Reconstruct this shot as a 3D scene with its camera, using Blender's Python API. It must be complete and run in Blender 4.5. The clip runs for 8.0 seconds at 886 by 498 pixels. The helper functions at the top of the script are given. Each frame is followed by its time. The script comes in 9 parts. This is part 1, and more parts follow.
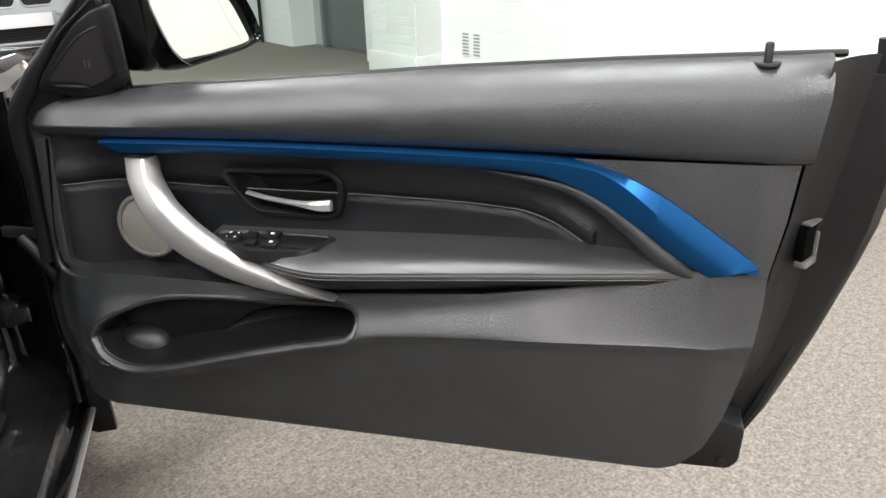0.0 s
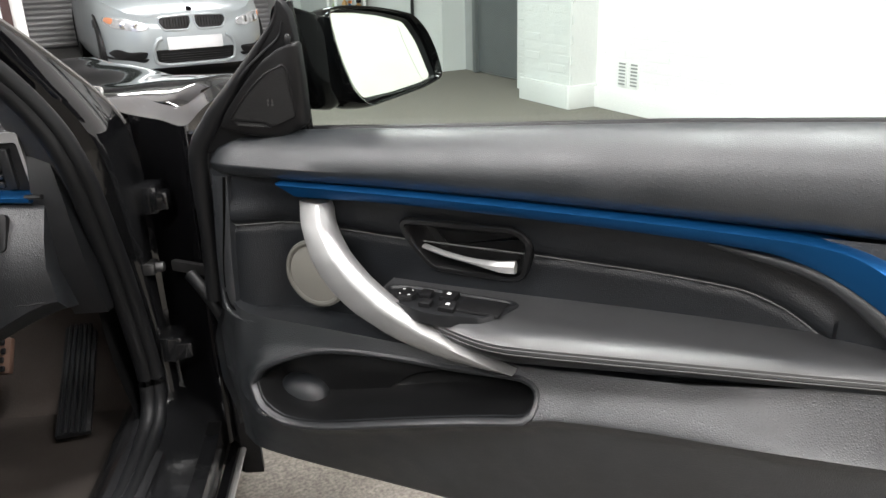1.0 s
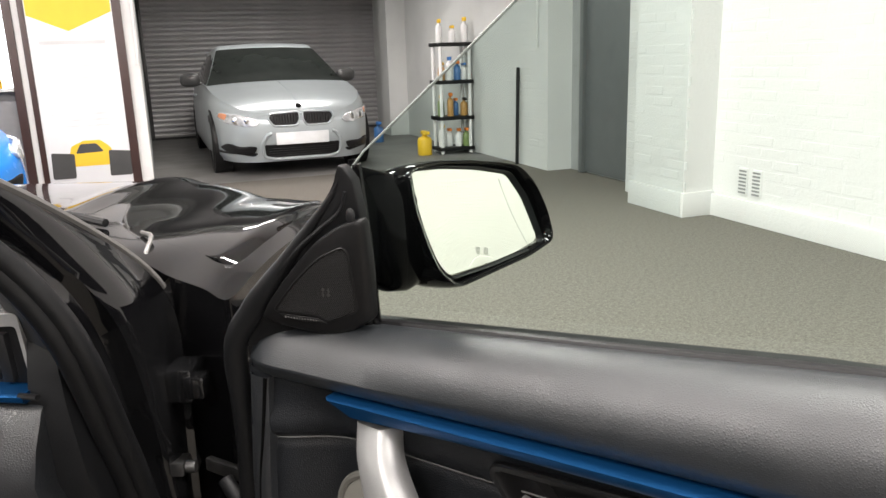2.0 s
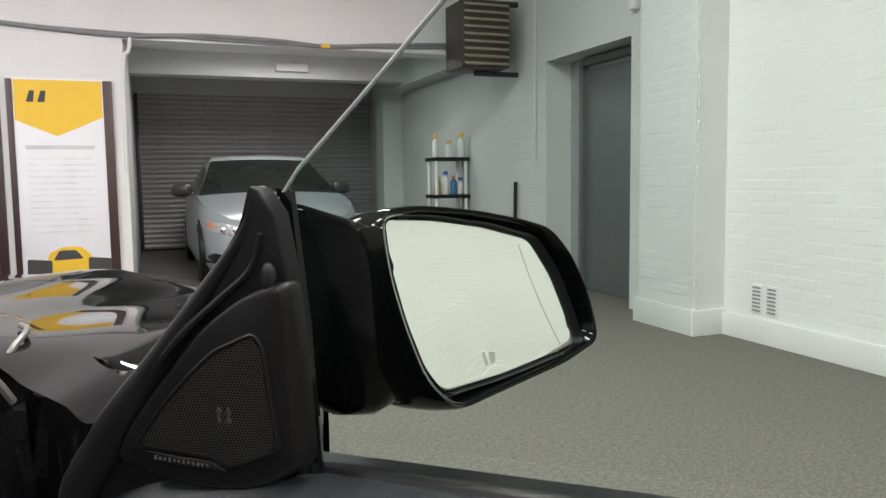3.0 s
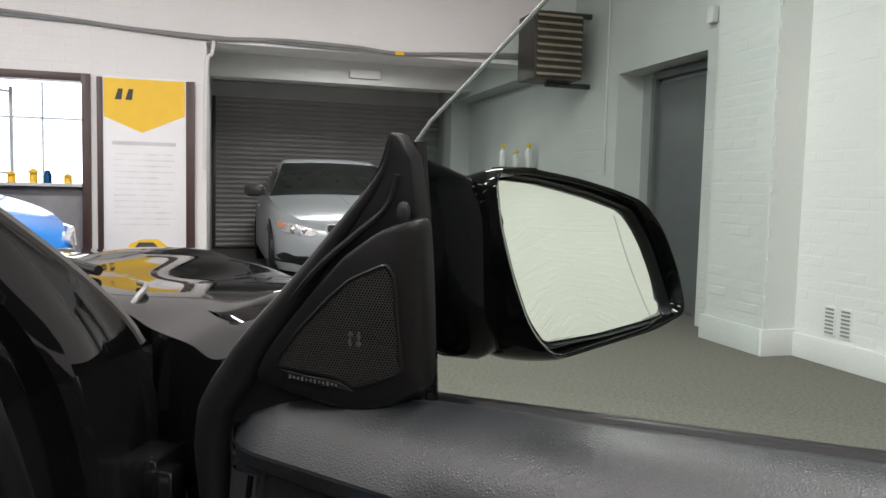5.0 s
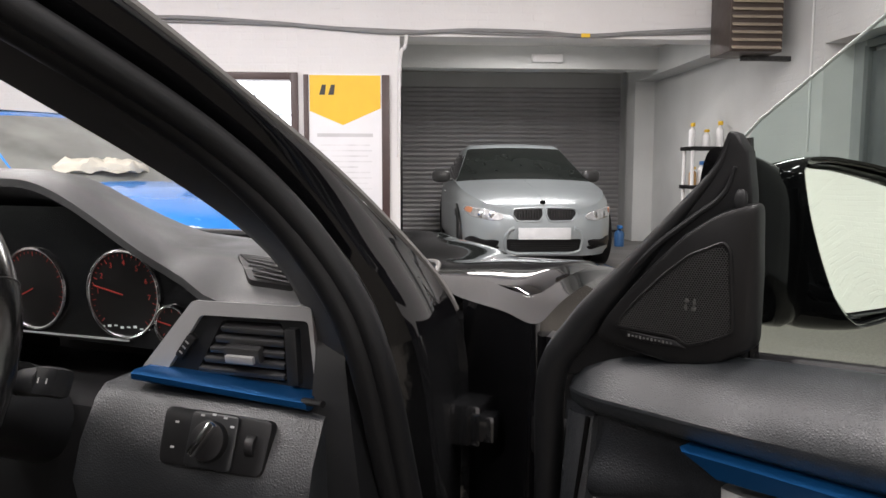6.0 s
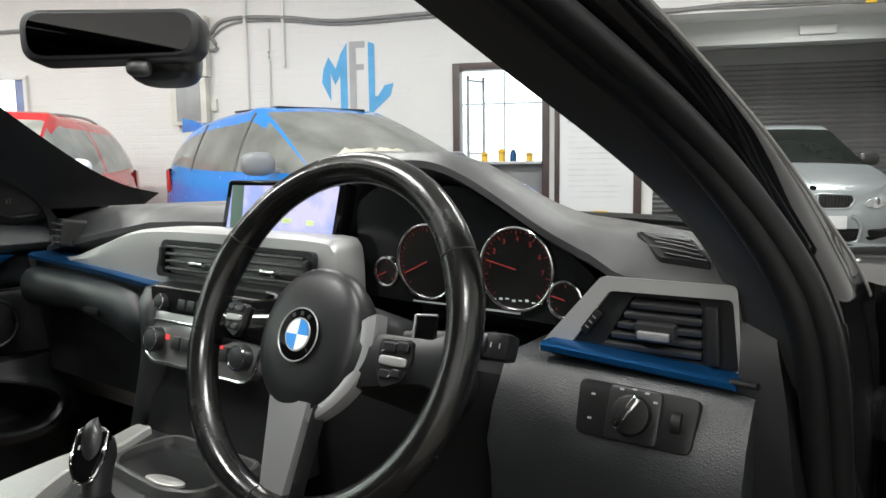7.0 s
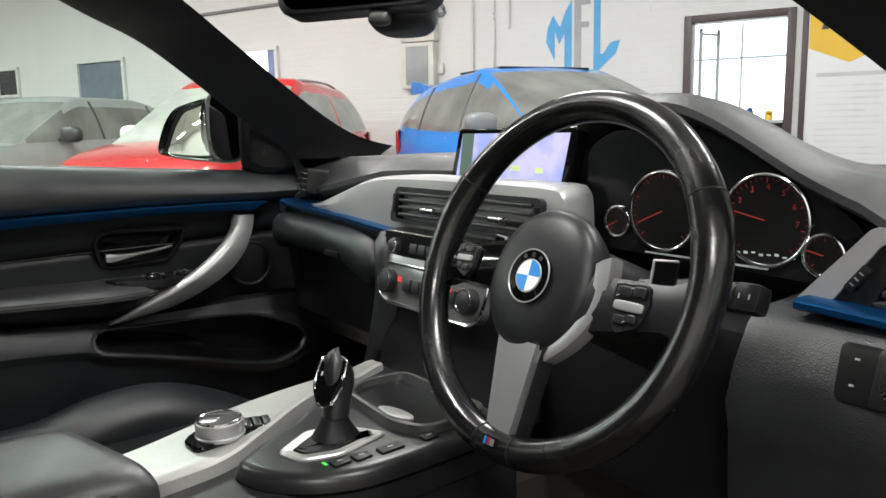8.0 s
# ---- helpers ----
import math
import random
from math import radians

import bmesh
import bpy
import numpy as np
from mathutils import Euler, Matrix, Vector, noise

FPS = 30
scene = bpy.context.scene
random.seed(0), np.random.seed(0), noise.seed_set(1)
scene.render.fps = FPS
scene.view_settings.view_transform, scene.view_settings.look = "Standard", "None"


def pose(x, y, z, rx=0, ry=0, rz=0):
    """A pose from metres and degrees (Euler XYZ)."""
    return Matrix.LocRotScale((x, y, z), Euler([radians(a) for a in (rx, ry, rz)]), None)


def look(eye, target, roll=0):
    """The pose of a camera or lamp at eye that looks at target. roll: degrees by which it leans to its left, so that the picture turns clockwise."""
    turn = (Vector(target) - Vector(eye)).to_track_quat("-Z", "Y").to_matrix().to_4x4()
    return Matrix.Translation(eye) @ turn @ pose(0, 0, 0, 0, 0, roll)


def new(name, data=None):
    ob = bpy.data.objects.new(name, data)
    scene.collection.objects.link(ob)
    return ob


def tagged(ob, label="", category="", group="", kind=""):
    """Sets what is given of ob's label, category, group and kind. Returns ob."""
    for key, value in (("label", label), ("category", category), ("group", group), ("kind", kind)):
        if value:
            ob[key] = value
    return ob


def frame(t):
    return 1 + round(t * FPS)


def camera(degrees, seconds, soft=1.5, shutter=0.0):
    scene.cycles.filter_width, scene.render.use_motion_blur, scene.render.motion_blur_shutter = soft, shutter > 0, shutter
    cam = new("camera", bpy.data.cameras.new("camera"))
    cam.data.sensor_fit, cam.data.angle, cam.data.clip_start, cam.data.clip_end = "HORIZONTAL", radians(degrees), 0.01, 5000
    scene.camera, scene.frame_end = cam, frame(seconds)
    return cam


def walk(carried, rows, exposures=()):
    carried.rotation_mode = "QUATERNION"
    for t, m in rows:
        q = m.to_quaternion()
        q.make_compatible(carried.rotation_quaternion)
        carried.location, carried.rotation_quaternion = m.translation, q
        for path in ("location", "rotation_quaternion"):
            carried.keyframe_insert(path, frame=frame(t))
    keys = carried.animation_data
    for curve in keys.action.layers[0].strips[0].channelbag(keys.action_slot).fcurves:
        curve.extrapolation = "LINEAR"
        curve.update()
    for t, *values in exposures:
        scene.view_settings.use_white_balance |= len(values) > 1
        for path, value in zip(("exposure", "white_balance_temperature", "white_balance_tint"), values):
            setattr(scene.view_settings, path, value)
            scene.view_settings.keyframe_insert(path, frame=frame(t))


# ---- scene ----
cam = camera(60.4, 8.0)
PATH = [
    (0, (1.32, -1.061, 1.123), (1.802, 0.717, 0.346), -1.8),
    (0.5, (1.28, -1.016, 1.122), (1.636, 0.807, 0.38), -1.8),
    (1, (1.265, -0.905, 1.136), (1.421, 0.957, 0.423), -1.9),
    (1.5, (1.295, -0.744, 1.167), (1.277, 1.151, 0.528), -2.1),
    (2, (1.283, -0.57, 1.197), (1.192, 1.367, 0.705), -1.8),
    (2.2, (1.272, -0.472, 1.183), (1.18, 1.484, 0.777), -1.8),
    (3.5, (1.266, -0.197, 1.055), (1.189, 1.797, 0.92), 0.1),
    (4, (1.253, -0.197, 1.047), (1.141, 1.796, 0.921), 0.8),
    (5.5, (1.201, -0.361, 1.056), (0.802, 1.591, 0.875), 1.0),
    (6, (1.13, -0.433, 1.058), (0.463, 1.442, 0.855), 0.1),
    (6.5, (1.028, -0.499, 1.059), (0.102, 1.261, 0.848), -0.6),
    (7, (0.952, -0.528, 1.047), (-0.236, 1.064, 0.816), -0.8),
    (7.5, (0.929, -0.536, 1.044), (-0.464, 0.874, 0.779), -0.8),
    (8, (0.926, -0.527, 1.021), (-0.653, 0.659, 0.706), -1.2),
]
walk(cam, [(t, look(eye, target, roll)) for t, eye, target, roll in PATH],
     exposures=[(0.0, 1.53, 6550, 10.5), (1.0, 1.62, 6500, 10.0), (2.0, 1.42, 6800, 12.0), (3.5, 0.67, 6500, 10.5), (4.0, 0.69, 6500, 10.5),
                (5.5, 0.77, 6650, 11.5), (6.0, 0.98, 6650, 14.0), (6.5, 1.08, 6500, 8.5), (7.0, 1.03, 6500, 5.0), (8.0, 0.94, 6540, 6.5)])


# ---- world and light ----
world = bpy.data.worlds.new("world")
scene.world = world
world.use_nodes = True
wn = world.node_tree.nodes
sky = wn.new("ShaderNodeTexSky")
sky.sky_type, sky.sun_disc = "NISHITA", False
sky.sun_elevation, sky.sun_rotation = radians(40), radians(150)
world.node_tree.links.new(sky.outputs[0], wn["Background"].inputs[0])
wn["Background"].inputs[1].default_value = 0.12

TURN_ROOM = 23.0
ROOM = pose(0, 0, 0, 0, 0, TURN_ROOM)


def room_at(a, b, z=0.0, rz=0.0):
    """A pose in the garage's own axes: a along its back wall, b into its depth."""
    return ROOM @ pose(a, b, z, 0, 0, rz)


# ---- mesh helpers ----
def finish(bm, name, material, smooth=True):
    bmesh.ops.recalc_face_normals(bm, faces=bm.faces[:])
    me = bpy.data.meshes.new(name)
    bm.to_mesh(me)
    bm.free()
    if smooth:
        me.shade_smooth()
        me.set_sharp_from_angle(angle=radians(38))
    for m in (material if isinstance(material, (list, tuple)) else [material]):
        me.materials.append(m)
    return me


def part(name, bm, material, parent, label="", m=None, smooth=True):
    if parent.parent and parent.parent.parent:
        parent = parent.parent          # thing > part > sub-part, no deeper
    ob = new(name, finish(bm, name, material, smooth))
    ob.parent = parent
    if m is not None:
        ob.matrix_basis = m
    if label:
        tagged(ob, label)
    return ob


def thing(name, label, category, m=None, group="", bm=None, material=None, kind=""):
    ob = new(name, finish(bm, name, material) if bm else None)
    if m is not None:
        ob.matrix_basis = m
    return tagged(ob, label, category, group, kind)


def spline(pts, n=8):
    """A smooth line through the points, n steps a span."""
    p = [Vector(q) for q in pts]
    p = [2 * p[0] - p[1]] + p + [2 * p[-1] - p[-2]]
    out = []
    for i in range(1, len(p) - 2):
        for k in range(n):
            t = k / n
            out.append(0.5 * ((2 * p[i]) + (p[i + 1] - p[i - 1]) * t + (2 * p[i - 1] - 5 * p[i] + 4 * p[i + 1] - p[i + 2]) * t * t
                              + (3 * p[i] - p[i - 1] - 3 * p[i + 1] + p[i + 2]) * t ** 3))
    return out + [p[-2]]


def rounded(pts, r, n=5):
    """A closed outline with its corners rounded."""
    out, c = [], len(pts)
    for i in range(c):
        a, b, d = Vector(pts[i - 1]), Vector(pts[i]), Vector(pts[(i + 1) % c])
        u, w = a - b, d - b
        k = min(r, u.length * 0.45, w.length * 0.45)
        p, q = b + u.normalized() * k, b + w.normalized() * k
        for s in range(n + 1):
            t = s / n
            out.append(p * (1 - t) ** 2 + b * 2 * t * (1 - t) + q * t * t)
    return out


def loft(bm, rings, closed=True, caps=True, mi=0):
    rows = [[bm.verts.new(p) for p in ring] for ring in rings]
    c = len(rows[0])
    for a, b in zip(rows, rows[1:]):
        for i in range(c if closed else c - 1):
            j = (i + 1) % c
            f = bm.faces.new((a[i], a[j], b[j], b[i]))
            f.material_index = mi
    if caps and closed:
        bm.faces.new(rows[0][::-1]).material_index = mi
        bm.faces.new(rows[-1]).material_index = mi
    return bm


def grid(bm, fn, nu, nv, mi=0):
    """A sheet fn(s, t), s and t from 0 to 1."""
    return loft(bm, [[fn(i / nu, j / nv) for j in range(nv + 1)] for i in range(nu + 1)], False, False, mi)


def tube(bm, path, r, n=12, flat=1.0, up=(0, 0, 1), caps=True, mi=0):
    """A round bar along a path; r is one radius or one a point; flat squeezes it along up."""
    path = [Vector(p) for p in path]
    rings = []
    for i, p in enumerate(path):
        d = (path[min(i + 1, len(path) - 1)] - path[max(i - 1, 0)]).normalized()
        s = d.cross(Vector(up))
        s = s.normalized() if s.length > 1e-4 else d.orthogonal().normalized()
        w = s.cross(d).normalized()
        q = r[i] if isinstance(r, (list, tuple)) else r
        rings.append([p + s * (q * math.cos(a)) + w * (q * flat * math.sin(a)) for a in (2 * math.pi * k / n for k in range(n))])
    return loft(bm, rings, True, caps, mi)


def ring_tube(bm, m, R, r, n=48, k=12, mi=0):
    """A torus of radius R and bar r, in the xy plane of m."""
    rows = []
    for i in range(n):
        a = 2 * math.pi * i / n
        rows.append([bm.verts.new(m @ Vector(((R + r * math.cos(b)) * math.cos(a), (R + r * math.cos(b)) * math.sin(a), r * math.sin(b))))
                     for b in (2 * math.pi * j / k for j in range(k))])
    for i in range(n):
        for j in range(k):
            bm.faces.new((rows[i][j], rows[(i + 1) % n][j], rows[(i + 1) % n][(j + 1) % k], rows[i][(j + 1) % k])).material_index = mi
    return bm


def box(bm, c, s, bevel=0.0, m=None, seg=2, mi=0):
    made = bmesh.ops.create_cube(bm, size=1.0)["verts"]
    bmesh.ops.scale(bm, vec=s, verts=made)
    bmesh.ops.translate(bm, vec=c, verts=made)
    faces = {f for v in made for f in v.link_faces}
    for f in faces:
        f.material_index = mi
    if m is not None:
        bmesh.ops.transform(bm, matrix=m, verts=made)
    if bevel:
        bmesh.ops.bevel(bm, geom=list({e for v in made for e in v.link_edges}), offset=bevel, segments=seg, profile=0.6, affect="EDGES", clamp_overlap=True)
    return bm


def disc(bm, m, r, h, n=32, bevel=0.0, r2=None, mi=0):
    """A round plate from z = 0 to h in m, with a softened upper rim."""
    r2 = r if r2 is None else r2
    prof = [(r, 0), (r + (r2 - r) * 0.8, h - bevel), (r2 - bevel * 0.3, h - bevel * 0.3), (r2 - bevel, h)] if bevel else [(r, 0), (r2, h)]
    return loft(bm, [[m @ Vector((q * math.cos(a), q * math.sin(a), z)) for a in (2 * math.pi * i / n for i in range(n))] for q, z in prof], True, True, mi)


def plate(bm, outline, y0, y1, bevel=0.0, m=None, mi=0):
    """An outline in x and z, given depth from y0 to y1, with the rim at y1 softened."""
    o = [Vector((p[0], p[1])) for p in outline]
    c = sum(o, Vector((0, 0))) / len(o)

    def ring(y, inset):
        out = []
        for p in o:
            d = p - c
            q = p - d.normalized() * min(inset, d.length * 0.5)
            v = Vector((q.x, y, q.y))
            out.append(m @ v if m is not None else v)
        return out
    sg = 1 if y1 > y0 else -1
    rings = [ring(y0, 0), ring(y1 - sg * bevel, 0)] + ([ring(y1 - sg * bevel * 0.3, bevel * 0.3), ring(y1, bevel)] if bevel else [])
    return loft(bm, rings, True, True, mi)


def poly_dist(p, poly):
    """Signed distance of a point to a closed outline: positive inside."""
    x, y = p
    best, inside, n = 1e9, False, len(poly)
    for i in range(n):
        ax, ay = poly[i][0], poly[i][1]
        bx, by = poly[(i + 1) % n][0], poly[(i + 1) % n][1]
        dx, dy = bx - ax, by - ay
        t = max(0.0, min(1.0, ((x - ax) * dx + (y - ay) * dy) / (dx * dx + dy * dy + 1e-12)))
        best = min(best, math.hypot(x - ax - t * dx, y - ay - t * dy))
        if (ay > y) != (by > y) and x < ax + (y - ay) * dx / (dy + 1e-15):
            inside = not inside
    return best if inside else -best


def inset(outline, d):
    """A closed outline moved inwards by d along its normals."""
    o = [Vector((p[0], p[1])) for p in outline]
    n = len(o)
    turn = 1 if sum(o[i - 1].x * o[i].y - o[i].x * o[i - 1].y for i in range(n)) > 0 else -1
    out = []
    for i in range(n):
        t = (o[(i + 1) % n] - o[i - 1])
        t = t.normalized() if t.length > 1e-9 else Vector((1, 0))
        out.append(o[i] + Vector((-t.y, t.x)) * d * turn)
    return out


def sstep(a, b, x):
    t = max(0.0, min(1.0, (x - a) / (b - a)))
    return t * t * (3 - 2 * t)


def lerp_line(line, x):
    """The height of a line of (x, y) points at x."""
    if x <= line[0][0]:
        return line[0][1]
    for (x0, y0), (x1, y1) in zip(line, line[1:]):
        if x <= x1:
            return y0 + (y1 - y0) * (x - x0) / (x1 - x0)
    return line[-1][1]


def soft_block(bm, c, s, m=None, e=3.0, n=12):
    """A cushion: a superellipsoid."""
    rings = []
    for i in range(n + 1):
        ph = -math.pi / 2 + math.pi * i / n
        cz, sz = math.cos(ph), math.sin(ph)
        ring = []
        for k in range(24):
            th = 2 * math.pi * k / 24
            f = lambda q: math.copysign(abs(q) ** (2 / e), q)
            v = Vector((s[0] * f(max(cz, 0.02)) * f(math.cos(th)), s[1] * f(max(cz, 0.02)) * f(math.sin(th)), s[2] * f(sz))) + Vector(c)
            ring.append(m @ v if m is not None else v)
        rings.append(ring)
    return loft(bm, rings)


# ---- materials ----
def mat(name, col, rough=0.5, metal=0.0, var=0.12, vs=6.0, bump=0.0, bs=300.0, coat=0.0, grain="noise", rvar=0.1, fine=0.0, fs=400.0, spec=0.5, stretch=None, col2=None):
    m = bpy.data.materials.new(name)
    m.use_nodes = True
    nt = m.node_tree
    nd, lk = nt.nodes, nt.links
    b = nd["Principled BSDF"]
    b.inputs["Metallic"].default_value = metal
    b.inputs["Coat Weight"].default_value = coat
    b.inputs["Coat Roughness"].default_value = 0.03
    b.inputs["Specular IOR Level"].default_value = spec
    tc = nd.new("ShaderNodeTexCoord")
    src = tc.outputs["Object"]
    if stretch:
        mp = nd.new("ShaderNodeMapping")
        mp.inputs["Scale"].default_value = stretch
        lk.new(src, mp.inputs[0])
        src = mp.outputs[0]

    def noise_tex(s, detail=4.0):
        t = nd.new("ShaderNodeTexNoise")
        t.inputs["Scale"].default_value, t.inputs["Detail"].default_value = s, detail
        lk.new(src, t.inputs["Vector"])
        return t.outputs["Fac"]
    big = noise_tex(vs)
    mix = nd.new("ShaderNodeMix")
    mix.data_type = "RGBA"
    lo = col2 if col2 else [c * (1 - var) for c in col]
    hi = col if col2 else [min(1, c * (1 + var)) for c in col]
    mix.inputs[6].default_value, mix.inputs[7].default_value = (*lo, 1), (*hi, 1)
    rmp = nd.new("ShaderNodeMapRange")
    rmp.inputs[1].default_value, rmp.inputs[2].default_value = 0.3, 0.7
    lk.new(big, rmp.inputs[0])
    lk.new(rmp.outputs[0], mix.inputs[0])
    out = mix.outputs[2]
    if fine:
        f = noise_tex(fs, 2.0)
        fr = nd.new("ShaderNodeMapRange")
        fr.inputs[1].default_value, fr.inputs[2].default_value = 0.3, 0.7
        fr.inputs[3].default_value, fr.inputs[4].default_value = 1 - fine, 1 + fine
        lk.new(f, fr.inputs[0])
        mul = nd.new("ShaderNodeVectorMath")
        mul.operation = "SCALE"
        lk.new(out, mul.inputs[0])
        lk.new(fr.outputs[0], mul.inputs["Scale"])
        out = mul.outputs[0]
    lk.new(out, b.inputs["Base Color"])
    rr = nd.new("ShaderNodeMapRange")
    rr.inputs[1].default_value, rr.inputs[2].default_value = 0.3, 0.7
    rr.inputs[3].default_value, rr.inputs[4].default_value = max(0.0, rough - rvar * rough), min(1.0, rough + rvar * rough)
    lk.new(noise_tex(vs * 2.7), rr.inputs[0])
    lk.new(rr.outputs[0], b.inputs["Roughness"])
    if bump:
        bp = nd.new("ShaderNodeBump")
        bp.inputs["Strength"].default_value, bp.inputs["Distance"].default_value = bump, 0.5 / bs
        if grain == "cells":
            v = nd.new("ShaderNodeTexVoronoi")
            v.feature = "DISTANCE_TO_EDGE"
            v.inputs["Scale"].default_value = bs
            lk.new(src, v.inputs["Vector"])
            lk.new(v.outputs["Distance"], bp.inputs["Height"])
        else:
            lk.new(noise_tex(bs, 3.0), bp.inputs["Height"])
        lk.new(bp.outputs[0], b.inputs["Normal"])
    return m


def glass_mat(name, tint, rough=0.0, ior=1.45):
    m = bpy.data.materials.new(name)
    m.use_nodes = True
    nd, lk = m.node_tree.nodes, m.node_tree.links
    out = nd["Material Output"]
    nd.remove(nd["Principled BSDF"])
    tr, gl, mx, lw, pw, ad = nd.new("ShaderNodeBsdfTransparent"), nd.new("ShaderNodeBsdfGlossy"), nd.new("ShaderNodeMixShader"), nd.new("ShaderNodeLayerWeight"), nd.new("ShaderNodeMath"), nd.new("ShaderNodeMath")
    tr.inputs[0].default_value = (*tint, 1)
    gl.inputs["Roughness"].default_value = rough
    lw.inputs["Blend"].default_value = 0.5
    pw.operation, ad.operation = "POWER", "MULTIPLY_ADD"
    pw.inputs[1].default_value = 4.0
    ad.inputs[1].default_value, ad.inputs[2].default_value = 0.55, 0.045
    lk.new(lw.outputs["Facing"], pw.inputs[0])
    lk.new(pw.outputs[0], ad.inputs[0])
    lk.new(ad.outputs[0], mx.inputs[0])
    lk.new(tr.outputs[0], mx.inputs[1])
    lk.new(gl.outputs[0], mx.inputs[2])
    lk.new(mx.outputs[0], out.inputs[0])
    return m


def glow_mat(name, col, power):
    m = bpy.data.materials.new(name)
    m.use_nodes = True
    b = m.node_tree.nodes["Principled BSDF"]
    b.inputs["Base Color"].default_value = (*col, 1)
    b.inputs["Emission Color"].default_value = (*col, 1)
    b.inputs["Emission Strength"].default_value = power
    return m


LEATHER = mat("black_leather", (0.0100, 0.0117, 0.0142), 0.40, var=0.12, vs=5, bump=0.5, bs=520, grain="cells", rvar=0.2, spec=0.72, fine=0.08, fs=320)
SHOULDER = mat("black_shoulder_skin", (0.0105, 0.0126, 0.0146), 0.43, var=0.15, vs=5, bump=0.40, bs=470, grain="cells", rvar=0.2, spec=0.74, fine=0.08, fs=320)
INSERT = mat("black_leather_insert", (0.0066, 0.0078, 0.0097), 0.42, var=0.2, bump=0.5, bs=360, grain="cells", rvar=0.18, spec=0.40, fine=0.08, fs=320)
SOFT = mat("soft_black_plastic", (0.0125, 0.0140, 0.0161), 0.42, var=0.20, vs=7, bump=0.46, bs=340, grain="cells", rvar=0.22, spec=0.78, fine=0.08, fs=320)
DASHSKIN = mat("grained_dash_skin", (0.0240, 0.0246, 0.0258), 0.43, var=0.15, vs=5, bump=0.5, bs=700, grain="cells", rvar=0.25, spec=0.60, fine=0.08, fs=320)
PLAIN = mat("black_plastic", (0.0098, 0.0103, 0.0113), 0.40, var=0.15, bump=0.12, bs=900, spec=0.4)
DARK = mat("dark_plastic", (0.0075, 0.0075, 0.008), 0.45, var=0.2, bump=0.1, bs=700, spec=0.28)
GLOSS = mat("piano_black", (0.003, 0.003, 0.0033), 0.06, var=0.1, spec=0.25)
RUBBER = mat("black_rubber", (0.0058, 0.0061, 0.0067), 0.48, var=0.2, bump=0.15, bs=500, spec=0.24)
PAINT = mat("black_metallic_paint", (0.0035, 0.0035, 0.004), 0.04, var=0.2, vs=3, spec=0.34)
BLUE = mat("blue_trim", (0.004, 0.062, 0.185), 0.40, metal=0.8, coat=0.0, var=0.06, rvar=0.05)
SATIN = mat("satin_silver", (0.36, 0.36, 0.36), 0.45, metal=0.6, var=0.05, fine=0.06, fs=1500)
HANDLEGREY = mat("satin_grey_handle", (0.30, 0.30, 0.298), 0.42, metal=0.6, var=0.05, fine=0.08, fs=1500)
LEVERSILVER = mat("satin_lever_silver", (0.46, 0.46, 0.455), 0.36, metal=0.5, var=0.05, fine=0.05, fs=1500)
PALESILVER = mat("pale_satin_silver", (0.38, 0.38, 0.38), 0.40, metal=0.45, var=0.04, fine=0.05, fs=1500)
ALU = mat("brushed_aluminium", (0.42, 0.42, 0.42), 0.36, metal=0.7, var=0.06, fine=0.10, fs=900)
CHROME = mat("chrome", (0.78, 0.78, 0.79), 0.12, metal=1.0, var=0.04)
# paler than the door card: the upper face's sheen is put into the base
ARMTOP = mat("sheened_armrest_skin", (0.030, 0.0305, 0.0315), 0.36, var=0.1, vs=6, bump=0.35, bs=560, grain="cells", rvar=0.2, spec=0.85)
# dusty, and paler than the body paint to stand in for reflections
SILLPAINT = mat("dusty_black_paint", (0.0065, 0.0067, 0.0072), 0.11, var=0.35, vs=7, bump=0.05, bs=25, rvar=0.5, spec=0.62, fine=0.2, fs=250)
ARMBLACK = mat("deep_gloss_black", (0.002, 0.002, 0.0022), 0.10, var=0.1, spec=0.08)
STITCH = mat("grey_thread", (0.11, 0.11, 0.11), 0.7, var=0.2)
TAUPE = mat("taupe_plastic", (0.105, 0.102, 0.090), 0.5, var=0.08)
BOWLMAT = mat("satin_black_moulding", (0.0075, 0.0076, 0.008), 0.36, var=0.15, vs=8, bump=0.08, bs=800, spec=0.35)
GREYMESH = mat("beige_grille_cloth", (0.15, 0.145, 0.128), 0.7, var=0.1, bump=0.6, bs=900, grain="cells")
WHITE = mat("white_print", (0.75, 0.75, 0.75), 0.5, var=0.03)
STEEL = mat("worn_steel", (0.075, 0.075, 0.075), 0.4, metal=0.8, var=0.3, vs=30)
GLASS = glass_mat("green_tinted_glass", (0.70, 0.80, 0.76))
CLEAR = glass_mat("clear_glass", (0.90, 0.92, 0.91))
MIRROR = mat("mirror_glass", (0.84, 0.845, 0.77), 0.01, metal=1.0, var=0.0, rvar=0.0)
GLASS_EDGE = mat("ground_glass_edge", (0.22, 0.25, 0.235), 0.35, var=0.05)
CARPET_CAR = mat("dark_car_carpet", (0.024, 0.018, 0.0145), 0.95, var=0.25, bump=0.8, bs=500, fine=0.4, fs=500)
CARPET = mat("speckled_carpet", (0.153, 0.141, 0.124), 0.95, var=0.20, vs=48, bump=0.5, bs=300, fine=0.32, fs=125, rvar=0.02, spec=0.2)
PLASTER = mat("white_plaster", (0.70, 0.69, 0.685), 0.75, var=0.03, vs=1.5, bump=0.25, bs=40)
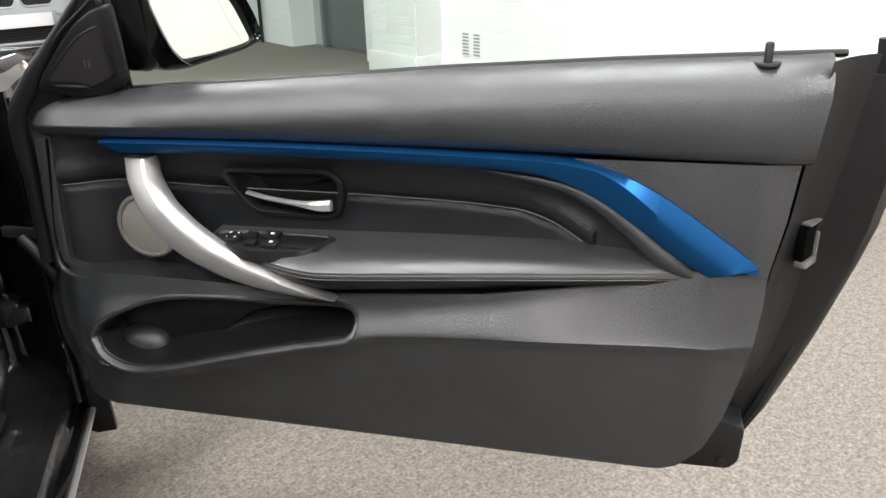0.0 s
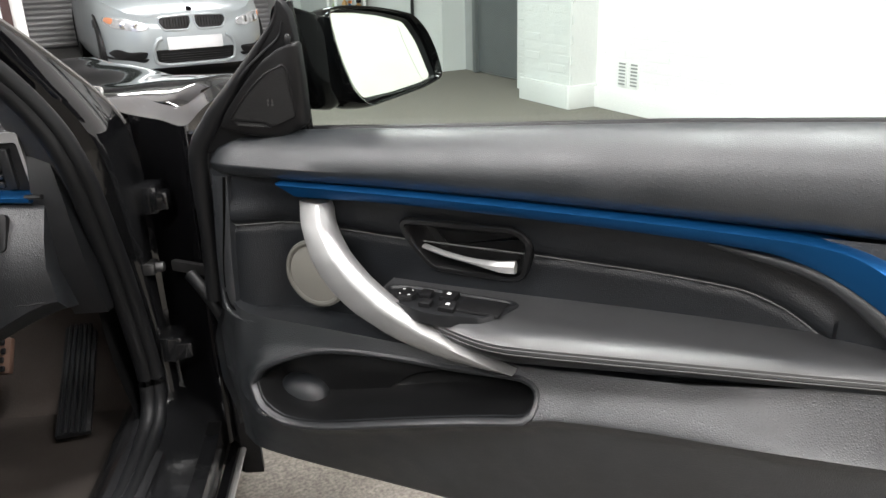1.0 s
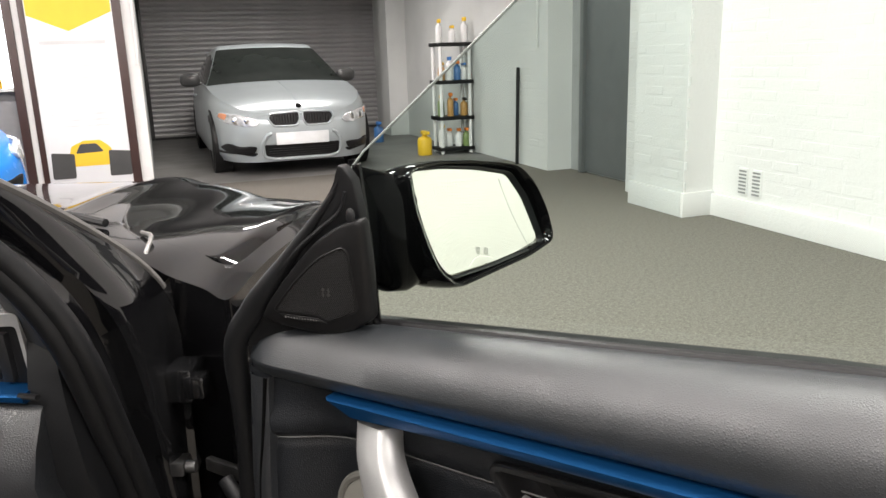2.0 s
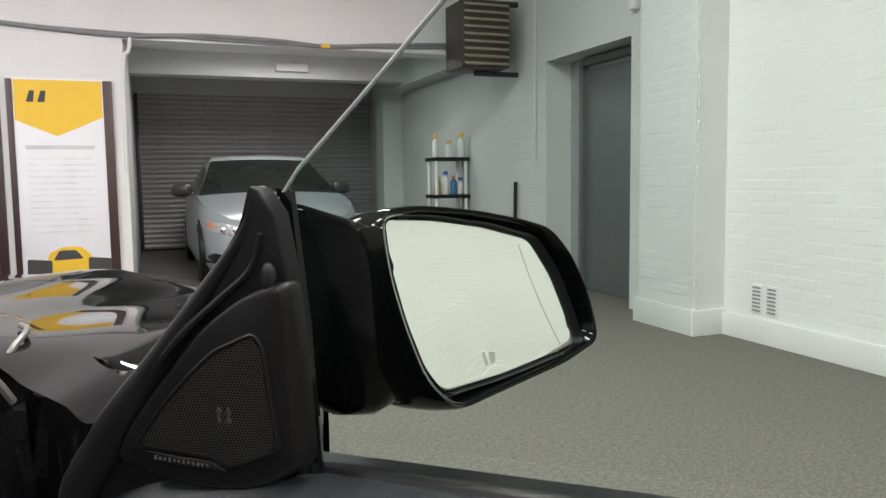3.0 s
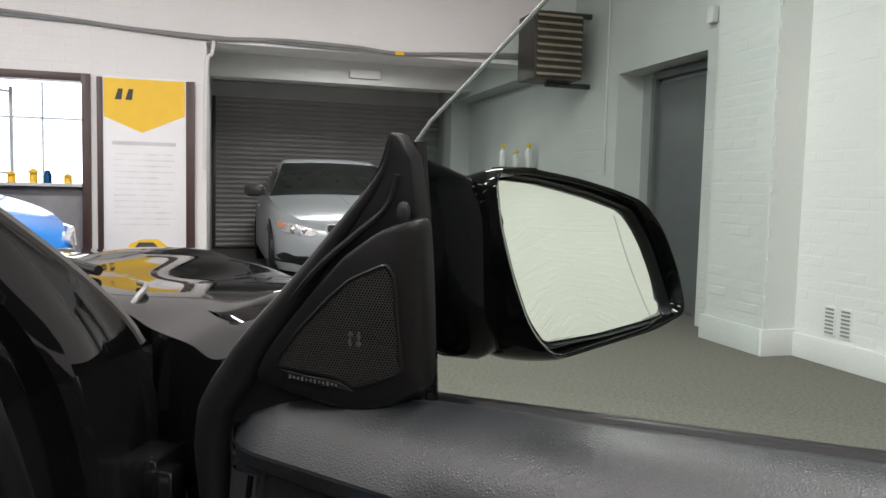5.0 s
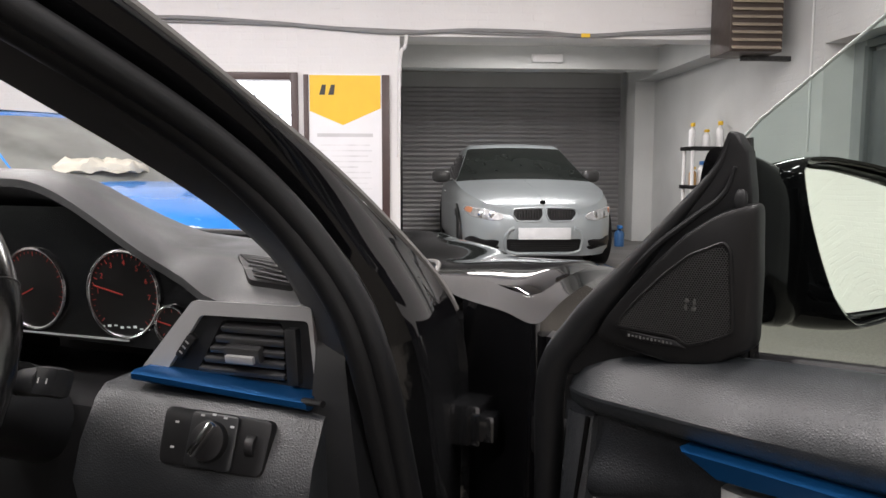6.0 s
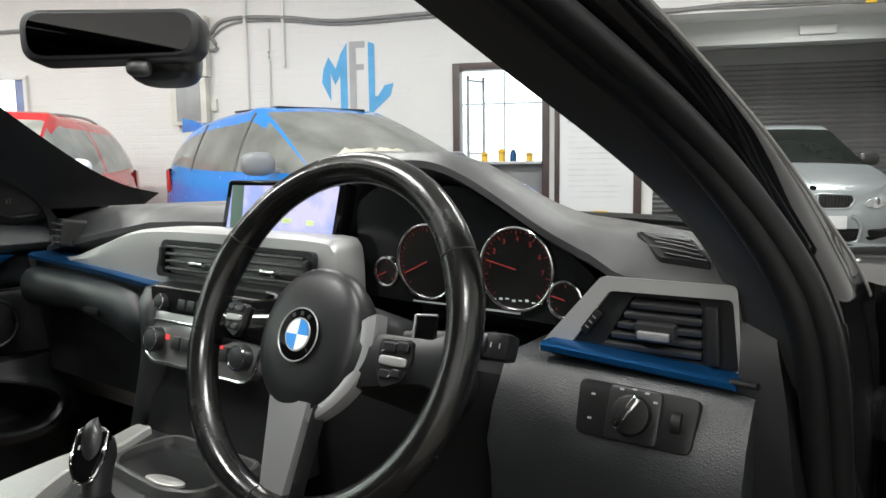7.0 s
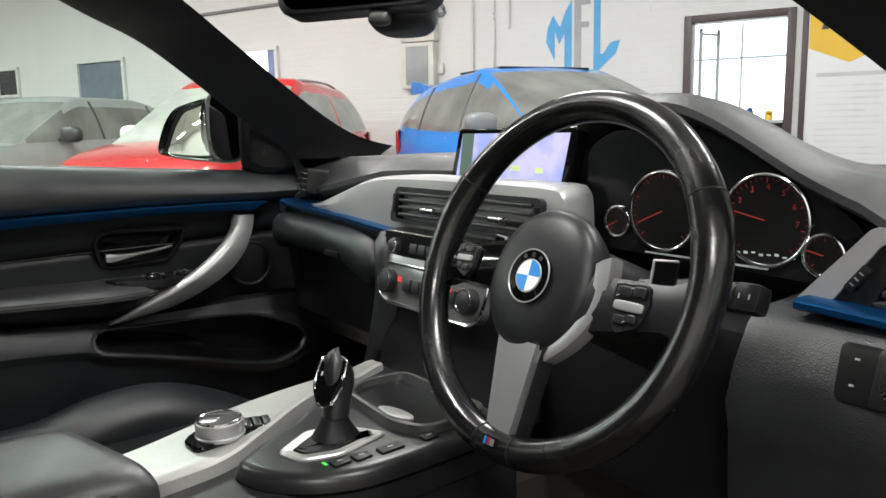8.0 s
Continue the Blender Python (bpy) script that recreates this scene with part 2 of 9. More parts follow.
GREYWALL = mat("grey_painted_wall", (0.55, 0.56, 0.55), 0.7, var=0.06, vs=1.5, bump=0.25, bs=40)
CEIL = mat("ceiling_paint", (0.72, 0.71, 0.69), 0.8, var=0.05, vs=0.8, bump=0.2, bs=20)
DARKBROWN = mat("dark_brown_frame", (0.045, 0.022, 0.02), 0.4, var=0.15, bump=0.1, bs=100)


# ---- the garage: floor, walls, ceiling ----
def slab(name, lo, hi, material, label="", bevel=0.0, kind="structure", category="", bm=None):
    """A wall, floor or beam as a solid block in the garage's axes."""
    bm = bm or bmesh.new()
    lo, hi = Vector(lo), Vector(hi)
    box(bm, (lo + hi) / 2, hi - lo, bevel)
    ob = new(name, finish(bm, name, material, bool(bevel)))
    ob.matrix_basis = ROOM
    return tagged(ob, label, category, "", kind)


A0, A1, B0, B1, B2, HC = -15.0, 4.75, -5.5, 7.0, 12.4, 3.9
RA0, RA1, RH = 0.9, 4.75, 2.41
slab("floor", (A0 - 0.3, B0 - 0.3, -0.12), (A1 + 0.3, B1, 0.0), CARPET, "speckled grey-beige carpet floor of the showroom", category="floor")
CONCRETE = mat("dark_concrete", (0.16, 0.155, 0.15), 0.6, var=0.2, vs=1.5, bump=0.3, bs=60)
slab("floor_bay", (RA0 - 0.3, B1, -0.12), (RA1 + 0.3, B2 + 0.3, -0.004), CONCRETE, "dark concrete floor of the garage bay", category="floor")
slab("ceiling", (A0 - 0.3, B0 - 0.3, HC), (A1 + 0.3, B1 + 0.3, HC + 0.15), CEIL, "plain off-white ceiling", category="ceiling")
slab("ceiling_bay", (RA0 - 0.3, B1 + 0.3, 2.75), (RA1 + 0.3, B2 + 0.3, 2.9), CEIL, "plain grey-white ceiling of the bay", category="ceiling")
# back wall with the office door's opening and the bay's opening
DO0, DO1, DOH = -1.12, -0.12, 2.04
slab("wall_back", (A0 - 0.3, B1, 0), (DO0, B1 + 0.3, HC), PLASTER, "white painted brick back wall", category="wall")
slab("wall_back_pier", (DO1, B1, 0), (RA0, B1 + 0.3, HC), PLASTER, "white painted wall between door and bay", category="wall")
slab("wall_back_over_door", (DO0, B1, DOH), (DO1, B1 + 0.3, HC), PLASTER, "white painted wall over the office door", category="wall")
slab("wall_back_lintel", (RA0, B1, RH), (RA1 + 0.3, B1 + 0.3, HC), PLASTER, "white painted lintel over the garage bay", category="wall")
slab("wall_bay_left", (RA0 - 0.3, B1 + 0.3, 0), (RA0, B2, 2.75), GREYWALL, "grey painted side wall of the bay", category="wall")
slab("wall_bay_right", (RA1, B1, 0), (RA1 + 0.3, B2, 2.75), GREYWALL, "grey painted side wall of the bay", category="wall")
slab("wall_bay_end", (RA0 - 0.3, B2, 2.45), (RA1 + 0.3, B2 + 0.3, 2.75), GREYWALL, "grey wall over the roller shutter", category="wall")
slab("wall_left", (A0 - 0.3, B0 - 0.3, 0), (A0, B1, HC), PLASTER, "plain white side wall", category="wall")
slab("wall_front", (A0, B0 - 0.3, 0), (A1 + 0.3, B0, HC), PLASTER, "plain white wall of the showroom", category="wall")
# right wall with a recessed doorway
RD0, RD1, RDH = 4.58, 6.0, 2.22
slab("wall_right", (A1, B0, 0), (A1 + 0.3, 3.47, HC), PLASTER, "white painted brick side wall", category="wall")
slab("wall_right_grey", (A1, 3.47, 0), (A1 + 0.3, RD0, HC), GREYWALL, "pale grey painted brick side wall", category="wall")
slab("wall_right_over_door", (A1, RD0, RDH), (A1 + 0.3, RD1, HC), GREYWALL, "grey painted wall over the doorway", category="wall")
slab("wall_right_far", (A1, RD1, 0), (A1 + 0.3, B1, HC), GREYWALL, "grey painted side wall beyond the doorway", category="wall")
slab("pilaster", (4.5, 3.47, 0), (A1, 4.1, HC), GREYWALL, "painted brick pilaster against the side wall", category="pilaster")
slab("doorway_back", (A1 + 0.28, RD0 - 0.2, 0), (A1 + 0.4, RD1 + 0.2, RDH + 0.2), mat("grey_door_paint", (0.30, 0.31, 0.31), 0.5, var=0.06), "grey painted flush door deep in the side wall", category="door")

# ---- lights: rows of ceiling battens ----
BATTEN = glow_mat("lit_diffuser", (1.0, 0.985, 0.96), 3.0)


def ceiling_batten(a, b, z=HC, watts=None):
    ob = thing("ceiling_batten", "white fluorescent light fitting with a lit diffuser", "ceiling light", room_at(a, b, z), "ceiling battens")
    bm = bmesh.new()
    box(bm, (0, 0, -0.03), (1.5, 0.42, 0.06), 0.008)
    part("housing", bm, PLASTER, ob)
    bm = bmesh.new()
    box(bm, (0, 0, -0.072), (1.44, 0.38, 0.022), 0.006)
    part("diffuser", bm, BATTEN, ob, "glowing white diffuser")
    lamp = bpy.data.lights.new("batten_light", "AREA")
    lamp.shape, lamp.size, lamp.size_y, lamp.energy, lamp.color = "RECTANGLE", 1.45, 0.40, watts or LAMP_WATTS, (1.0, 0.98, 0.968)
    lo = new("batten_light", lamp)
    lo.matrix_basis = room_at(a, b, z - 0.12)


LAMP_WATTS = 70.0
for la in (-12, -8.5, -5, -1.5, 2.0):
    for lb in (-3.5, -0.5, 3.2):
        ceiling_batten(la, lb)
ceiling_batten(2.6, 8.6, 2.75, 22.0)

# ---- driver's door ----
car = thing("sports_coupe", "black two-door coupe, driver's door open, parked on grey carpet", "car")
DOOR = pose(1.005, 0.275, 0, 0, 0, -29.39)


def V(u, v, z):
    """Door axes: u from hinge to latch, v towards the cabin, z up."""
    return Vector((u, -v, z))


BELT = [(0.0, 0.905), (0.147, 0.907), (0.418, 0.926), (0.681, 0.946), (0.915, 0.959), (1.18, 0.97)]
SEAM = [(-0.02, 0.831), (0.45, 0.836), (0.85, 0.833), (1.15, 0.827)]
BLUE_TOP = [(0.125, 0.832), (0.343, 0.837), (0.609, 0.836), (0.772, 0.833), (0.864, 0.828), (0.917, 0.815), (0.971, 0.790), (1.025, 0.755), (1.106, 0.697)]
BLUE_LOW = [(0.158, 0.814), (0.340, 0.819), (0.608, 0.817), (0.772, 0.811), (0.835, 0.802), (0.889, 0.780), (0.952, 0.738), (1.008, 0.696), (1.050, 0.672)]
INS_LOW = [(0.0, 0.625), (0.019, 0.610), (0.045, 0.600), (0.215, 0.600), (0.366, 0.598), (0.510, 0.598), (0.734, 0.616), (0.897, 0.644), (1.010, 0.670), (1.101, 0.695)]
STITCHES = [(-0.014, 0.746), (0.123, 0.750), (0.312, 0.745), (0.504, 0.745), (0.683, 0.741), (0.784, 0.733), (0.834, 0.715), (0.885, 0.682)]
BOWL = rounded([(0.318, 0.780), (0.489, 0.783), (0.506, 0.768), (0.493, 0.716), (0.473, 0.710), (0.357, 0.712), (0.332, 0.746)], 0.012)
POCKET = [(p.x, p.y) for p in spline([(0.059, 0.495), (0.085, 0.525), (0.171, 0.560), (0.268, 0.572), (0.417, 0.577), (0.513, 0.582), (0.540, 0.568), (0.530, 0.545), (0.470, 0.530), (0.358, 0.502), (0.239, 0.468), (0.149, 0.450), (0.085, 0.464), (0.059, 0.490)], 3)]
REAR = [(0.34, 0.98), (0.363, 1.004), (0.406, 1.062), (0.501, 1.104), (0.587, 1.120), (0.675, 1.128), (0.750, 1.142), (0.827, 1.150), (0.879, 1.154), (0.973, 1.165)]
FRONT = [(0.34, -0.024), (0.387, -0.025), (0.455, -0.050), (0.547, -0.049), (0.60, -0.020), (0.70, -0.014), (0.83, 0.0), (0.91, 0.03)]


SHELL = mat("satin_black_door_shell", (0.006, 0.006, 0.0065), 0.38, var=0.2, vs=3, spec=0.2)
DULLDOME = mat("dull_silver_print", (0.055, 0.055, 0.055), 0.65, metal=0.0, var=0.2, vs=200)
CONSOLE_GLOSS = mat("satin_sill_black", (0.012, 0.0122, 0.013), 0.25, var=0.15, bump=0.1, bs=500, spec=0.6)
SAIL = mat("satin_black_cover", (0.0045, 0.0045, 0.0048), 0.42, var=0.12, bump=0.1, bs=900, spec=0.30)
# near black: the shade inside holes and grooves put into a colour
HOLLOWSHADE = mat("grille_hollow", (0.0012, 0.0012, 0.0012), 0.8, var=0.2, spec=0.05)
GRILLE = mat("perforated_black", (0.011, 0.011, 0.0115), 0.42, var=0.1, spec=0.4)
GRILLE_DOME = mat("pale_tweeter_cage", (0.055, 0.055, 0.052), 0.5, metal=0.2, var=0.15, vs=300)
GREYDOT = mat("grey_dot", (0.25, 0.26, 0.25), 0.5, var=0.1)


def on_sail(u, z, off=0.0):
    """A point of the mirror triangle's leaning face, off proud of it."""
    return V(u, -0.012 - 0.35 * (u - 0.11) + 0.2 * (z - 0.94) + off, z)


def sail_plate(bm, outline, off0, off1, bevel=0.0):
    o = [Vector((p[0], p[1])) for p in outline]
    c = sum(o, Vector((0, 0))) / len(o)

    def ring(off, inset):
        return [on_sail(q.x, q.y, off) for q in (p - (p - c).normalized() * inset for p in o)]
    rings = [ring(off0, 0), ring(off1 - bevel, 0)] + ([ring(off1 - bevel * 0.3, bevel * 0.35), ring(off1, bevel * 1.1)] if bevel else [])
    return loft(bm, rings)


def perforated(bm, outline, pitch, off):
    """A sheet of hexagonal cells, each with a round hole."""
    row = pitch * 0.8660
    us, zs = [p[0] for p in outline], [p[1] for p in outline]
    for j in range(int((max(zs) - min(zs)) / row) + 1):
        for i in range(int((max(us) - min(us)) / pitch) + 1):
            u, z = min(us) + pitch * (i + 0.5 * (j % 2)), min(zs) + row * j
            if poly_dist((u, z), outline) < pitch * 0.42:
                continue
            ang = [radians(60 * k + 30) for k in range(6)]
            outer = [bm.verts.new(on_sail(u + pitch * 0.577 * math.cos(a), z + pitch * 0.577 * math.sin(a), off)) for a in ang]
            inner = [bm.verts.new(on_sail(u + pitch * 0.40 * math.cos(a), z + pitch * 0.40 * math.sin(a), off - 0.0002)) for a in ang]
            for k in range(6):
                bm.faces.new((outer[k], outer[(k + 1) % 6], inner[(k + 1) % 6], inner[k]))
    return bm


def mirror_and_glass(door, du=0.0, dz=0.0):
    # mirror triangle with tweeter
    bm = bmesh.new()
    sail = [(p.x, p.y) for p in rounded([(0.171, 1.036), (0.143, 1.026), (0.115, 1.007), (0.090, 0.982), (0.066, 0.956), (0.044, 0.928), (0.033, 0.908), (0.056, 0.901), (0.092, 0.892), (0.120, 0.892), (0.138, 0.899), (0.162, 0.915), (0.168, 0.977)], 0.009, 4)]
    sail_plate(bm, sail, -0.014, 0.0, 0.007)
    part("mirror_triangle", bm, SAIL, door, "black triangular tweeter cover")
    tw = [(p.x, p.y) for p in rounded([(0.055, 0.9225), (0.079, 0.951), (0.102, 0.974), (0.121, 0.990), (0.147, 1.002), (0.151, 0.994), (0.150, 0.968), (0.149, 0.926), (0.130, 0.917), (0.113, 0.911), (0.104, 0.918), (0.083, 0.920)], 0.005, 4)]
    bm = bmesh.new()
    sail_plate(bm, tw, -0.004, 0.0004)
    part("tweeter_backing", bm, HOLLOWSHADE, door, "near-black plate for the shade behind the tweeter grille")
    bm = bmesh.new()
    perforated(bm, tw, 0.0021, 0.0014)
    tagged(part("tweeter_grille", bm, GRILLE, door, "perforated black tweeter grille", smooth=False), kind="stuff")
    bm = bmesh.new()
    sail_plate(bm, [(0.060, 0.9195), (0.083, 0.9165), (0.104, 0.9145), (0.112, 0.9085), (0.085, 0.9095), (0.064, 0.9135)], -0.002, 0.0016, 0.0008)
    part("name_plate", bm, DARK, door)
    bm = bmesh.new()
    loft(bm, [[on_sail(p.x, p.y, off) for p in inset(tw, k)] for k, off in ((-0.0016, -0.002), (-0.0014, 0.0014), (-0.0004, 0.0022), (0.0008, 0.0020), (0.0010, 0.0004))], True, False)
    part("grille_rim", bm, SAIL, door)
    bm = bmesh.new()
    for k in range(4):
        an = radians(90 * k + 35)
        c = on_sail(0.118 + 0.0042 * math.cos(an), 0.9475 + 0.0042 * math.sin(an), 0.0008)
        soft_block(bm, c, (0.0016 + 0.0008 * (k % 2), 0.0004, 0.0034 - 0.0010 * (k % 2)), None, 2.0, 6)
    part("tweeter_dome", bm, GRILLE_DOME, door, "pale tweeter cage behind the grille")
    bm = bmesh.new()
    for k in range(12):
        box(bm, on_sail(0.067 + 0.0031 * k, 0.9150 - 0.0003 * k, 0.0019), (0.0018, 0.0005, 0.0018 if k % 3 else 0.0027))
    part("name_lettering", bm, DULLDOME, door, "small silver lettering", smooth=False)
    # rubber behind the cover, with its two ridges and the soft cap on top
    bm = bmesh.new()
    front = [(p.x, p.y) for p in spline([(-0.024, 0.86), (0.008, 0.912), (0.034, 0.945), (0.060, 0.976), (0.100, 1.023), (0.134, 1.063), (0.147, 1.090)], 5)]
    sail_plate(bm, front + [(0.1515, 1.088), (0.159, 1.074), (0.160, 1.04), (0.155, 0.97), (0.148, 0.90), (0.05, 0.875)], -0.030, -0.018, 0.002)
    part("corner_rubber", bm, RUBBER, door, "black rubber corner behind the tweeter cover")
    bm = bmesh.new()
    path = [V(-0.055, -0.030, 0.60), V(-0.045, -0.026, 0.74)] + [on_sail(u, z, -0.020) for u, z in ((-0.022, 0.86), (0.011, 0.912), (0.038, 0.945), (0.064, 0.975), (0.103, 1.021), (0.135, 1.060), (0.147, 1.085))]
    path = spline(path, 6)
    tube(bm, path, [0.015 - 0.013 * sstep(0.35, 1.0, i / (len(path) - 1)) for i in range(len(path))], 10)
    part("front_seal", bm, RUBBER, door, "black rubber seal")
    bm = bmesh.new()
    path = spline([on_sail(u, z, -0.013) for u, z in ((0.026, 0.918), (0.058, 0.962), (0.088, 0.995), (0.118, 1.020), (0.142, 1.040), (0.152, 1.062))], 6)
    tube(bm, path, [0.0042 - 0.0025 * i / (len(path) - 1) for i in range(len(path))], 8)
    part("inner_ridge", bm, RUBBER, door)
    bm = bmesh.new()
    soft_block(bm, on_sail(0.1575, 1.036, -0.006), (0.0055, 0.003, 0.009), None, 2.2, 8)
    part("soft_cap", bm, RUBBER, door, "soft grey-black rubber cap")
    bm = bmesh.new()
    tube(bm, [V(0.150, -0.062, 0.893), V(0.146, -0.058, 1.0), V(0.142, -0.050, 1.086)], 0.0055, 8)
    tube(bm, [V(0.136, -0.072, 0.893), V(0.130, -0.070, 1.0), V(0.122, -0.068, 1.088)], 0.0050, 8)
    part("window_channel", bm, GLOSS, door, "gloss black window channel")

    # window pane and its edge
    bm = bmesh.new()

    def pane(s, t, off):
        z = 0.90 + 0.40 * t
        u0 = 0.132 + max(0.0, z - 1.085) * 1.42
        u = u0 + (1.195 - u0) * s
        return V(u, -0.074 + 0.06 * t * t + 0.02 * t + off, z)
    grid(bm, lambda s, t: pane(s, t, 0), 16, 14)
    glass = part("door_glass", bm, GLASS, door, "green-tinted frameless door window")
    glass.visible_shadow = du > 0
    bm = bmesh.new()
    tube(bm, [pane(0, i / 20, 0) for i in range(9, 21)] + [pane(i / 10, 1, 0) for i in range(11)], 0.0014, 6)
    part("glass_edge", bm, GLASS_EDGE, door)
    bm = bmesh.new()
    tube(bm, [V(0.145 + 1.05 * i / 30, -0.070, lerp_line(BELT, 0.145 + 1.05 * i / 30) - 0.008) for i in range(31)], 0.006, 8, 0.8)
    tube(bm, [V(0.145 + 1.05 * i / 30, -0.084, lerp_line(BELT, 0.145 + 1.05 * i / 30) - 0.012) for i in range(31)], 0.005, 8, 0.8)
    part("window_wiper", bm, DARK, door, "black rubber window seal")

    # wing mirror: a deep tapered shell round a recessed glass
    if du:
        cx, along = Vector((0.200, 0.215, 1.005)), Vector((0.062, 0.19, 0.0)).normalized()
    else:
        cx, along = Vector((0.1737, 0.2642, 0.992)), Vector((0.1682, 0.9858, 0.0)).normalized()
    face_n = Vector((along.y, -along.x, 0.19)).normalized()
    upv = along.cross(face_n).normalized()
    if upv.z < 0:
        upv = -upv
    mm = Matrix(((along.x, upv.x, face_n.x, cx.x), (along.y, upv.y, face_n.y, cx.y), (along.z, upv.z, face_n.z, cx.z), (0, 0, 0, 1)))
    pane2 = rounded([(-0.114, 0.072), (-0.060, 0.069), (0.008, 0.059), (0.072, 0.044), (0.099, 0.008), (0.114, -0.033), (0.122, -0.061), (0.092, -0.064), (0.0, -0.068), (-0.077, -0.067), (-0.096, -0.043), (-0.108, -0.005), (-0.115, 0.035)], 0.011, 5)
    rim2 = rounded([(-0.131, 0.079), (-0.085, 0.081), (-0.015, 0.074), (0.045, 0.064), (0.092, 0.053), (0.122, 0.024), (0.141, -0.018), (0.147, -0.064), (0.080, -0.075), (0.0, -0.079), (-0.079, -0.083), (-0.108, -0.056), (-0.122, -0.015), (-0.131, 0.030)], 0.017, 5)

    def shape(k, d, src, dx=0.0):
        c = Vector((0.008, -0.002))
        return [mm @ Vector((c.x + dx + (p.x - c.x) * k, c.y + (p.y - c.y) * k, d)) for p in src]
    bm = bmesh.new()
    rim_rings = [shape(0.90, -0.006, rim2), shape(0.925, 0.004, rim2), shape(0.955, 0.0105, rim2), shape(0.985, 0.0125, rim2), shape(1.0, 0.008, rim2), shape(1.012, -0.006, rim2), shape(1.012, -0.022, rim2), shape(0.985, -0.045, rim2, -0.004), shape(0.92, -0.066, rim2, -0.010), shape(0.80, -0.082, rim2, -0.016), shape(0.58, -0.093, rim2, -0.022), shape(0.25, -0.098, rim2, -0.026), shape(0.02, -0.099, rim2, -0.028)]
    loft(bm, rim_rings)
    part("mirror_housing", bm, GLOSS, door, "gloss black wing mirror housing")
    bm = bmesh.new()
    inner = [mm @ Vector((p.x * 1.02, p.y * 1.02, -0.002)) for p in pane2]
    lip = [mm @ Vector((p.x * 1.045 + 0.002, p.y * 1.045, 0.005)) for p in pane2]
    loft(bm, [inner, lip, [mm @ Vector((p.x * 1.06 + 0.003, p.y * 1.06, 0.003)) for p in pane2]], True, False)
    part("mirror_bezel", bm, PLAIN, door, "satin black bezel round the mirror glass")
    bm = bmesh.new()
    loft(bm, [[mm @ Vector((p.x, p.y, -0.008)) for p in pane2], [mm @ Vector((p.x, p.y, 0.0)) for p in pane2], [mm @ Vector((p.x * 0.985, p.y * 0.985, 0.0004)) for p in pane2]])
    part("mirror_glass", bm, MIRROR, door, "wing mirror glass reflecting a white wall")
    bm = bmesh.new()
    for k in range(46):
        t = k / 45
        box(bm, mm @ Vector((0.052 + 0.042 * t - 0.004 * math.sin(math.pi * t), 0.040 - 0.100 * t, 0.0007)), (0.0007, 0.0007, 0.0009))
    part("wide_angle_line", bm, GREYDOT, door, "fine dotted line of the wide-angle zone", smooth=False)
    bm = bmesh.new()
    if du:
        foot = [(0.128, 0.074, 0.040, 0.088, 0.080), (0.130, 0.10, 0.036, 0.084, 0.080), (0.130, 0.125, 0.031, 0.081, 0.080), (0.128, 0.155, 0.024, 0.077, 0.077), (0.128, 0.185, 0.020, 0.066, 0.066), (0.128, 0.20, 0.018, 0.055, 0.055)]
    else:
        foot = [(0.103, 0.074, 0.018, 0.090, 0.040), (0.111, 0.092, 0.023, 0.087, 0.050), (0.118, 0.120, 0.028, 0.078, 0.072), (0.1205, 0.150, 0.0305, 0.069, 0.079), (0.1185, 0.180, 0.0305, 0.064, 0.078), (0.1115, 0.21, 0.0265, 0.058, 0.066)]
    rings = []
    for p in spline([(x + du, y, 0.0) for x, y, hx, ht, hb in foot], 4):
        hx = lerp_line([(y, hx) for x, y, hx, ht, hb in foot], p.y)
        ht = lerp_line([(y, ht) for x, y, hx, ht, hb in foot], p.y)
        hb = lerp_line([(y, hb) for x, y, hx, ht, hb in foot], p.y)
        ring = []
        for k in range(28):
            an = 2 * math.pi * k / 28
            c, sn = math.cos(an), math.sin(an)
            ring.append(Vector((p.x + hx * math.copysign(abs(c) ** 0.7, c), p.y, 0.990 + dz + (ht if sn > 0 else hb) * math.copysign(abs(sn) ** 0.7, sn))))
        rings.append(ring)
    loft(bm, rings)
    part("mirror_arm", bm, ARMBLACK, door, "gloss black mirror arm")
    return door


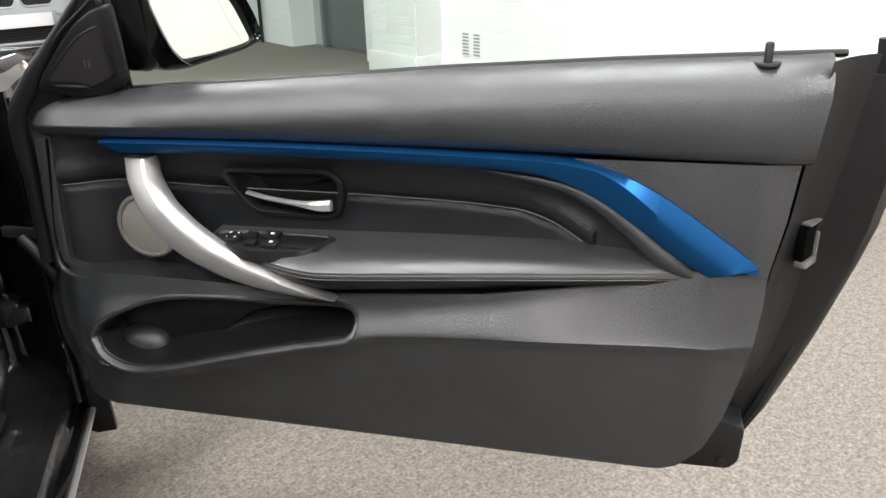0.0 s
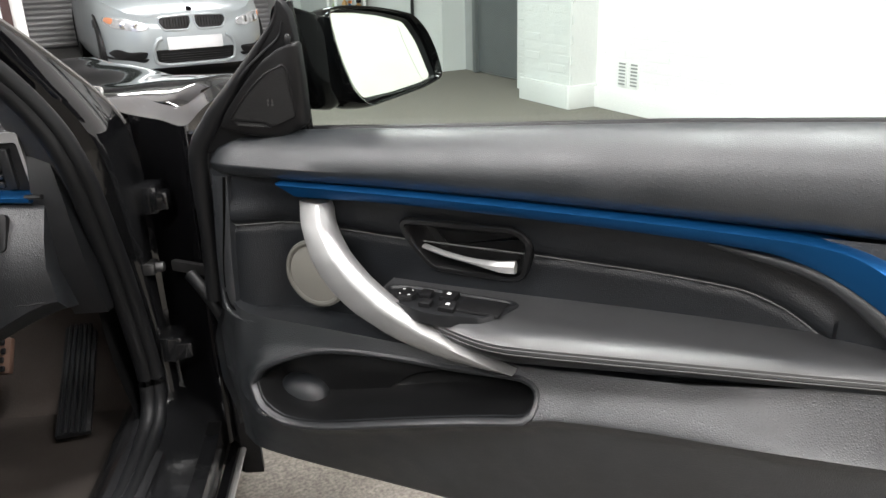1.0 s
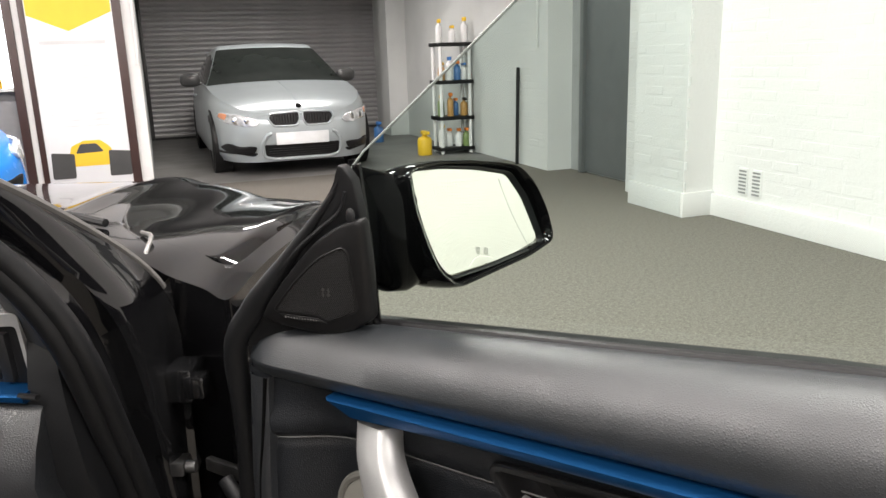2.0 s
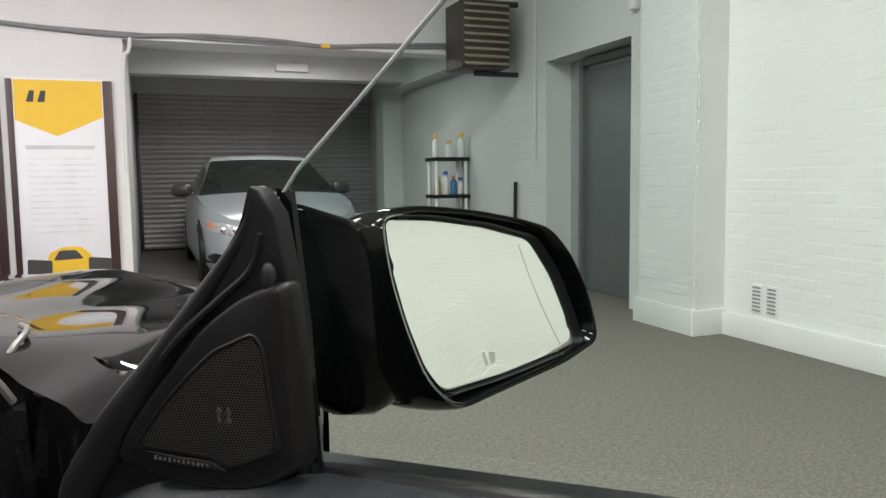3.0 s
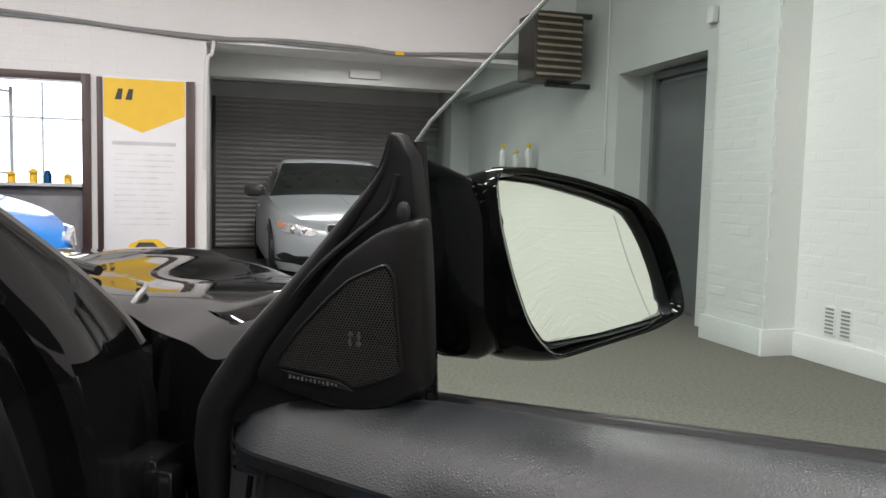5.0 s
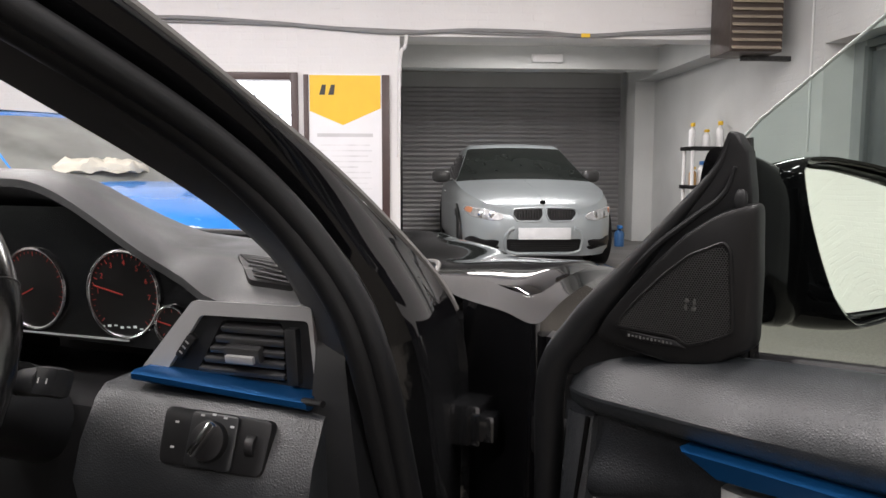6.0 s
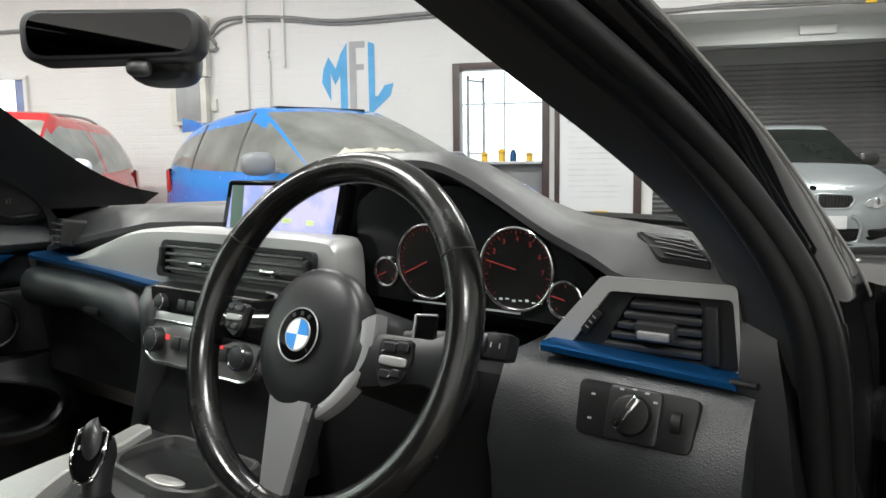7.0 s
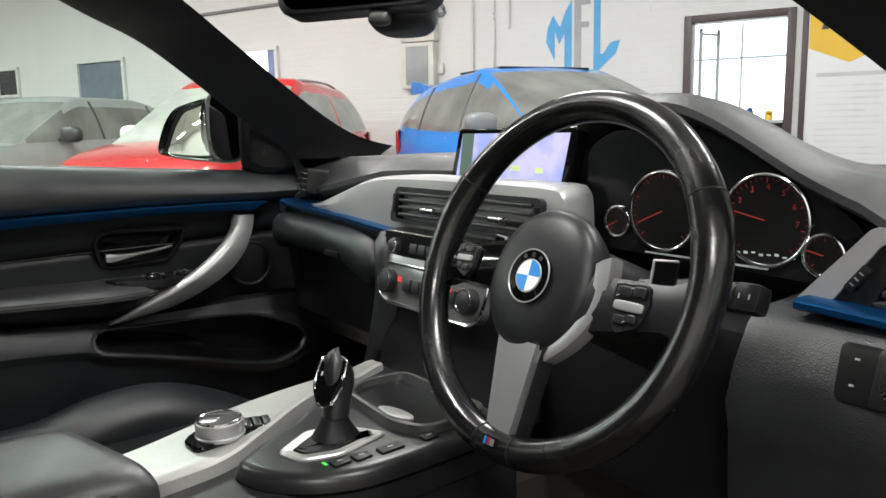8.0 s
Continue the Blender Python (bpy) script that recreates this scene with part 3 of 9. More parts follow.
def car_door(name, label, m, driver=True):
    # pressed steel shell, behind the trim
    bm = bmesh.new()
    prof = [(0.318, 1.135), (0.39, 1.172), (0.53, 1.204), (0.637, 1.220), (0.786, 1.232), (0.90, 1.245), (0.965, 1.25)]
    if driver:
        prof = [(0.318, 1.140), (0.39, 1.176), (0.464, 1.204), (0.53, 1.228), (0.594, 1.248), (0.673, 1.272), (0.734, 1.288), (0.82, 1.300), (0.90, 1.306), (0.965, 1.308)]
    rings = []
    for z, u1 in prof:
        u0 = -0.07 + 0.03 * max(0, z - 0.8) / 0.1
        bow = -0.155 - 0.045 * math.sin(math.pi * min(1, (z - 0.2) / 0.75))
        ui = lerp_line(REAR, z) + 0.01
        ring = [(u0, -0.12), (0.05, -0.12), (0.6, -0.125), (ui - 0.05, -0.12), (ui - 0.03, -0.045), (ui, -0.035), (ui + 0.012, -0.075), (u1 - 0.02, -0.10), (u1, -0.125), (u1 - 0.004, bow + 0.02), (u1 - 0.02, bow), (0.6, bow - 0.025), (u0 + 0.03, bow), (u0 - 0.02, bow + 0.02)]
        rings.append([V(u, v, 0.318 + (z - 0.318) * (lerp_line(BELT, u) - 0.357) / 0.647) for u, v in ring])
    loft(bm, rings)
    door = part(name, bm, SHELL, car, label, m)

    # padded shoulder under the glass
    bm = bmesh.new()
    rings = []
    for i in range(61):
        u = -0.002 + 1.164 * i / 60
        zt, zs = lerp_line(BELT, u), lerp_line(SEAM, u)
        e = 0.012 * (1 - sstep(0, 0.03, u + 0.002)) + 0.010 * sstep(1.12, 1.165, u)
        sect = [(-0.085, zt - 0.03), (-0.08, zt - 0.016), (-0.066, zt - 0.008), (-0.045, zt - 0.005), (-0.022, zt - 0.014), (-0.003, zt - 0.032), (0.008, zt - 0.055), (0.008, zs + 0.022), (0.004, zs + 0.008), (-0.004, zs + 0.002), (-0.03, zs)]
        rings.append([V(u + 0.10 * (z - 0.83) * sstep(1.0, 1.16, u), v - e, z) for v, z in sect])
    loft(bm, rings)
    part("upper_trim", bm, SHOULDER, door, "grained black shoulder trim below the window")

    # leather insert with the bowl of the handle pressed in
    bm = bmesh.new()
    rail = [(-0.02, 0.832), (0.125, 0.831), (0.158, 0.818), (0.340, 0.822), (0.608, 0.820), (0.772, 0.815), (0.835, 0.806), (0.889, 0.784), (0.952, 0.742), (1.008, 0.700), (1.06, 0.683)]
    stitch_up = STITCHES + [(0.93, 0.66)]

    def insert_v(u, z):
        v = -0.020 + 0.014 * sstep(0.09, 0.0, u) - 0.026 * sstep(0.83, 0.74, z) * sstep(1.05, 0.85, u) * sstep(0.02, 0.12, u)
        ds = z - lerp_line(stitch_up, u)
        if u < 0.89:
            v += 0.006 * math.exp(-((ds - 0.022) / 0.018) ** 2) - 0.006 * math.exp(-(ds / 0.007) ** 2) - 0.005 * sstep(0.006, -0.006, ds)
        return v

    def insert(s, t):
        u = -0.006 + 1.063 * s
        zl, zh = lerp_line(INS_LOW, u) - 0.012, lerp_line(rail, u) + 0.008
        z = zl + (zh - zl) * t
        return V(u, insert_v(u, z), z)
    grid(bm, insert, 210, 60)
    bmesh.ops.delete(bm, geom=[f for f in bm.faces if poly_dist((f.calc_center_median().x, f.calc_center_median().z), BOWL) > -0.003], context="FACES")
    part("door_insert", bm, INSERT, door, "padded black leather insert with a stitched seam")
    bm = bmesh.new()
    tube(bm, [V(p.x, insert_v(p.x, p.y) + 0.001, p.y) for p in spline([(u, z) for u, z in STITCHES], 10) if not 0.30 < p.x < 0.515], 0.0012, 6)
    part("seam_thread", bm, STITCH, door)
    # pressed bowl behind the release lever
    bm = bmesh.new()

    def bowl_v(p):
        return -0.045 + 0.26 * (p.y - 0.712)
    rings = [[V(p.x, bowl_v(p) + d, p.y) for p in inset(BOWL, k)] for k, d in ((-0.009, -0.016), (-0.009, 0.002), (-0.007, 0.0045), (-0.001, 0.0045), (0.0015, 0.001), (0.003, -0.010), (0.006, -0.024), (0.012, -0.034), (0.022, -0.038))]
    loft(bm, rings, True, False)
    loft(bm, [rings[-1], [p + V(0, -0.004, 0) for p in rings[-1]]])
    part("handle_bowl", bm, BOWLMAT, door, "satin black pressed bowl of the release lever")
    # moulded lip round the insert, and a near-black bead for the groove's shade
    edge = spline([(0.022, 0.828), (0.010, 0.750), (-0.002, 0.680), (-0.004, 0.622), (0.012, 0.598), (0.060, 0.592), (0.200, 0.591), (0.366, 0.591), (0.510, 0.588), (0.620, 0.596), (0.764, 0.619), (0.935, 0.648), (1.010, 0.664), (1.060, 0.674)], 6)
    bm = bmesh.new()
    tube(bm, [V(p.x - 0.004, 0.003 - 0.006 * sstep(0.59, 0.66, p.y) * (p.x < 0.1), p.y - 0.004) for p in edge], [0.0045 * (1 - 0.4 * i / len(edge)) for i in range(len(edge))], 8)
    part("card_lip", bm, SOFT, door)
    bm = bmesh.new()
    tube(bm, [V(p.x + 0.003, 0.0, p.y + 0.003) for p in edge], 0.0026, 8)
    part("insert_groove", bm, HOLLOWSHADE, door)

    # rolled bolster below the blue bend
    bm = bmesh.new()
    path = spline([V(0.74, -0.016, 0.803), V(0.840, -0.010, 0.789), V(0.893, -0.006, 0.769), V(0.944, -0.005, 0.732), V(0.988, -0.005, 0.695), V(1.028, -0.008, 0.668)], 8)
    rr = [0.002 + 0.019 * (i / (len(path) - 1)) ** 0.7 * (1 - 0.35 * sstep(0.85, 1.0, i / (len(path) - 1))) for i in range(len(path))]
    tube(bm, path, rr, 12)
    part("bolster", bm, LEATHER, door, "rolled black leather bolster")

    # blue strip
    bm = bmesh.new()
    top, low = spline(BLUE_TOP, 8), spline(BLUE_LOW, 8)
    rings = []
    for i, (a, b) in enumerate(zip(top, low)):
        k = sstep(0, 0.12, i / len(top))
        q = i / len(top)
        o = 0.004 + 0.008 * sstep(0.4, 1.05, q)
        c = a + (b - a) * (0.12 + 0.33 * sstep(0.55, 0.85, q))
        m = (c + b) / 2
        crest = 0.008 + 0.007 * k + o * 0.8
        rings.append([V(a.x, -0.02, a.y), V(a.x, 0.005 + o * 0.6, a.y), V(c.x, crest, c.y), V(m.x, crest - 0.0025, m.y), V(b.x, 0.005 + o * 0.5, b.y), V(b.x, -0.02, b.y)])
    for (ax, az), (bx, bz) in (((1.1115, 0.690), (1.066, 0.6735)), ((1.113, 0.685), (1.086, 0.6765)), ((1.111, 0.6815), (1.102, 0.6800))):
        mx, mz = ax + (bx - ax) * 0.45, az + (bz - az) * 0.45
        rings.append([V(ax, -0.02, az), V(ax, 0.008, az), V(ax, 0.011, az - 0.0005), V(mx, 0.012, mz), V(bx, 0.008, bz), V(bx, -0.02, bz)])
    loft(bm, rings)
    part("blue_trim_strip", bm, BLUE, door, "satin metallic blue trim strip")

    # armrest
    bm = bmesh.new()
    top_rings, low_rings = [], []
    for i in range(41):
        u = 0.285 + 0.745 * i / 40
        f = 1 - 0.97 * max(0.0, (u - 0.42) / 0.61) ** 1.5
        g = sstep(0.33, 0.52, u)
        zt = 0.676 + 0.010 * sstep(0.3, 0.8, u)
        w = (0.030 + 0.055 * g) * f
        zl = lerp_line(INS_LOW, u) + 0.004
        zf = zt - 0.010
        top_rings.append([V(u, -0.075, zt - 0.02), V(u, -0.075, zt + 0.004), V(u, -0.03, zt + 0.002), V(u, w - 0.03, zt), V(u, w - 0.010, zf + 0.007), V(u, w, zf - 0.002), V(u, w + 0.001, zf - 0.010), V(u, w - 0.004, zf - 0.013), V(u, w - 0.012, zf - 0.014)])
        low_rings.append([V(u, w - 0.012, zf - 0.012), V(u, w - 0.004, zf - 0.013), V(u, w - 0.003, zf - 0.016), V(u, w - 0.008, zf - 0.024), V(u, (w - 0.02) * 0.6, zl + 0.018), V(u, -0.004, zl), V(u, -0.05, zl)])
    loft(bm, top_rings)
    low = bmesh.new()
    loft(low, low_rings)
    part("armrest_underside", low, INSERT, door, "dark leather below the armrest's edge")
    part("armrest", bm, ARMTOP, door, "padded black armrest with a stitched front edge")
    bm = bmesh.new()
    for dz in (0.0, -0.0065):
        line = []
        for i in range(41):
            u = 0.40 + 0.58 * i / 40
            w = (0.030 + 0.055 * sstep(0.33, 0.52, u)) * (1 - 0.97 * max(0.0, (u - 0.42) / 0.61) ** 1.5)
            line.append(V(u, w + 0.0006, 0.676 + 0.010 * sstep(0.3, 0.8, u) - 0.016 + dz))
        tube(bm, line, 0.0006, 5)
    part("armrest_stitching", bm, STITCH, door)

    # lower card with the storage pocket
    bm = bmesh.new()

    CREASE = [(p.x, p.y) for p in spline([(-0.06, 0.475), (0.05, 0.458), (0.15, 0.452), (0.25, 0.470), (0.36, 0.503), (0.50, 0.543), (0.70, 0.566), (0.95, 0.572), (1.12, 0.570)], 6)]

    CARD_REAR = [(0.318, 0.975), (0.323, 1.005), (0.333, 1.035), (0.363, 1.070), (0.406, 1.094), (0.46, 1.110), (0.501, 1.119), (0.587, 1.127), (0.675, 1.130), (0.695, 1.133)]

    def low_v(u, z):
        zl = lerp_line(INS_LOW, u)
        crease = lerp_line(CREASE, u)
        out = 0.050 * sstep(-0.05, 0.10, u) * (1 - 0.5 * sstep(0.75, 1.12, u))
        if z > crease:
            v = 0.004 + out * (1 - ((z - crease) / max(0.02, zl - crease)) ** 0.8)
        else:
            q = (crease - z) / (crease - 0.31)
            v = 0.004 + out * (1 - 1.0 * q ** 0.9) - 0.004 * sstep(0.0, 0.08, q)
        v -= 0.03 * sstep(0.03, -0.055, u) + 0.02 * sstep(1.05, 1.13, u)
        v -= 0.02 * sstep(0.34, 0.315, z)
        d = poly_dist((u, z), POCKET)
        if d > -0.03:
            v += 0.010 * sstep(-0.03, -0.004, d) * sstep(0.575, 0.53, z)
        return v

    def lower(s, t):
        zq = 0.318 + (lerp_line(INS_LOW, max(0, 0.0 + 1.1 * s)) - 0.318) * t
        u0, u1 = lerp_line(FRONT, zq), lerp_line(CARD_REAR, zq)
        u = u0 + (u1 - u0) * s
        z0 = 0.314 + 0.014 * s
        cr, zl = lerp_line(CREASE, u), lerp_line(INS_LOW, u)
        z = z0 + (cr - z0) * t / 0.5 if t < 0.5 else cr + (zl - cr) * (t - 0.5) / 0.5
        return V(u, low_v(u, z), z)
    grid(bm, lower, 260, 100)
    gone = [fc for fc in bm.faces if poly_dist((fc.calc_center_median().x, fc.calc_center_median().z), POCKET) > -0.004]
    bmesh.ops.delete(bm, geom=gone, context="FACES")
    liner = bmesh.new()

    def pocket_ring(k, d):
        return [V(q.x, low_v(p[0], p[1]) + d, q.y) for p, q in zip(POCKET, inset(POCKET, k))]
    loft(liner, [pocket_ring(-0.007, -0.003), pocket_ring(-0.004, 0.0010), pocket_ring(0.0, 0.0010), pocket_ring(0.003, -0.002), pocket_ring(0.005, -0.014)], True, False)
    part("pocket_lip", liner, SOFT, door)
    # darker than the card: the shade inside the pocket is put into this colour
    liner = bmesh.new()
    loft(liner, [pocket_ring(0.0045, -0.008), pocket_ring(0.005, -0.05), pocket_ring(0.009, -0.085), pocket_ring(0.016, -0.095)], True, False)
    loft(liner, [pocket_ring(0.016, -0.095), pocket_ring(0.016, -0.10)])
    part("pocket_liner", liner, BOWLMAT, door, "door pocket liner, the shade inside put in as darker black")
    liner = bmesh.new()
    fold = spline([(0.075, 0.440), (0.25, 0.452), (0.275, 0.490), (0.330, 0.532), (0.420, 0.556), (0.48, 0.566)], 6)
    loft(liner, [[V(p.x, -0.030, p.y) for p in fold] + [V(0.06, -0.030, 0.575)], [V(p.x + 0.008, -0.055, p.y) for p in fold] + [V(0.06, -0.055, 0.575)]])
    part("pocket_divider", liner, BOWLMAT, door, "curved divider in the door pocket")
    grid(bm, lambda s, t: (lambda u: V(u, low_v(u, lerp_line(INS_LOW, u)) * (1 - t) - 0.066 * t, lerp_line(INS_LOW, u) + 0.003 * math.sin(math.pi * t)))(0.006 + 1.08 * s), 90, 4)
    # front border beside the insert
    grid(bm, lambda s, t: V(lerp_line(FRONT, 0.60 + 0.232 * t) + 0.034 * s - 0.003 * t, -0.004 + 0.006 * math.sin(math.pi * s) ** 0.6 - 0.010 * (s < 0.05) - 0.020 * (s > 0.97), 0.60 + 0.232 * t), 16, 14)
    grid(bm, lambda s, t: V(lerp_line(FRONT, 0.36 + 0.47 * t) - 0.004 + 0.006 * s, -0.014 - 0.13 * s, 0.36 + 0.47 * t), 4, 16)
    # rear field behind the blue tip
    def rear_field(s, t):
        z = 0.672 + 0.158 * t
        lo_u = lerp_line([(0.672, 1.02), (0.70, 1.085), (0.755, 1.02), (0.79, 0.965), (0.815, 0.91), (0.83, 0.86)], z)
        u = lo_u + (lerp_line(REAR, z) - lo_u) * s
        return V(u, 0.004 - 0.012 * sstep(1.10, 1.15, u) - 0.004 * t, z)
    grid(bm, rear_field, 24, 24)
    part("lower_trim", bm, SOFT, door, "moulded black lower door card with a storage pocket")
    if driver:
        bm = bmesh.new()
        soft_block(bm, V(0.116, -0.024, 0.448), (0.050, 0.030, 0.040), None, 2.3, 14)
        part("pocket_bump", bm, SOFT, door, "rounded grey-black bump moulded in the pocket")

    # release lever
    bm = bmesh.new()
    lev = spline([(0.342, 0.741, -0.046), (0.38, 0.737, -0.036), (0.43, 0.732, -0.032), (0.465, 0.729, -0.032), (0.488, 0.729, -0.036)], 6)
    rings = []
    for i, p in enumerate(lev):
        h = 0.0026 + 0.0072 * sstep(0.35, 0.9, i / len(lev))
        rings.append([V(p.x, p.z + 0.004, p.y + h), V(p.x, p.z + 0.009, p.y + h * 0.4), V(p.x, p.z + 0.007, p.y - h * 0.7), V(p.x, p.z - 0.004, p.y - h), V(p.x, p.z - 0.008, p.y), V(p.x, p.z - 0.003, p.y + h * 0.9)])
    loft(bm, rings)
    part("release_lever", bm, LEVERSILVER, door, "satin silver release lever")

    # grab handle
    bm = bmesh.new()
    left = spline([(0.152, 0.801), (0.167, 0.769), (0.195, 0.726), (0.231, 0.691), (0.275, 0.663), (0.338, 0.634), (0.400, 0.615), (0.460, 0.603), (0.506, 0.595)], 5)
    right = spline([(0.203, 0.803), (0.220, 0.771), (0.253, 0.741), (0.294, 0.712), (0.344, 0.682), (0.397, 0.658), (0.449, 0.634), (0.480, 0.615), (0.506, 0.599)], 5)
    rings = []
    n = len(left)
    for i, (a, b) in enumerate(zip(left, right)):
        t = i / (n - 1)
        v = lerp_line([(k / 8, q) for k, q in enumerate((-0.015, 0.008, 0.030, 0.043, 0.050, 0.050, 0.044, 0.034, 0.022))], t)
        th = 0.022 - 0.012 * sstep(0.6, 1, t)
        w = b - a
        sect = [(0.0, -0.004), (0.02, 0.004), (0.14, 0.0075), (0.45, 0.0105), (0.66, 0.0120), (0.76, 0.0118), (0.86, 0.0085), (0.96, 0.002), (1.0, -0.006), (0.9, -th), (0.5, -th * 1.2), (0.1, -th)]
        rings.append([V(a.x + w.x * q, v + d, a.y + w.y * q) for q, d in sect])
    loft(bm, rings)
    part("grab_handle", bm, HANDLEGREY, door, "curved satin silver grab handle")

    # loudspeaker
    face = pose(0.168, 0.016, 0.683, 90, 0, 0)
    bm = bmesh.new()
    ring_tube(bm, face, 0.051, 0.005, 40, 8)
    ring_tube(bm, face, 0.041, 0.002, 40, 6)
    # passenger's ring and grille: the shade on that side put in as black
    part("speaker_ring", bm, TAUPE if driver else PLAIN, door)
    bm = bmesh.new()
    disc(bm, face @ pose(0, 0, -0.012), 0.050, 0.014, 40, 0.003)
    part("speaker_grille", bm, GREYMESH if driver else DARK, door, "round taupe loudspeaker grille" if driver else "round loudspeaker grille, its shade put in as black")

    # switches on the armrest
    bm = bmesh.new()
    o = rounded([(0.300, -0.040), (0.345, -0.052), (0.515, -0.048), (0.485, 0.020), (0.400, 0.032), (0.325, 0.006)], 0.018)
    loft(bm, [[Vector((0.39 + (p.x - 0.4) * k, -0.028 - p.y * k - 0.012 * (1 - k), z)) for p in o] for z, k in ((0.668, 1.0), (0.683, 1.0), (0.6855, 0.98), (0.6855, 0.93), (0.682, 0.90))])
    part("switch_panel", bm, PLAIN, door, "black window switch panel")
    for bx, by, sx, sy in ((0.378, -0.026, 0.018, 0.016), (0.390, 0.002, 0.018, 0.016), (0.412, -0.030, 0.024, 0.022), (0.424, 0.002, 0.024, 0.022)):
        bm = bmesh.new()
        box(bm, (0, 0, 0), (sx, sy, 0.008), 0.002, pose(bx - 0.012, -0.028 - by, 0.686, 6, 0, 0))
        part("window_switch", bm, DARK, door)
        if sx > 0.02:
            bm = bmesh.new()
            box(bm, (0, 0, 0.0045), (0.0055, 0.0045, 0.0006), 0, pose(bx - 0.012, -0.028 - by, 0.686, 6, 0, 0))
            part("switch_mark", bm, WHITE, door)
    bm = bmesh.new()
    disc(bm, pose(0.340, -0.014, 0.682, 4, 0, 0), 0.015, 0.009, 24, 0.002)
    part("mirror_knob", bm, DARK, door, "round black mirror adjuster")
    bm = bmesh.new()
    for k in range(4):
        box(bm, (0, 0.010, 0.0092), (0.0045, 0.0011, 0.0006), 0, pose(0.340, -0.014, 0.682, 4, 0, 0) @ pose(0, 0, 0, 0, 0, 45 + 90 * k))
    part("knob_mark", bm, WHITE, door)
    bm = bmesh.new()
    box(bm, (0, 0, 0), (0.066, 0.044, 0.006), 0.003, pose(0.455, -0.012, 0.6835, 0, 0, 0))
    part("switch_tray", bm, DARK, door)

    if not driver:
        return mirror_and_glass(door, 0.055, 0.02)
    # lock pin
    bm = bmesh.new()
    disc(bm, pose(1.095, 0.030, 0.952), 0.016, 0.004, 24, 0.001)
    disc(bm, pose(1.095, 0.030, 0.953), 0.0055, 0.028, 16, 0.003)
    part("lock_pin", bm, PLAIN, door, "black lock pin in its collar")

    # rear shut face: trim cover, latch, seal
    bm = bmesh.new()
    grid(bm, lambda s, t: V(lerp_line(REAR, 0.40 + 0.56 * t) + 0.004 + 0.045 * s * (1 + 0.6 * t), -0.012 - 0.07 * s - 0.012 * math.sin(3.1 * s), 0.40 + 0.56 * t), 8, 30)
    part("shut_face", bm, DARK, door, "black shut face panel")
    bm = bmesh.new()
    m = pose(1.185, 0.065, 0.70, 0, 0, 58)
    box(bm, (0, 0, 0.034), (0.035, 0.016, 0.003), 0.001, m)
    box(bm, (0, 0, -0.026), (0.038, 0.018, 0.010), 0.003, m)
    box(bm, (0.017, 0, -0.004), (0.005, 0.016, 0.040), 0.002, m)
    box(bm, (0.008, 0.004, 0.0), (0.012, 0.012, 0.026), 0.003, m)
    # solid block, coloured like the shade in the latch's opening
    hollow = bmesh.new()
    box(hollow, (0, 0.004, 0.004), (0.036, 0.014, 0.056), 0.002, m)
    part("latch_opening", hollow, HOLLOWSHADE, door, "black block for the shade in the latch opening")
    part("door_latch", bm, mat("zinc_latch", (0.22, 0.22, 0.215), 0.42, metal=0.6, var=0.25, vs=60), door, "worn steel door latch")
    bm = bmesh.new()
    tube(bm, spline([V(1.25, -0.112, 0.975), V(1.255, -0.112, 0.90), V(1.255, -0.112, 0.786), V(1.228, -0.108, 0.637), V(1.195, -0.106, 0.53), V(1.150, -0.100, 0.39), V(1.10, -0.10, 0.330), V(1.0, -0.10, 0.322), V(0.6, -0.10, 0.320), V(0.05, -0.10, 0.318)], 6), 0.011, 8)
    part("door_seal", bm, RUBBER, door)

    mirror_and_glass(door)
    bm = bmesh.new()
    plate(bm, rounded([(0.93, 0.345), (1.09, 0.420), (1.135, 0.40), (1.132, 0.338), (1.118, 0.322), (0.94, 0.318)], 0.008), 0.10, 0.035, 0.006)
    disc(bm, pose(1.105, 0.036, 0.336, 90, 0, 0), 0.008, 0.004, 12, 0.001)
    part("corner_cap", bm, DARK, door, "black plastic corner cap with a fixing")
    # check strap and hinges
    bm = bmesh.new()
    box(bm, V(-0.09, -0.06, 0.635), (0.16, 0.012, 0.020), 0.003)
    part("check_strap", bm, STEEL, door, "steel door check strap")
    for z in (0.47, 0.76):
        bm = bmesh.new()
        box(bm, V(-0.085, -0.085, z), (0.07, 0.024, 0.045), 0.006)
        disc(bm, pose(-0.118, 0.098, z - 0.032), 0.011, 0.064, 16, 0.002)
        part("door_hinge", bm, DARK, door, "painted black door hinge")
    bm = bmesh.new()
    tube(bm, spline([V(-0.12, -0.045, 0.63), V(-0.085, -0.040, 0.60), V(-0.06, -0.045, 0.555), V(-0.055, -0.05, 0.52)], 6), 0.011, 10)
    part("cable_gaiter", bm, RUBBER, door)
    return door


car_door("driver_door", "open black driver's door with a leather-trimmed card", DOOR)
car_door("passenger_door", "closed black passenger door with a leather-trimmed card", Matrix(((0, -1, 0, -0.785), (-1, 0, 0, 0.355), (0, 0, 1, 0.025), (0, 0, 0, 1))), False)


# ---- the coupe: body ----
def car_part(name, bm, material, label="", parent=None, m=None, smooth=True):
    return part(name, bm, material, parent or car, label, m, smooth)


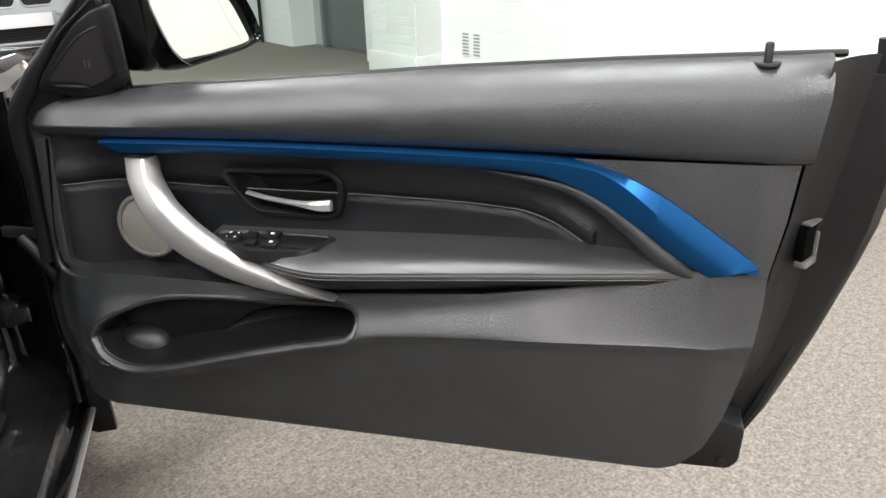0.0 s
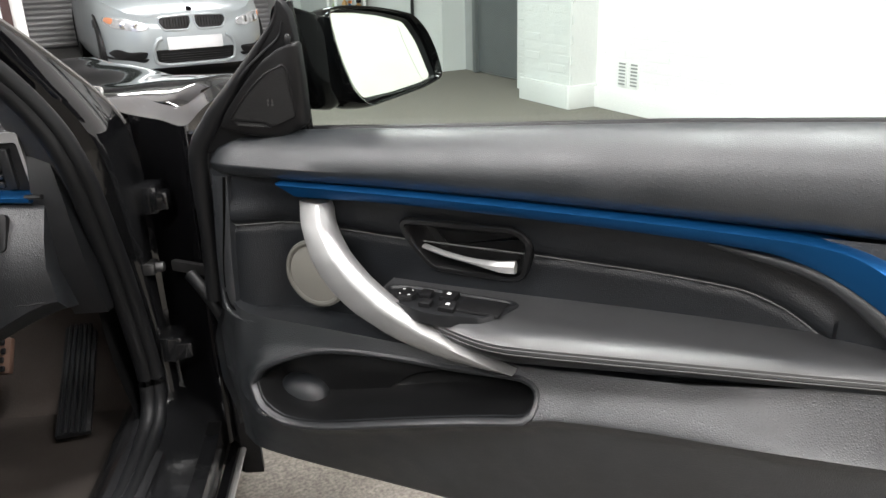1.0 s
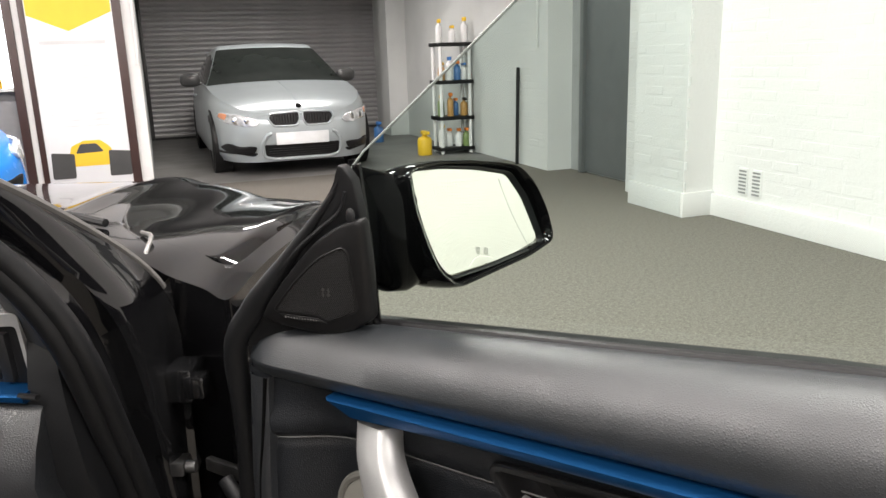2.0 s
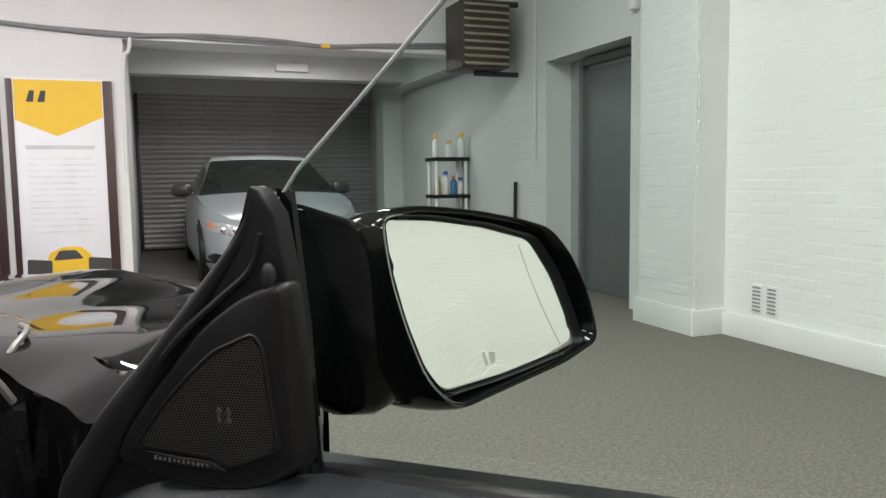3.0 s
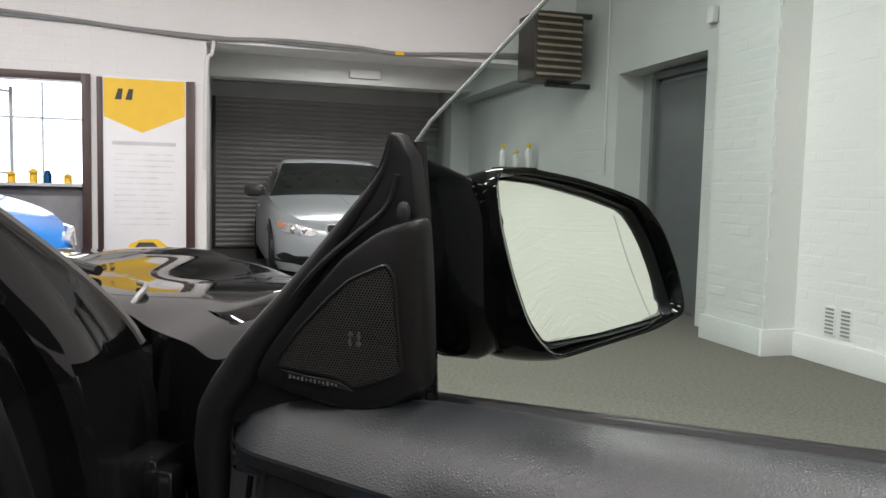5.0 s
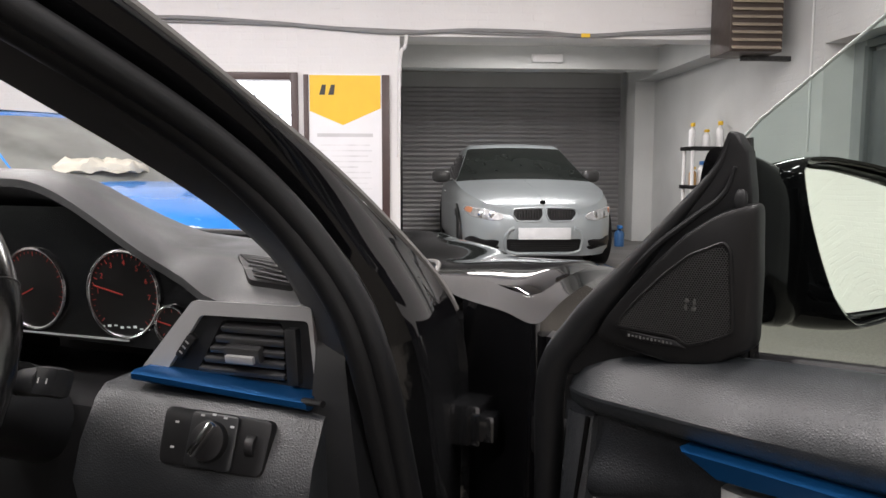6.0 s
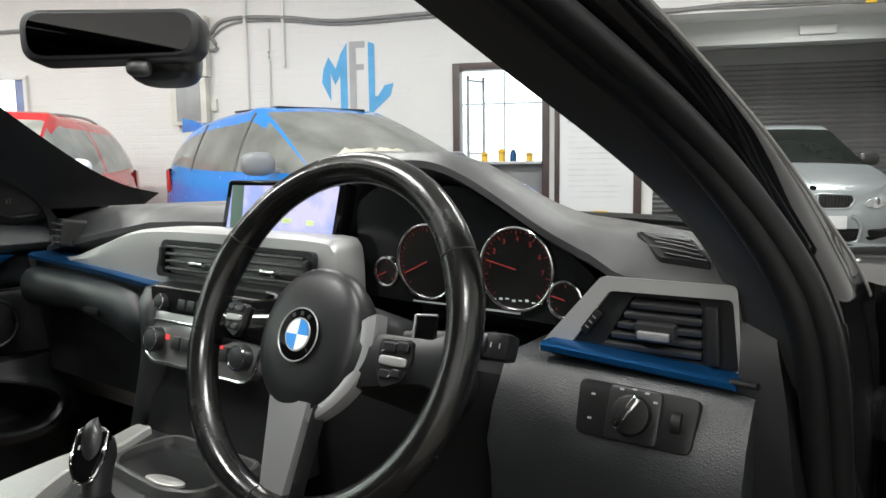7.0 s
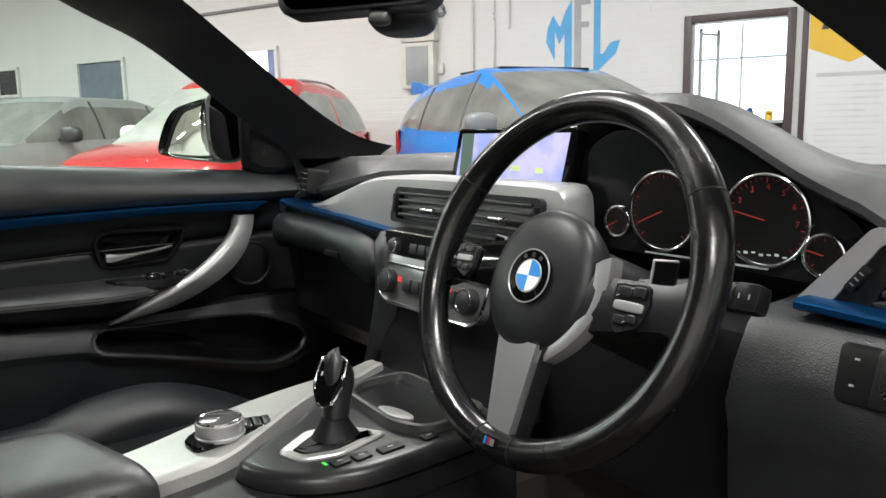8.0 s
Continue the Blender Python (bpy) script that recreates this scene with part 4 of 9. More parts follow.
PILLAR_IN = [(0.49, -0.36, 1.292), (0.523, -0.19, 1.245), (0.557, -0.074, 1.189), (0.593, 0.031, 1.128), (0.633, 0.152, 1.061), (0.672, 0.239, 0.997), (0.707, 0.274, 0.939), (0.735, 0.275, 0.87)]
PILLAR_SEAL = [(0.545, -0.36, 1.305), (0.595, -0.18, 1.255), (0.638, -0.035, 1.186), (0.687, 0.125, 1.105), (0.732, 0.207, 1.032), (0.784, 0.240, 0.946), (0.812, 0.255, 0.87), (0.82, 0.290, 0.76), (0.82, 0.335, 0.65), (0.82, 0.370, 0.52), (0.82, 0.388, 0.43), (0.82, 0.380, 0.34)]
PILLAR_OUT = [(0.60, -0.36, 1.330), (0.645, -0.14, 1.272), (0.695, 0.045, 1.190), (0.728, 0.145, 1.128), (0.760, 0.262, 1.060), (0.790, 0.390, 0.972), (0.830, 0.475, 0.880), (0.840, 0.482, 0.77), (0.842, 0.475, 0.65), (0.842, 0.470, 0.52), (0.845, 0.470, 0.43), (0.85, 0.470, 0.34)]


# the passenger's pillar, seen from inside, shows its broad side towards the screen
FAR_IN = [(0.40, -0.16, 1.30), (0.46, -0.048, 1.253), (0.53, 0.034, 1.219), (0.57, 0.104, 1.182), (0.64, 0.246, 1.103), (0.69, 0.384, 1.028), (0.71, 0.474, 0.995), (0.72, 0.555, 0.978)]
FAR_SEAL = [(0.50, -0.32, 1.285), (0.56, -0.23, 1.252), (0.61, -0.15, 1.224), (0.65, -0.07, 1.198), (0.71, 0.06, 1.120), (0.75, 0.18, 1.035), (0.78, 0.33, 0.942)] + PILLAR_SEAL[7:]
FAR_OUT = [(0.58, -0.30, 1.36), (0.63, -0.14, 1.31), (0.68, 0.02, 1.245), (0.72, 0.15, 1.17), (0.77, 0.34, 1.06), (0.80, 0.46, 0.98), (0.83, 0.52, 0.90)] + PILLAR_OUT[7:]


def evened(line, rounds=10):
    """Takes the wriggle out of a line, its ends held."""
    for _ in range(rounds):
        line = [line[0]] + [(a + 2 * b + c) / 4 for a, b, c in zip(line, line[1:], line[2:])] + [line[-1]]
    return line


def pillar(side, inside, seal, outside):
    """Windscreen pillar: inner trim, painted outer face running down into the hinge post."""
    I, S, O = (evened(spline(line, 6)) for line in (inside, seal, outside))

    def fl(v):
        return Vector((v.x * side, v.y, v.z))
    bm = bmesh.new()
    rings = []
    for a, b in zip(I, S):
        n = Vector((0.5, -0.6, 0.3)).normalized()
        ring = [a + Vector((-0.02, 0.05, 0.01)) * (1 if side > 0 else -0.2)]
        ring += [a + (b - a) * k + n * ((0.014 if side > 0 else 0.006) * math.sin(math.pi * k) ** 0.7) for k in (0.0, 0.08, 0.2, 0.35, 0.5, 0.65, 0.8, 0.92, 1.0)]
        ring += [b + Vector((-0.02, 0.04, -0.01))]
        rings.append([fl(p) for p in ring])
    loft(bm, rings)
    car_part("pillar_trim", bm, PILLARTRIM, "matt black windscreen pillar trim")
    rings = []
    for i, (b, c) in enumerate(zip(S, O)):
        k = sstep(1.05, 0.62, b.z)
        n = Vector((0.75 + 0.2 * k, -0.35 + 0.05 * k, 0.5 - 0.45 * k)).normalized()
        g = sstep(0.98, 0.84, b.z)
        ring = [b + Vector((-0.012, 0.03, 0.0)), b + Vector((0.002, 0.002, 0.0))]
        ring += [b + (c - b) * q + n * h for q, h in ((0.08, -0.004 - 0.006 * g), (0.20, -0.007 - 0.012 * g), (0.29, -0.004 - 0.016 * g), (0.335, 0.003 - 0.012 * g), (0.37, 0.009 - 0.004 * g), (0.44, 0.0125), (0.56, 0.015), (0.68, 0.0155 - 0.004 * g), (0.76, 0.014 - 0.013 * g), (0.86, 0.011 - 0.018 * g), (0.94, 0.007 - 0.014 * g), (1.0, 0.002))]
        ring += [c + Vector((-0.012, 0.014, -0.008)), c + Vector((-0.05, 0.02, -0.01))]
        rings.append([fl(p) for p in ring])
    cut = 6 * 6
    bm = bmesh.new()
    loft(bm, rings[:cut + 1])
    car_part("pillar_panel", bm, PAINT, "gloss black painted windscreen pillar")
    bm = bmesh.new()
    loft(bm, rings[cut:])
    hp = car_part("hinge_post", bm, SILLPAINT, "gloss black painted hinge post")
    bm = bmesh.new()
    tube(bm, [fl(c + Vector((-0.004, 0.006, 0.004))) for c in O[:cut + 1]], 0.0065, 8)
    car_part("screen_trim", bm, SCREENTRIM, "dull grey windscreen edge trim")
    return hp


PILLARTRIM = mat("pillar_fabric", (0.0190, 0.0192, 0.0198), 0.52, var=0.15, bump=0.2, bs=700, spec=0.45)
SCREENTRIM = mat("grey_screen_trim", (0.085, 0.082, 0.078), 0.35, var=0.1)
post = pillar(1, PILLAR_IN, PILLAR_SEAL, PILLAR_OUT)
pillar(-1, FAR_IN, FAR_SEAL, FAR_OUT)
# rubber seal round the driver's opening
bm = bmesh.new()
SEAL = spline([(0.52, -0.9, 1.33), (0.545, -0.36, 1.305), (0.595, -0.18, 1.255), (0.640, -0.035, 1.186), (0.689, 0.125, 1.105), (0.735, 0.205, 1.032), (0.788, 0.237, 0.946), (0.815, 0.252, 0.87), (0.82, 0.290, 0.76), (0.82, 0.335, 0.65), (0.82, 0.370, 0.52), (0.82, 0.388, 0.43), (0.82, 0.372, 0.365), (0.82, 0.30, 0.340), (0.82, 0.10, 0.335), (0.82, -0.5, 0.335), (0.82, -0.9, 0.36)], 6)
SEAL = evened(SEAL, 6)
tube(bm, [p + Vector((0.012, -0.012, 0.0)) for p in SEAL], 0.013, 12)
seal_ob = car_part("opening_seal", bm, RUBBER, "black rubber door opening seal")
bm = bmesh.new()
tube(bm, [p + Vector((-0.006, -0.016, 0.0)) for p in SEAL], 0.015, 14)
part("seal_lip", bm, RUBBER, seal_ob, "soft inner lip of the door seal")
# dark baffle behind the wing, closing the hinge gap
bm = bmesh.new()
rings = []
for z in (0.16, 0.30, 0.45, 0.60, 0.75, 0.845, 0.866):
    rings.append([Vector((x, y + 0.012 * math.sin(9 * z + 14 * x), z)) for x, y in ((0.80, 0.50), (0.84, 0.495), (0.87, 0.475), (0.90, 0.455), (0.935, 0.435), (0.955, 0.42), (0.992, 0.424), (0.992, 0.44), (0.80, 0.56))])
loft(bm, rings)
car_part("wing_baffle", bm, DARK, "matt black moulded baffle behind the wing")
for z in (0.47, 0.76):
    bm = bmesh.new()
    box(bm, (0.862, 0.425, z), (0.04, 0.06, 0.05), 0.006)
    box(bm, (0.885, 0.405, z), (0.03, 0.03, 0.032), 0.004)
    part("hinge_leaf", bm, SILLPAINT, post)
bm = bmesh.new()
box(bm, (0.848, 0.405, 0.635), (0.022, 0.034, 0.022), 0.005)
disc(bm, pose(0.862, 0.392, 0.640, 0, 90, 0), 0.009, 0.014, 12, 0.002)
part("strap_bracket", bm, STEEL, post, "worn steel check strap bracket")
# inner kick panel and sill
for side in (1, -1):
    bm = bmesh.new()
    grid(bm, lambda s, t: Vector((side * (0.80 - 0.03 * math.sin(math.pi * s) - 0.06 * t), (0.36 if side > 0 else 0.32) - 0.05 * s + 0.55 * t, 0.30 + 0.55 * s)), 12, 12)
    car_part("kick_panel", bm, DARK, "dark plastic footwell side panel")
bm = bmesh.new()
sill = [(0.74, 0.30), (0.775, 0.335), (0.80, 0.342), (0.835, 0.338), (0.855, 0.325), (0.875, 0.318), (0.915, 0.318), (0.935, 0.30), (0.935, 0.235), (0.90, 0.20), (0.74, 0.20)]
loft(bm, [[Vector((x, y, z + 0.02 * sstep(0.25, 0.42, y))) for x, z in sill] for y in (0.48, 0.42, 0.36, 0.30, 0.2, 0.0, -0.5, -0.95)])
sill_ob = car_part("door_sill", bm, SILLPAINT, "gloss black painted door sill")
bm = bmesh.new()
loft(bm, [[Vector((x, y, z)) for x, z in ((0.79, 0.346), (0.800, 0.350), (0.838, 0.346), (0.855, 0.335), (0.855, 0.33), (0.79, 0.338))] for y in (0.27, 0.255, -0.4, -0.9)])
part("sill_plate", bm, CONSOLE_GLOSS, sill_ob, "black plastic sill cover")
bm = bmesh.new()
loft(bm, [[Vector((x, y, z)) for x, z in ((0.937, 0.24), (0.952, 0.235), (0.955, 0.20), (0.937, 0.195))] for y in (0.60, 0.55, -0.9, -0.95)])
part("side_skirt", bm, PAINT, sill_ob)
# bright bar modelled in place of the gloss skirt's highlight
bm = bmesh.new()
tube(bm, [(0.958, 0.62, 0.222), (0.958, -0.95, 0.222)], 0.0065, 8)
part("skirt_highlight", bm, ALU, sill_ob, "thin bright bar put in for the side skirt's highlight")


# bonnet, wings and scuttle lie on one smooth sheet
def top_z(x, y):
    a = abs(x)
    k = sstep(0.40, 0.86, a)
    z = (0.925 - 0.085 * max(0.0, y - 0.80) ** 2 - 0.02 * (0.8 - y) * (y < 0.8)) * (1 - k) + (0.914 - 0.10 * (y - 0.516) ** 2) * k
    z -= 0.020 * sstep(0.85, 0.40, y) * sstep(0.60, 0.85, a)
    z -= 0.16 * max(0.0, a - 0.885) ** 1.5 * 8 * (0.25 + 0.75 * sstep(0.50, 0.85, y))
    z -= 0.22 * max(0.0, y - 1.48) ** 2
    z += 0.012 * math.exp(-((a - 0.50 + 0.10 * (y - 0.8)) / 0.030) ** 2) * sstep(0.75, 1.1, y)
    z -= 0.010 * math.exp(-((a - 0.70 + 0.05 * (y - 0.8)) / 0.07) ** 2) * sstep(0.6, 0.9, y)
    return z


SHUT = spline([(0.0, 0.86), (0.32, 0.855), (0.62, 0.825), (0.76, 0.74), (0.845, 0.61), (0.885, 0.56), (0.908, 0.565), (0.916, 0.64), (0.920, 0.85), (0.912, 1.15), (0.880, 1.42), (0.80, 1.62), (0.45, 1.76), (0.0, 1.80)], 8)
EDGE = spline([(0.0, 0.73), (0.32, 0.715), (0.60, 0.640), (0.76, 0.545), (0.83, 0.485), (0.90, 0.430), (0.945, 0.395), (0.950, 0.50), (0.953, 0.80), (0.948, 1.15), (0.92, 1.46), (0.83, 1.68), (0.47, 1.82), (0.0, 1.86)], 8)
REARWING = 8 * 4
bm = bmesh.new()
NB = len(SHUT)
for side in (1, -1):
    grid(bm, lambda s, t, side=side: (lambda c, i: Vector((side * c.x * t, (0.86 + 0.94 * i / (NB - 1)) * (1 - t) + c.y * t, top_z(c.x * t, (0.86 + 0.94 * i / (NB - 1)) * (1 - t) + c.y * t) - 0.010 * sstep(0.985, 1.0, t))))(SHUT[round(s * (NB - 1))], round(s * (NB - 1))), NB - 1, 48)
bmesh.ops.remove_doubles(bm, verts=bm.verts[:], dist=1e-4)
car_part("bonnet", bm, PAINT, "gloss black bonnet with power-dome creases")


def shoulder(i, t):
    c, e = SHUT[i], EDGE[i]
    p = c + (e - c) * (0.03 + 0.97 * t)
    return p, top_z(p.x, p.y) - 0.010 * sstep(0.06, 0.0, t)


for side in (1, -1):
    bm = bmesh.new()
    rings = []
    for i in range(REARWING, NB - 8):
        ring = []
        for t in [k / 10 for k in range(11)]:
            p, z = shoulder(i, t)
            ring.append(Vector((side * p.x, p.y, z)))
        e, zt = shoulder(i, 1.0)
        arch = abs(e.y - 1.12)
        low = 0.26 if arch > 0.37 else 0.33 + math.sqrt(max(0.0, 0.37 ** 2 - (e.y - 1.12) ** 2))
        for k in (0.04, 0.10, 0.2, 0.4, 0.6, 0.8, 1.0):
            ring.append(Vector((side * (e.x + 0.010 * math.sin(math.pi * k) if e.y > 0.44 else side * 0 + e.x), e.y, zt + (low - zt) * k)))
        rings.append(ring)
    loft(bm, rings, False, False)
    car_part("front_wing", bm, PAINT, "gloss black front wing")
    bm = bmesh.new()
    rings = []
    for i in range(0, REARWING + 1):
        rings.append([(lambda q: Vector((side * q[0].x, q[0].y, q[1])))(shoulder(i, k / 8)) for k in range(9)])
    loft(bm, rings, False, False)
    car_part("scuttle", bm, PAINT if side > 0 else bpy.data.materials["dark_plastic"], "black scuttle panel below the windscreen")
bm = bmesh.new()
tube(bm, [Vector((p.x, p.y, top_z(p.x, p.y) - 0.012)) for p in SHUT], 0.006, 6)
tube(bm, [Vector((-p.x, p.y, top_z(p.x, p.y) - 0.012)) for p in SHUT], 0.006, 6)
car_part("bonnet_gap", bm, RUBBER, "dark shut line round the bonnet")
# nose
bm = bmesh.new()
rings = []
for k in range(11):
    t = k / 10
    ring = []
    for i in range(25):
        x = -0.93 + 1.86 * i / 24
        a = abs(x)
        yf = 1.86 - 0.42 * (a / 0.93) ** 3
        zt = top_z(a * 0.98, min(1.82, yf))
        ring.append(Vector((x, yf + 0.10 * math.sin(t * math.pi) - 0.02, zt - 0.01 + (0.18 - zt) * t)))
    rings.append(ring)
loft(bm, rings, False, False)
car_part("front_bumper", bm, PAINT, "gloss black front bumper")
bm = bmesh.new()
tube(bm, spline([(0.62, 0.735, top_z(0.62, 0.74) + 0.010), (0.50, 0.775, top_z(0.5, 0.78) + 0.014), (0.25, 0.80, top_z(0.25, 0.8) + 0.014), (0.0, 0.80, top_z(0, 0.8) + 0.012)], 6), 0.008, 8)
car_part("wiper", bm, RUBBER, "black windscreen wiper arm")
# edge strip at the scuttle's corner
bm = bmesh.new()
tube(bm, spline([(0.70, 0.70, 0.915), (0.735, 0.655, 0.918), (0.75, 0.60, 0.908), (0.755, 0.575, 0.895)], 6), 0.004, 8)
car_part("washer_hose", bm, SCREENTRIM, "thin grey edge strip at the scuttle's corner")
# windscreen
bm = bmesh.new()
OUTER = spline(PILLAR_OUT[:7], 8)


def screen_at(s, t):
    a = 2 * s - 1
    e = OUTER[round((1 - t) * (len(OUTER) - 1))]
    return Vector((a * (e.x - 0.004), e.y + 0.015 + (0.05 * sstep(0.0, -0.9, a)) + (1 - abs(a) ** 2.2) * (0.25 - 0.06 * t), e.z + (1 - a * a) * (0.035 + 0.01 * t)))


grid(bm, screen_at, 24, len(OUTER) - 1)
ws = car_part("windscreen", bm, CLEAR, "clear windscreen")
ws.visible_shadow = False
# roof, rear deck, quarters
bm = bmesh.new()
grid(bm, lambda s, t: Vector(((2 * s - 1) * (0.60 + 0.03 * math.sin(math.pi * t) - 0.08 * t), -0.30 + 0.04 * (1 - t) ** 3 * (1 - abs(2 * s - 1) ** 2.5) - 1.35 * t, 1.335 + 0.035 * math.sin(math.pi * min(1, t * 1.1)) - 0.10 * t ** 3 - 0.03 * abs(2 * s - 1) ** 3 + 0.01)), 20, 20)
car_part("roof", bm, PAINT, "gloss black roof").modifiers.new("thick", "SOLIDIFY").thickness = 0.03
bm = bmesh.new()
grid(bm, lambda s, t: Vector(((2 * s - 1) * (0.52 + 0.14 * t), -1.64 - 0.72 * t, 1.245 - 0.24 * t - 0.02 * abs(2 * s - 1) ** 2)), 16, 8)
car_part("rear_window", bm, GLOSS, "dark rear window").modifiers.new("thick", "SOLIDIFY").thickness = 0.006
bm = bmesh.new()
rings = []
for t in [i / 8 for i in range(9)]:
    y = -2.34 - 0.42 * math.sin(t * math.pi / 2)
    z = 1.005 - 0.02 * t if t < 0.5 else 0.995 - 1.4 * (t - 0.5)
    rings.append([Vector((x, y + 0.10 * (x / 0.86) ** 2, z - 0.03 * (x / 0.86) ** 2)) for x in [-0.86 + 1.72 * i / 16 for i in range(17)]])
loft(bm, rings, False, False)
car_part("boot", bm, PAINT, "gloss black boot lid and rear bumper").modifiers.new("thick", "SOLIDIFY").thickness = 0.02
for side in (1, -1):
    bm = bmesh.new()

    def quarter(s, t, side=side):
        y = -0.98 - 1.72 * t
        wh = math.hypot(y + 1.72, 0)
        low = 0.26 if wh > 0.36 else 0.33 + math.sqrt(max(0, 0.36 ** 2 - (y + 1.72) ** 2))
        zt = 0.985 + 0.02 * t
        z = low + (zt - low) * s
        return Vector((side * (0.905 + 0.02 * math.sin(math.pi * s) - 0.05 * s ** 4 - 0.10 * t ** 4), y, z))
    grid(bm, quarter, 16, 30)
    car_part("rear_quarter", bm, PAINT, "gloss black rear quarter panel").modifiers.new("thick", "SOLIDIFY").thickness = 0.015
    bm = bmesh.new()
    grid(bm, lambda s, t, side=side: Vector((side * (0.86 - 0.28 * s), -1.0 - 1.30 * t + 0.30 * s * (t - 0.4), 0.985 + (0.33 - 0.20 * t) * s * (1 - 0.3 * t))), 10, 16)
    car_part("rear_pillar", bm, GLOSS, "dark rear side window and pillar").modifiers.new("thick", "SOLIDIFY").thickness = 0.01


# unseen rails added to keep lamp light from falling in beside the roof
for side, x1, z1 in ((-1, 0.77, 1.336), (1, 0.625, 1.336)):
    bm = bmesh.new()
    rings = []
    for y in (-0.34, -0.40, -0.60, -1.0, -1.4):
        rings.append([Vector((side * x, y, z)) for x, z in ((0.50, 1.350), (0.58, 1.358), (x1 - 0.02, z1 + 0.020), (x1, z1 + 0.004), (x1 - 0.02, z1 - 0.004), (0.56, 1.332), (0.50, 1.332))])
    loft(bm, rings)
    car_part("roof_rail_trim", bm, PILLARTRIM, "unseen rail keeping lamp light out above the side window")


def road_wheel(m, parent, r=0.33, w=0.23, spokes=5, rim_mat=None):
    """A tyre and a spoked rim; x of m points outwards."""
    prof = [(-w / 2, r * 0.70), (-w / 2, r * 0.90), (-w * 0.40, r * 0.985), (-w * 0.2, r), (w * 0.2, r), (w * 0.40, r * 0.985), (w / 2, r * 0.90), (w / 2, r * 0.70), (w * 0.42, r * 0.66), (-w * 0.42, r * 0.66)]
    bm = bmesh.new()
    n = 40
    rows = [[bm.verts.new(m @ Vector((x, q * math.cos(2 * math.pi * i / n), q * math.sin(2 * math.pi * i / n)))) for x, q in prof] for i in range(n)]
    for i in range(n):
        for j in range(len(prof)):
            bm.faces.new((rows[i][j], rows[(i + 1) % n][j], rows[(i + 1) % n][(j + 1) % len(prof)], rows[i][(j + 1) % len(prof)]))
    tyre = part("wheel", bm, RUBBER, parent, "black tyre on a spoked alloy rim")
    bm = bmesh.new()
    ring_tube(bm, m @ pose(w * 0.40, 0, 0, 0, 90, 0), r * 0.655, 0.012, 40, 8)
    disc(bm, m @ pose(w * 0.30, 0, 0, 0, 90, 0), r * 0.16, 0.03, 24, 0.006)
    for k in range(spokes):
        for d in (-6, 6):
            an = radians(360 * k / spokes + d)
            tube(bm, [m @ Vector((w * 0.36, r * 0.12 * math.cos(an), r * 0.12 * math.sin(an))), m @ Vector((w * 0.40, r * 0.65 * math.cos(an + math.copysign(0.08, d)), r * 0.65 * math.sin(an + math.copysign(0.08, d))))], 0.014, 8)
    part("rim", bm, rim_mat or ALU, tyre, "spoked alloy rim")
    bm = bmesh.new()
    disc(bm, m @ pose(-w * 0.1, 0, 0, 0, 90, 0), r * 0.62, 0.03, 32)
    part("brake_disc", bm, DARK, tyre)
    return tyre


for x, y in ((0.79, 1.12), (-0.79, 1.12), (0.79, -1.72), (-0.79, -1.72)):
    road_wheel(pose(x, y, 0.33, 0, 0, 0 if x > 0 else 180), car, 0.33)
# floor pan, carpet, firewall
bm = bmesh.new()
box(bm, (0, -0.3, 0.235), (1.56, 2.4, 0.05), 0.01)
grid(bm, lambda s, t: Vector((-0.76 + 1.52 * s, 0.55 + 0.30 * t, 0.26 + 0.38 * t ** 1.2)), 4, 12)
car_part("cabin_carpet", bm, CARPET_CAR, "dark brown-black car carpet")
bm = bmesh.new()
loft(bm, [[Vector((x, y, z)) for x, z in ((-0.15, 0.26), (-0.145, 0.50), (0.145, 0.50), (0.15, 0.26))] for y in (0.9, -1.2)])
car_part("tunnel", bm, CARPET_CAR)
bm = bmesh.new()
box(bm, (0, 0.86, 0.56), (1.50, 0.06, 0.62), 0.01)
car_part("firewall", bm, DARK)
# footrest and pedals
bm = bmesh.new()
for k in range(5):
    tube(bm, [(0.615 + 0.011 * k, 0.42, 0.292), (0.565 + 0.010 * k, 0.70, 0.407)], 0.005, 6)
box(bm, (0, 0, 0), (0.065, 0.30, 0.012), 0.003, pose(0.612, 0.56, 0.342, 22, 0, 11))
car_part("accelerator_pedal", bm, PLAIN, "ribbed black accelerator pedal")
bm = bmesh.new()
box(bm, (0, 0, 0), (0.105, 0.075, 0.02), 0.006, pose(0.44, 0.56, 0.40, 55, 0, 0))
tube(bm, [(0.44, 0.57, 0.41), (0.44, 0.68, 0.52), (0.44, 0.72, 0.70)], 0.012, 8)
brake = car_part("brake_pedal", bm, mat("worn_brown_rubber", (0.12, 0.07, 0.05), 0.55, var=0.25, bump=0.2, bs=300), "worn brown brake pedal with a ribbed rubber pad")
for i in range(6):
    for j in range(4):
        bm = bmesh.new()
        box(bm, (0.036 - 0.0145 * i + 0.003 * (j % 2), 0.027 - 0.018 * j, 0.012), (0.010, 0.012, 0.006), 0.002, pose(0.44, 0.56, 0.40, 55, 0, 0), 1)
        part("pad_stud", bm, RUBBER, brake)


# ---- dashboard ----
def hood(x):
    """Height of the dashboard's front lip."""
    base = lerp_line([(-0.745, 0.876), (-0.70, 0.884), (-0.483, 0.923), (-0.347, 0.945), (-0.25, 0.950), (0.09, 0.946), (0.50, 0.938)], x)
    return base + 0.112 * sstep(0.09, 0.17, x) * (1 - sstep(0.30, 0.60, x)) - 0.018 * sstep(0.56, 0.62, x)


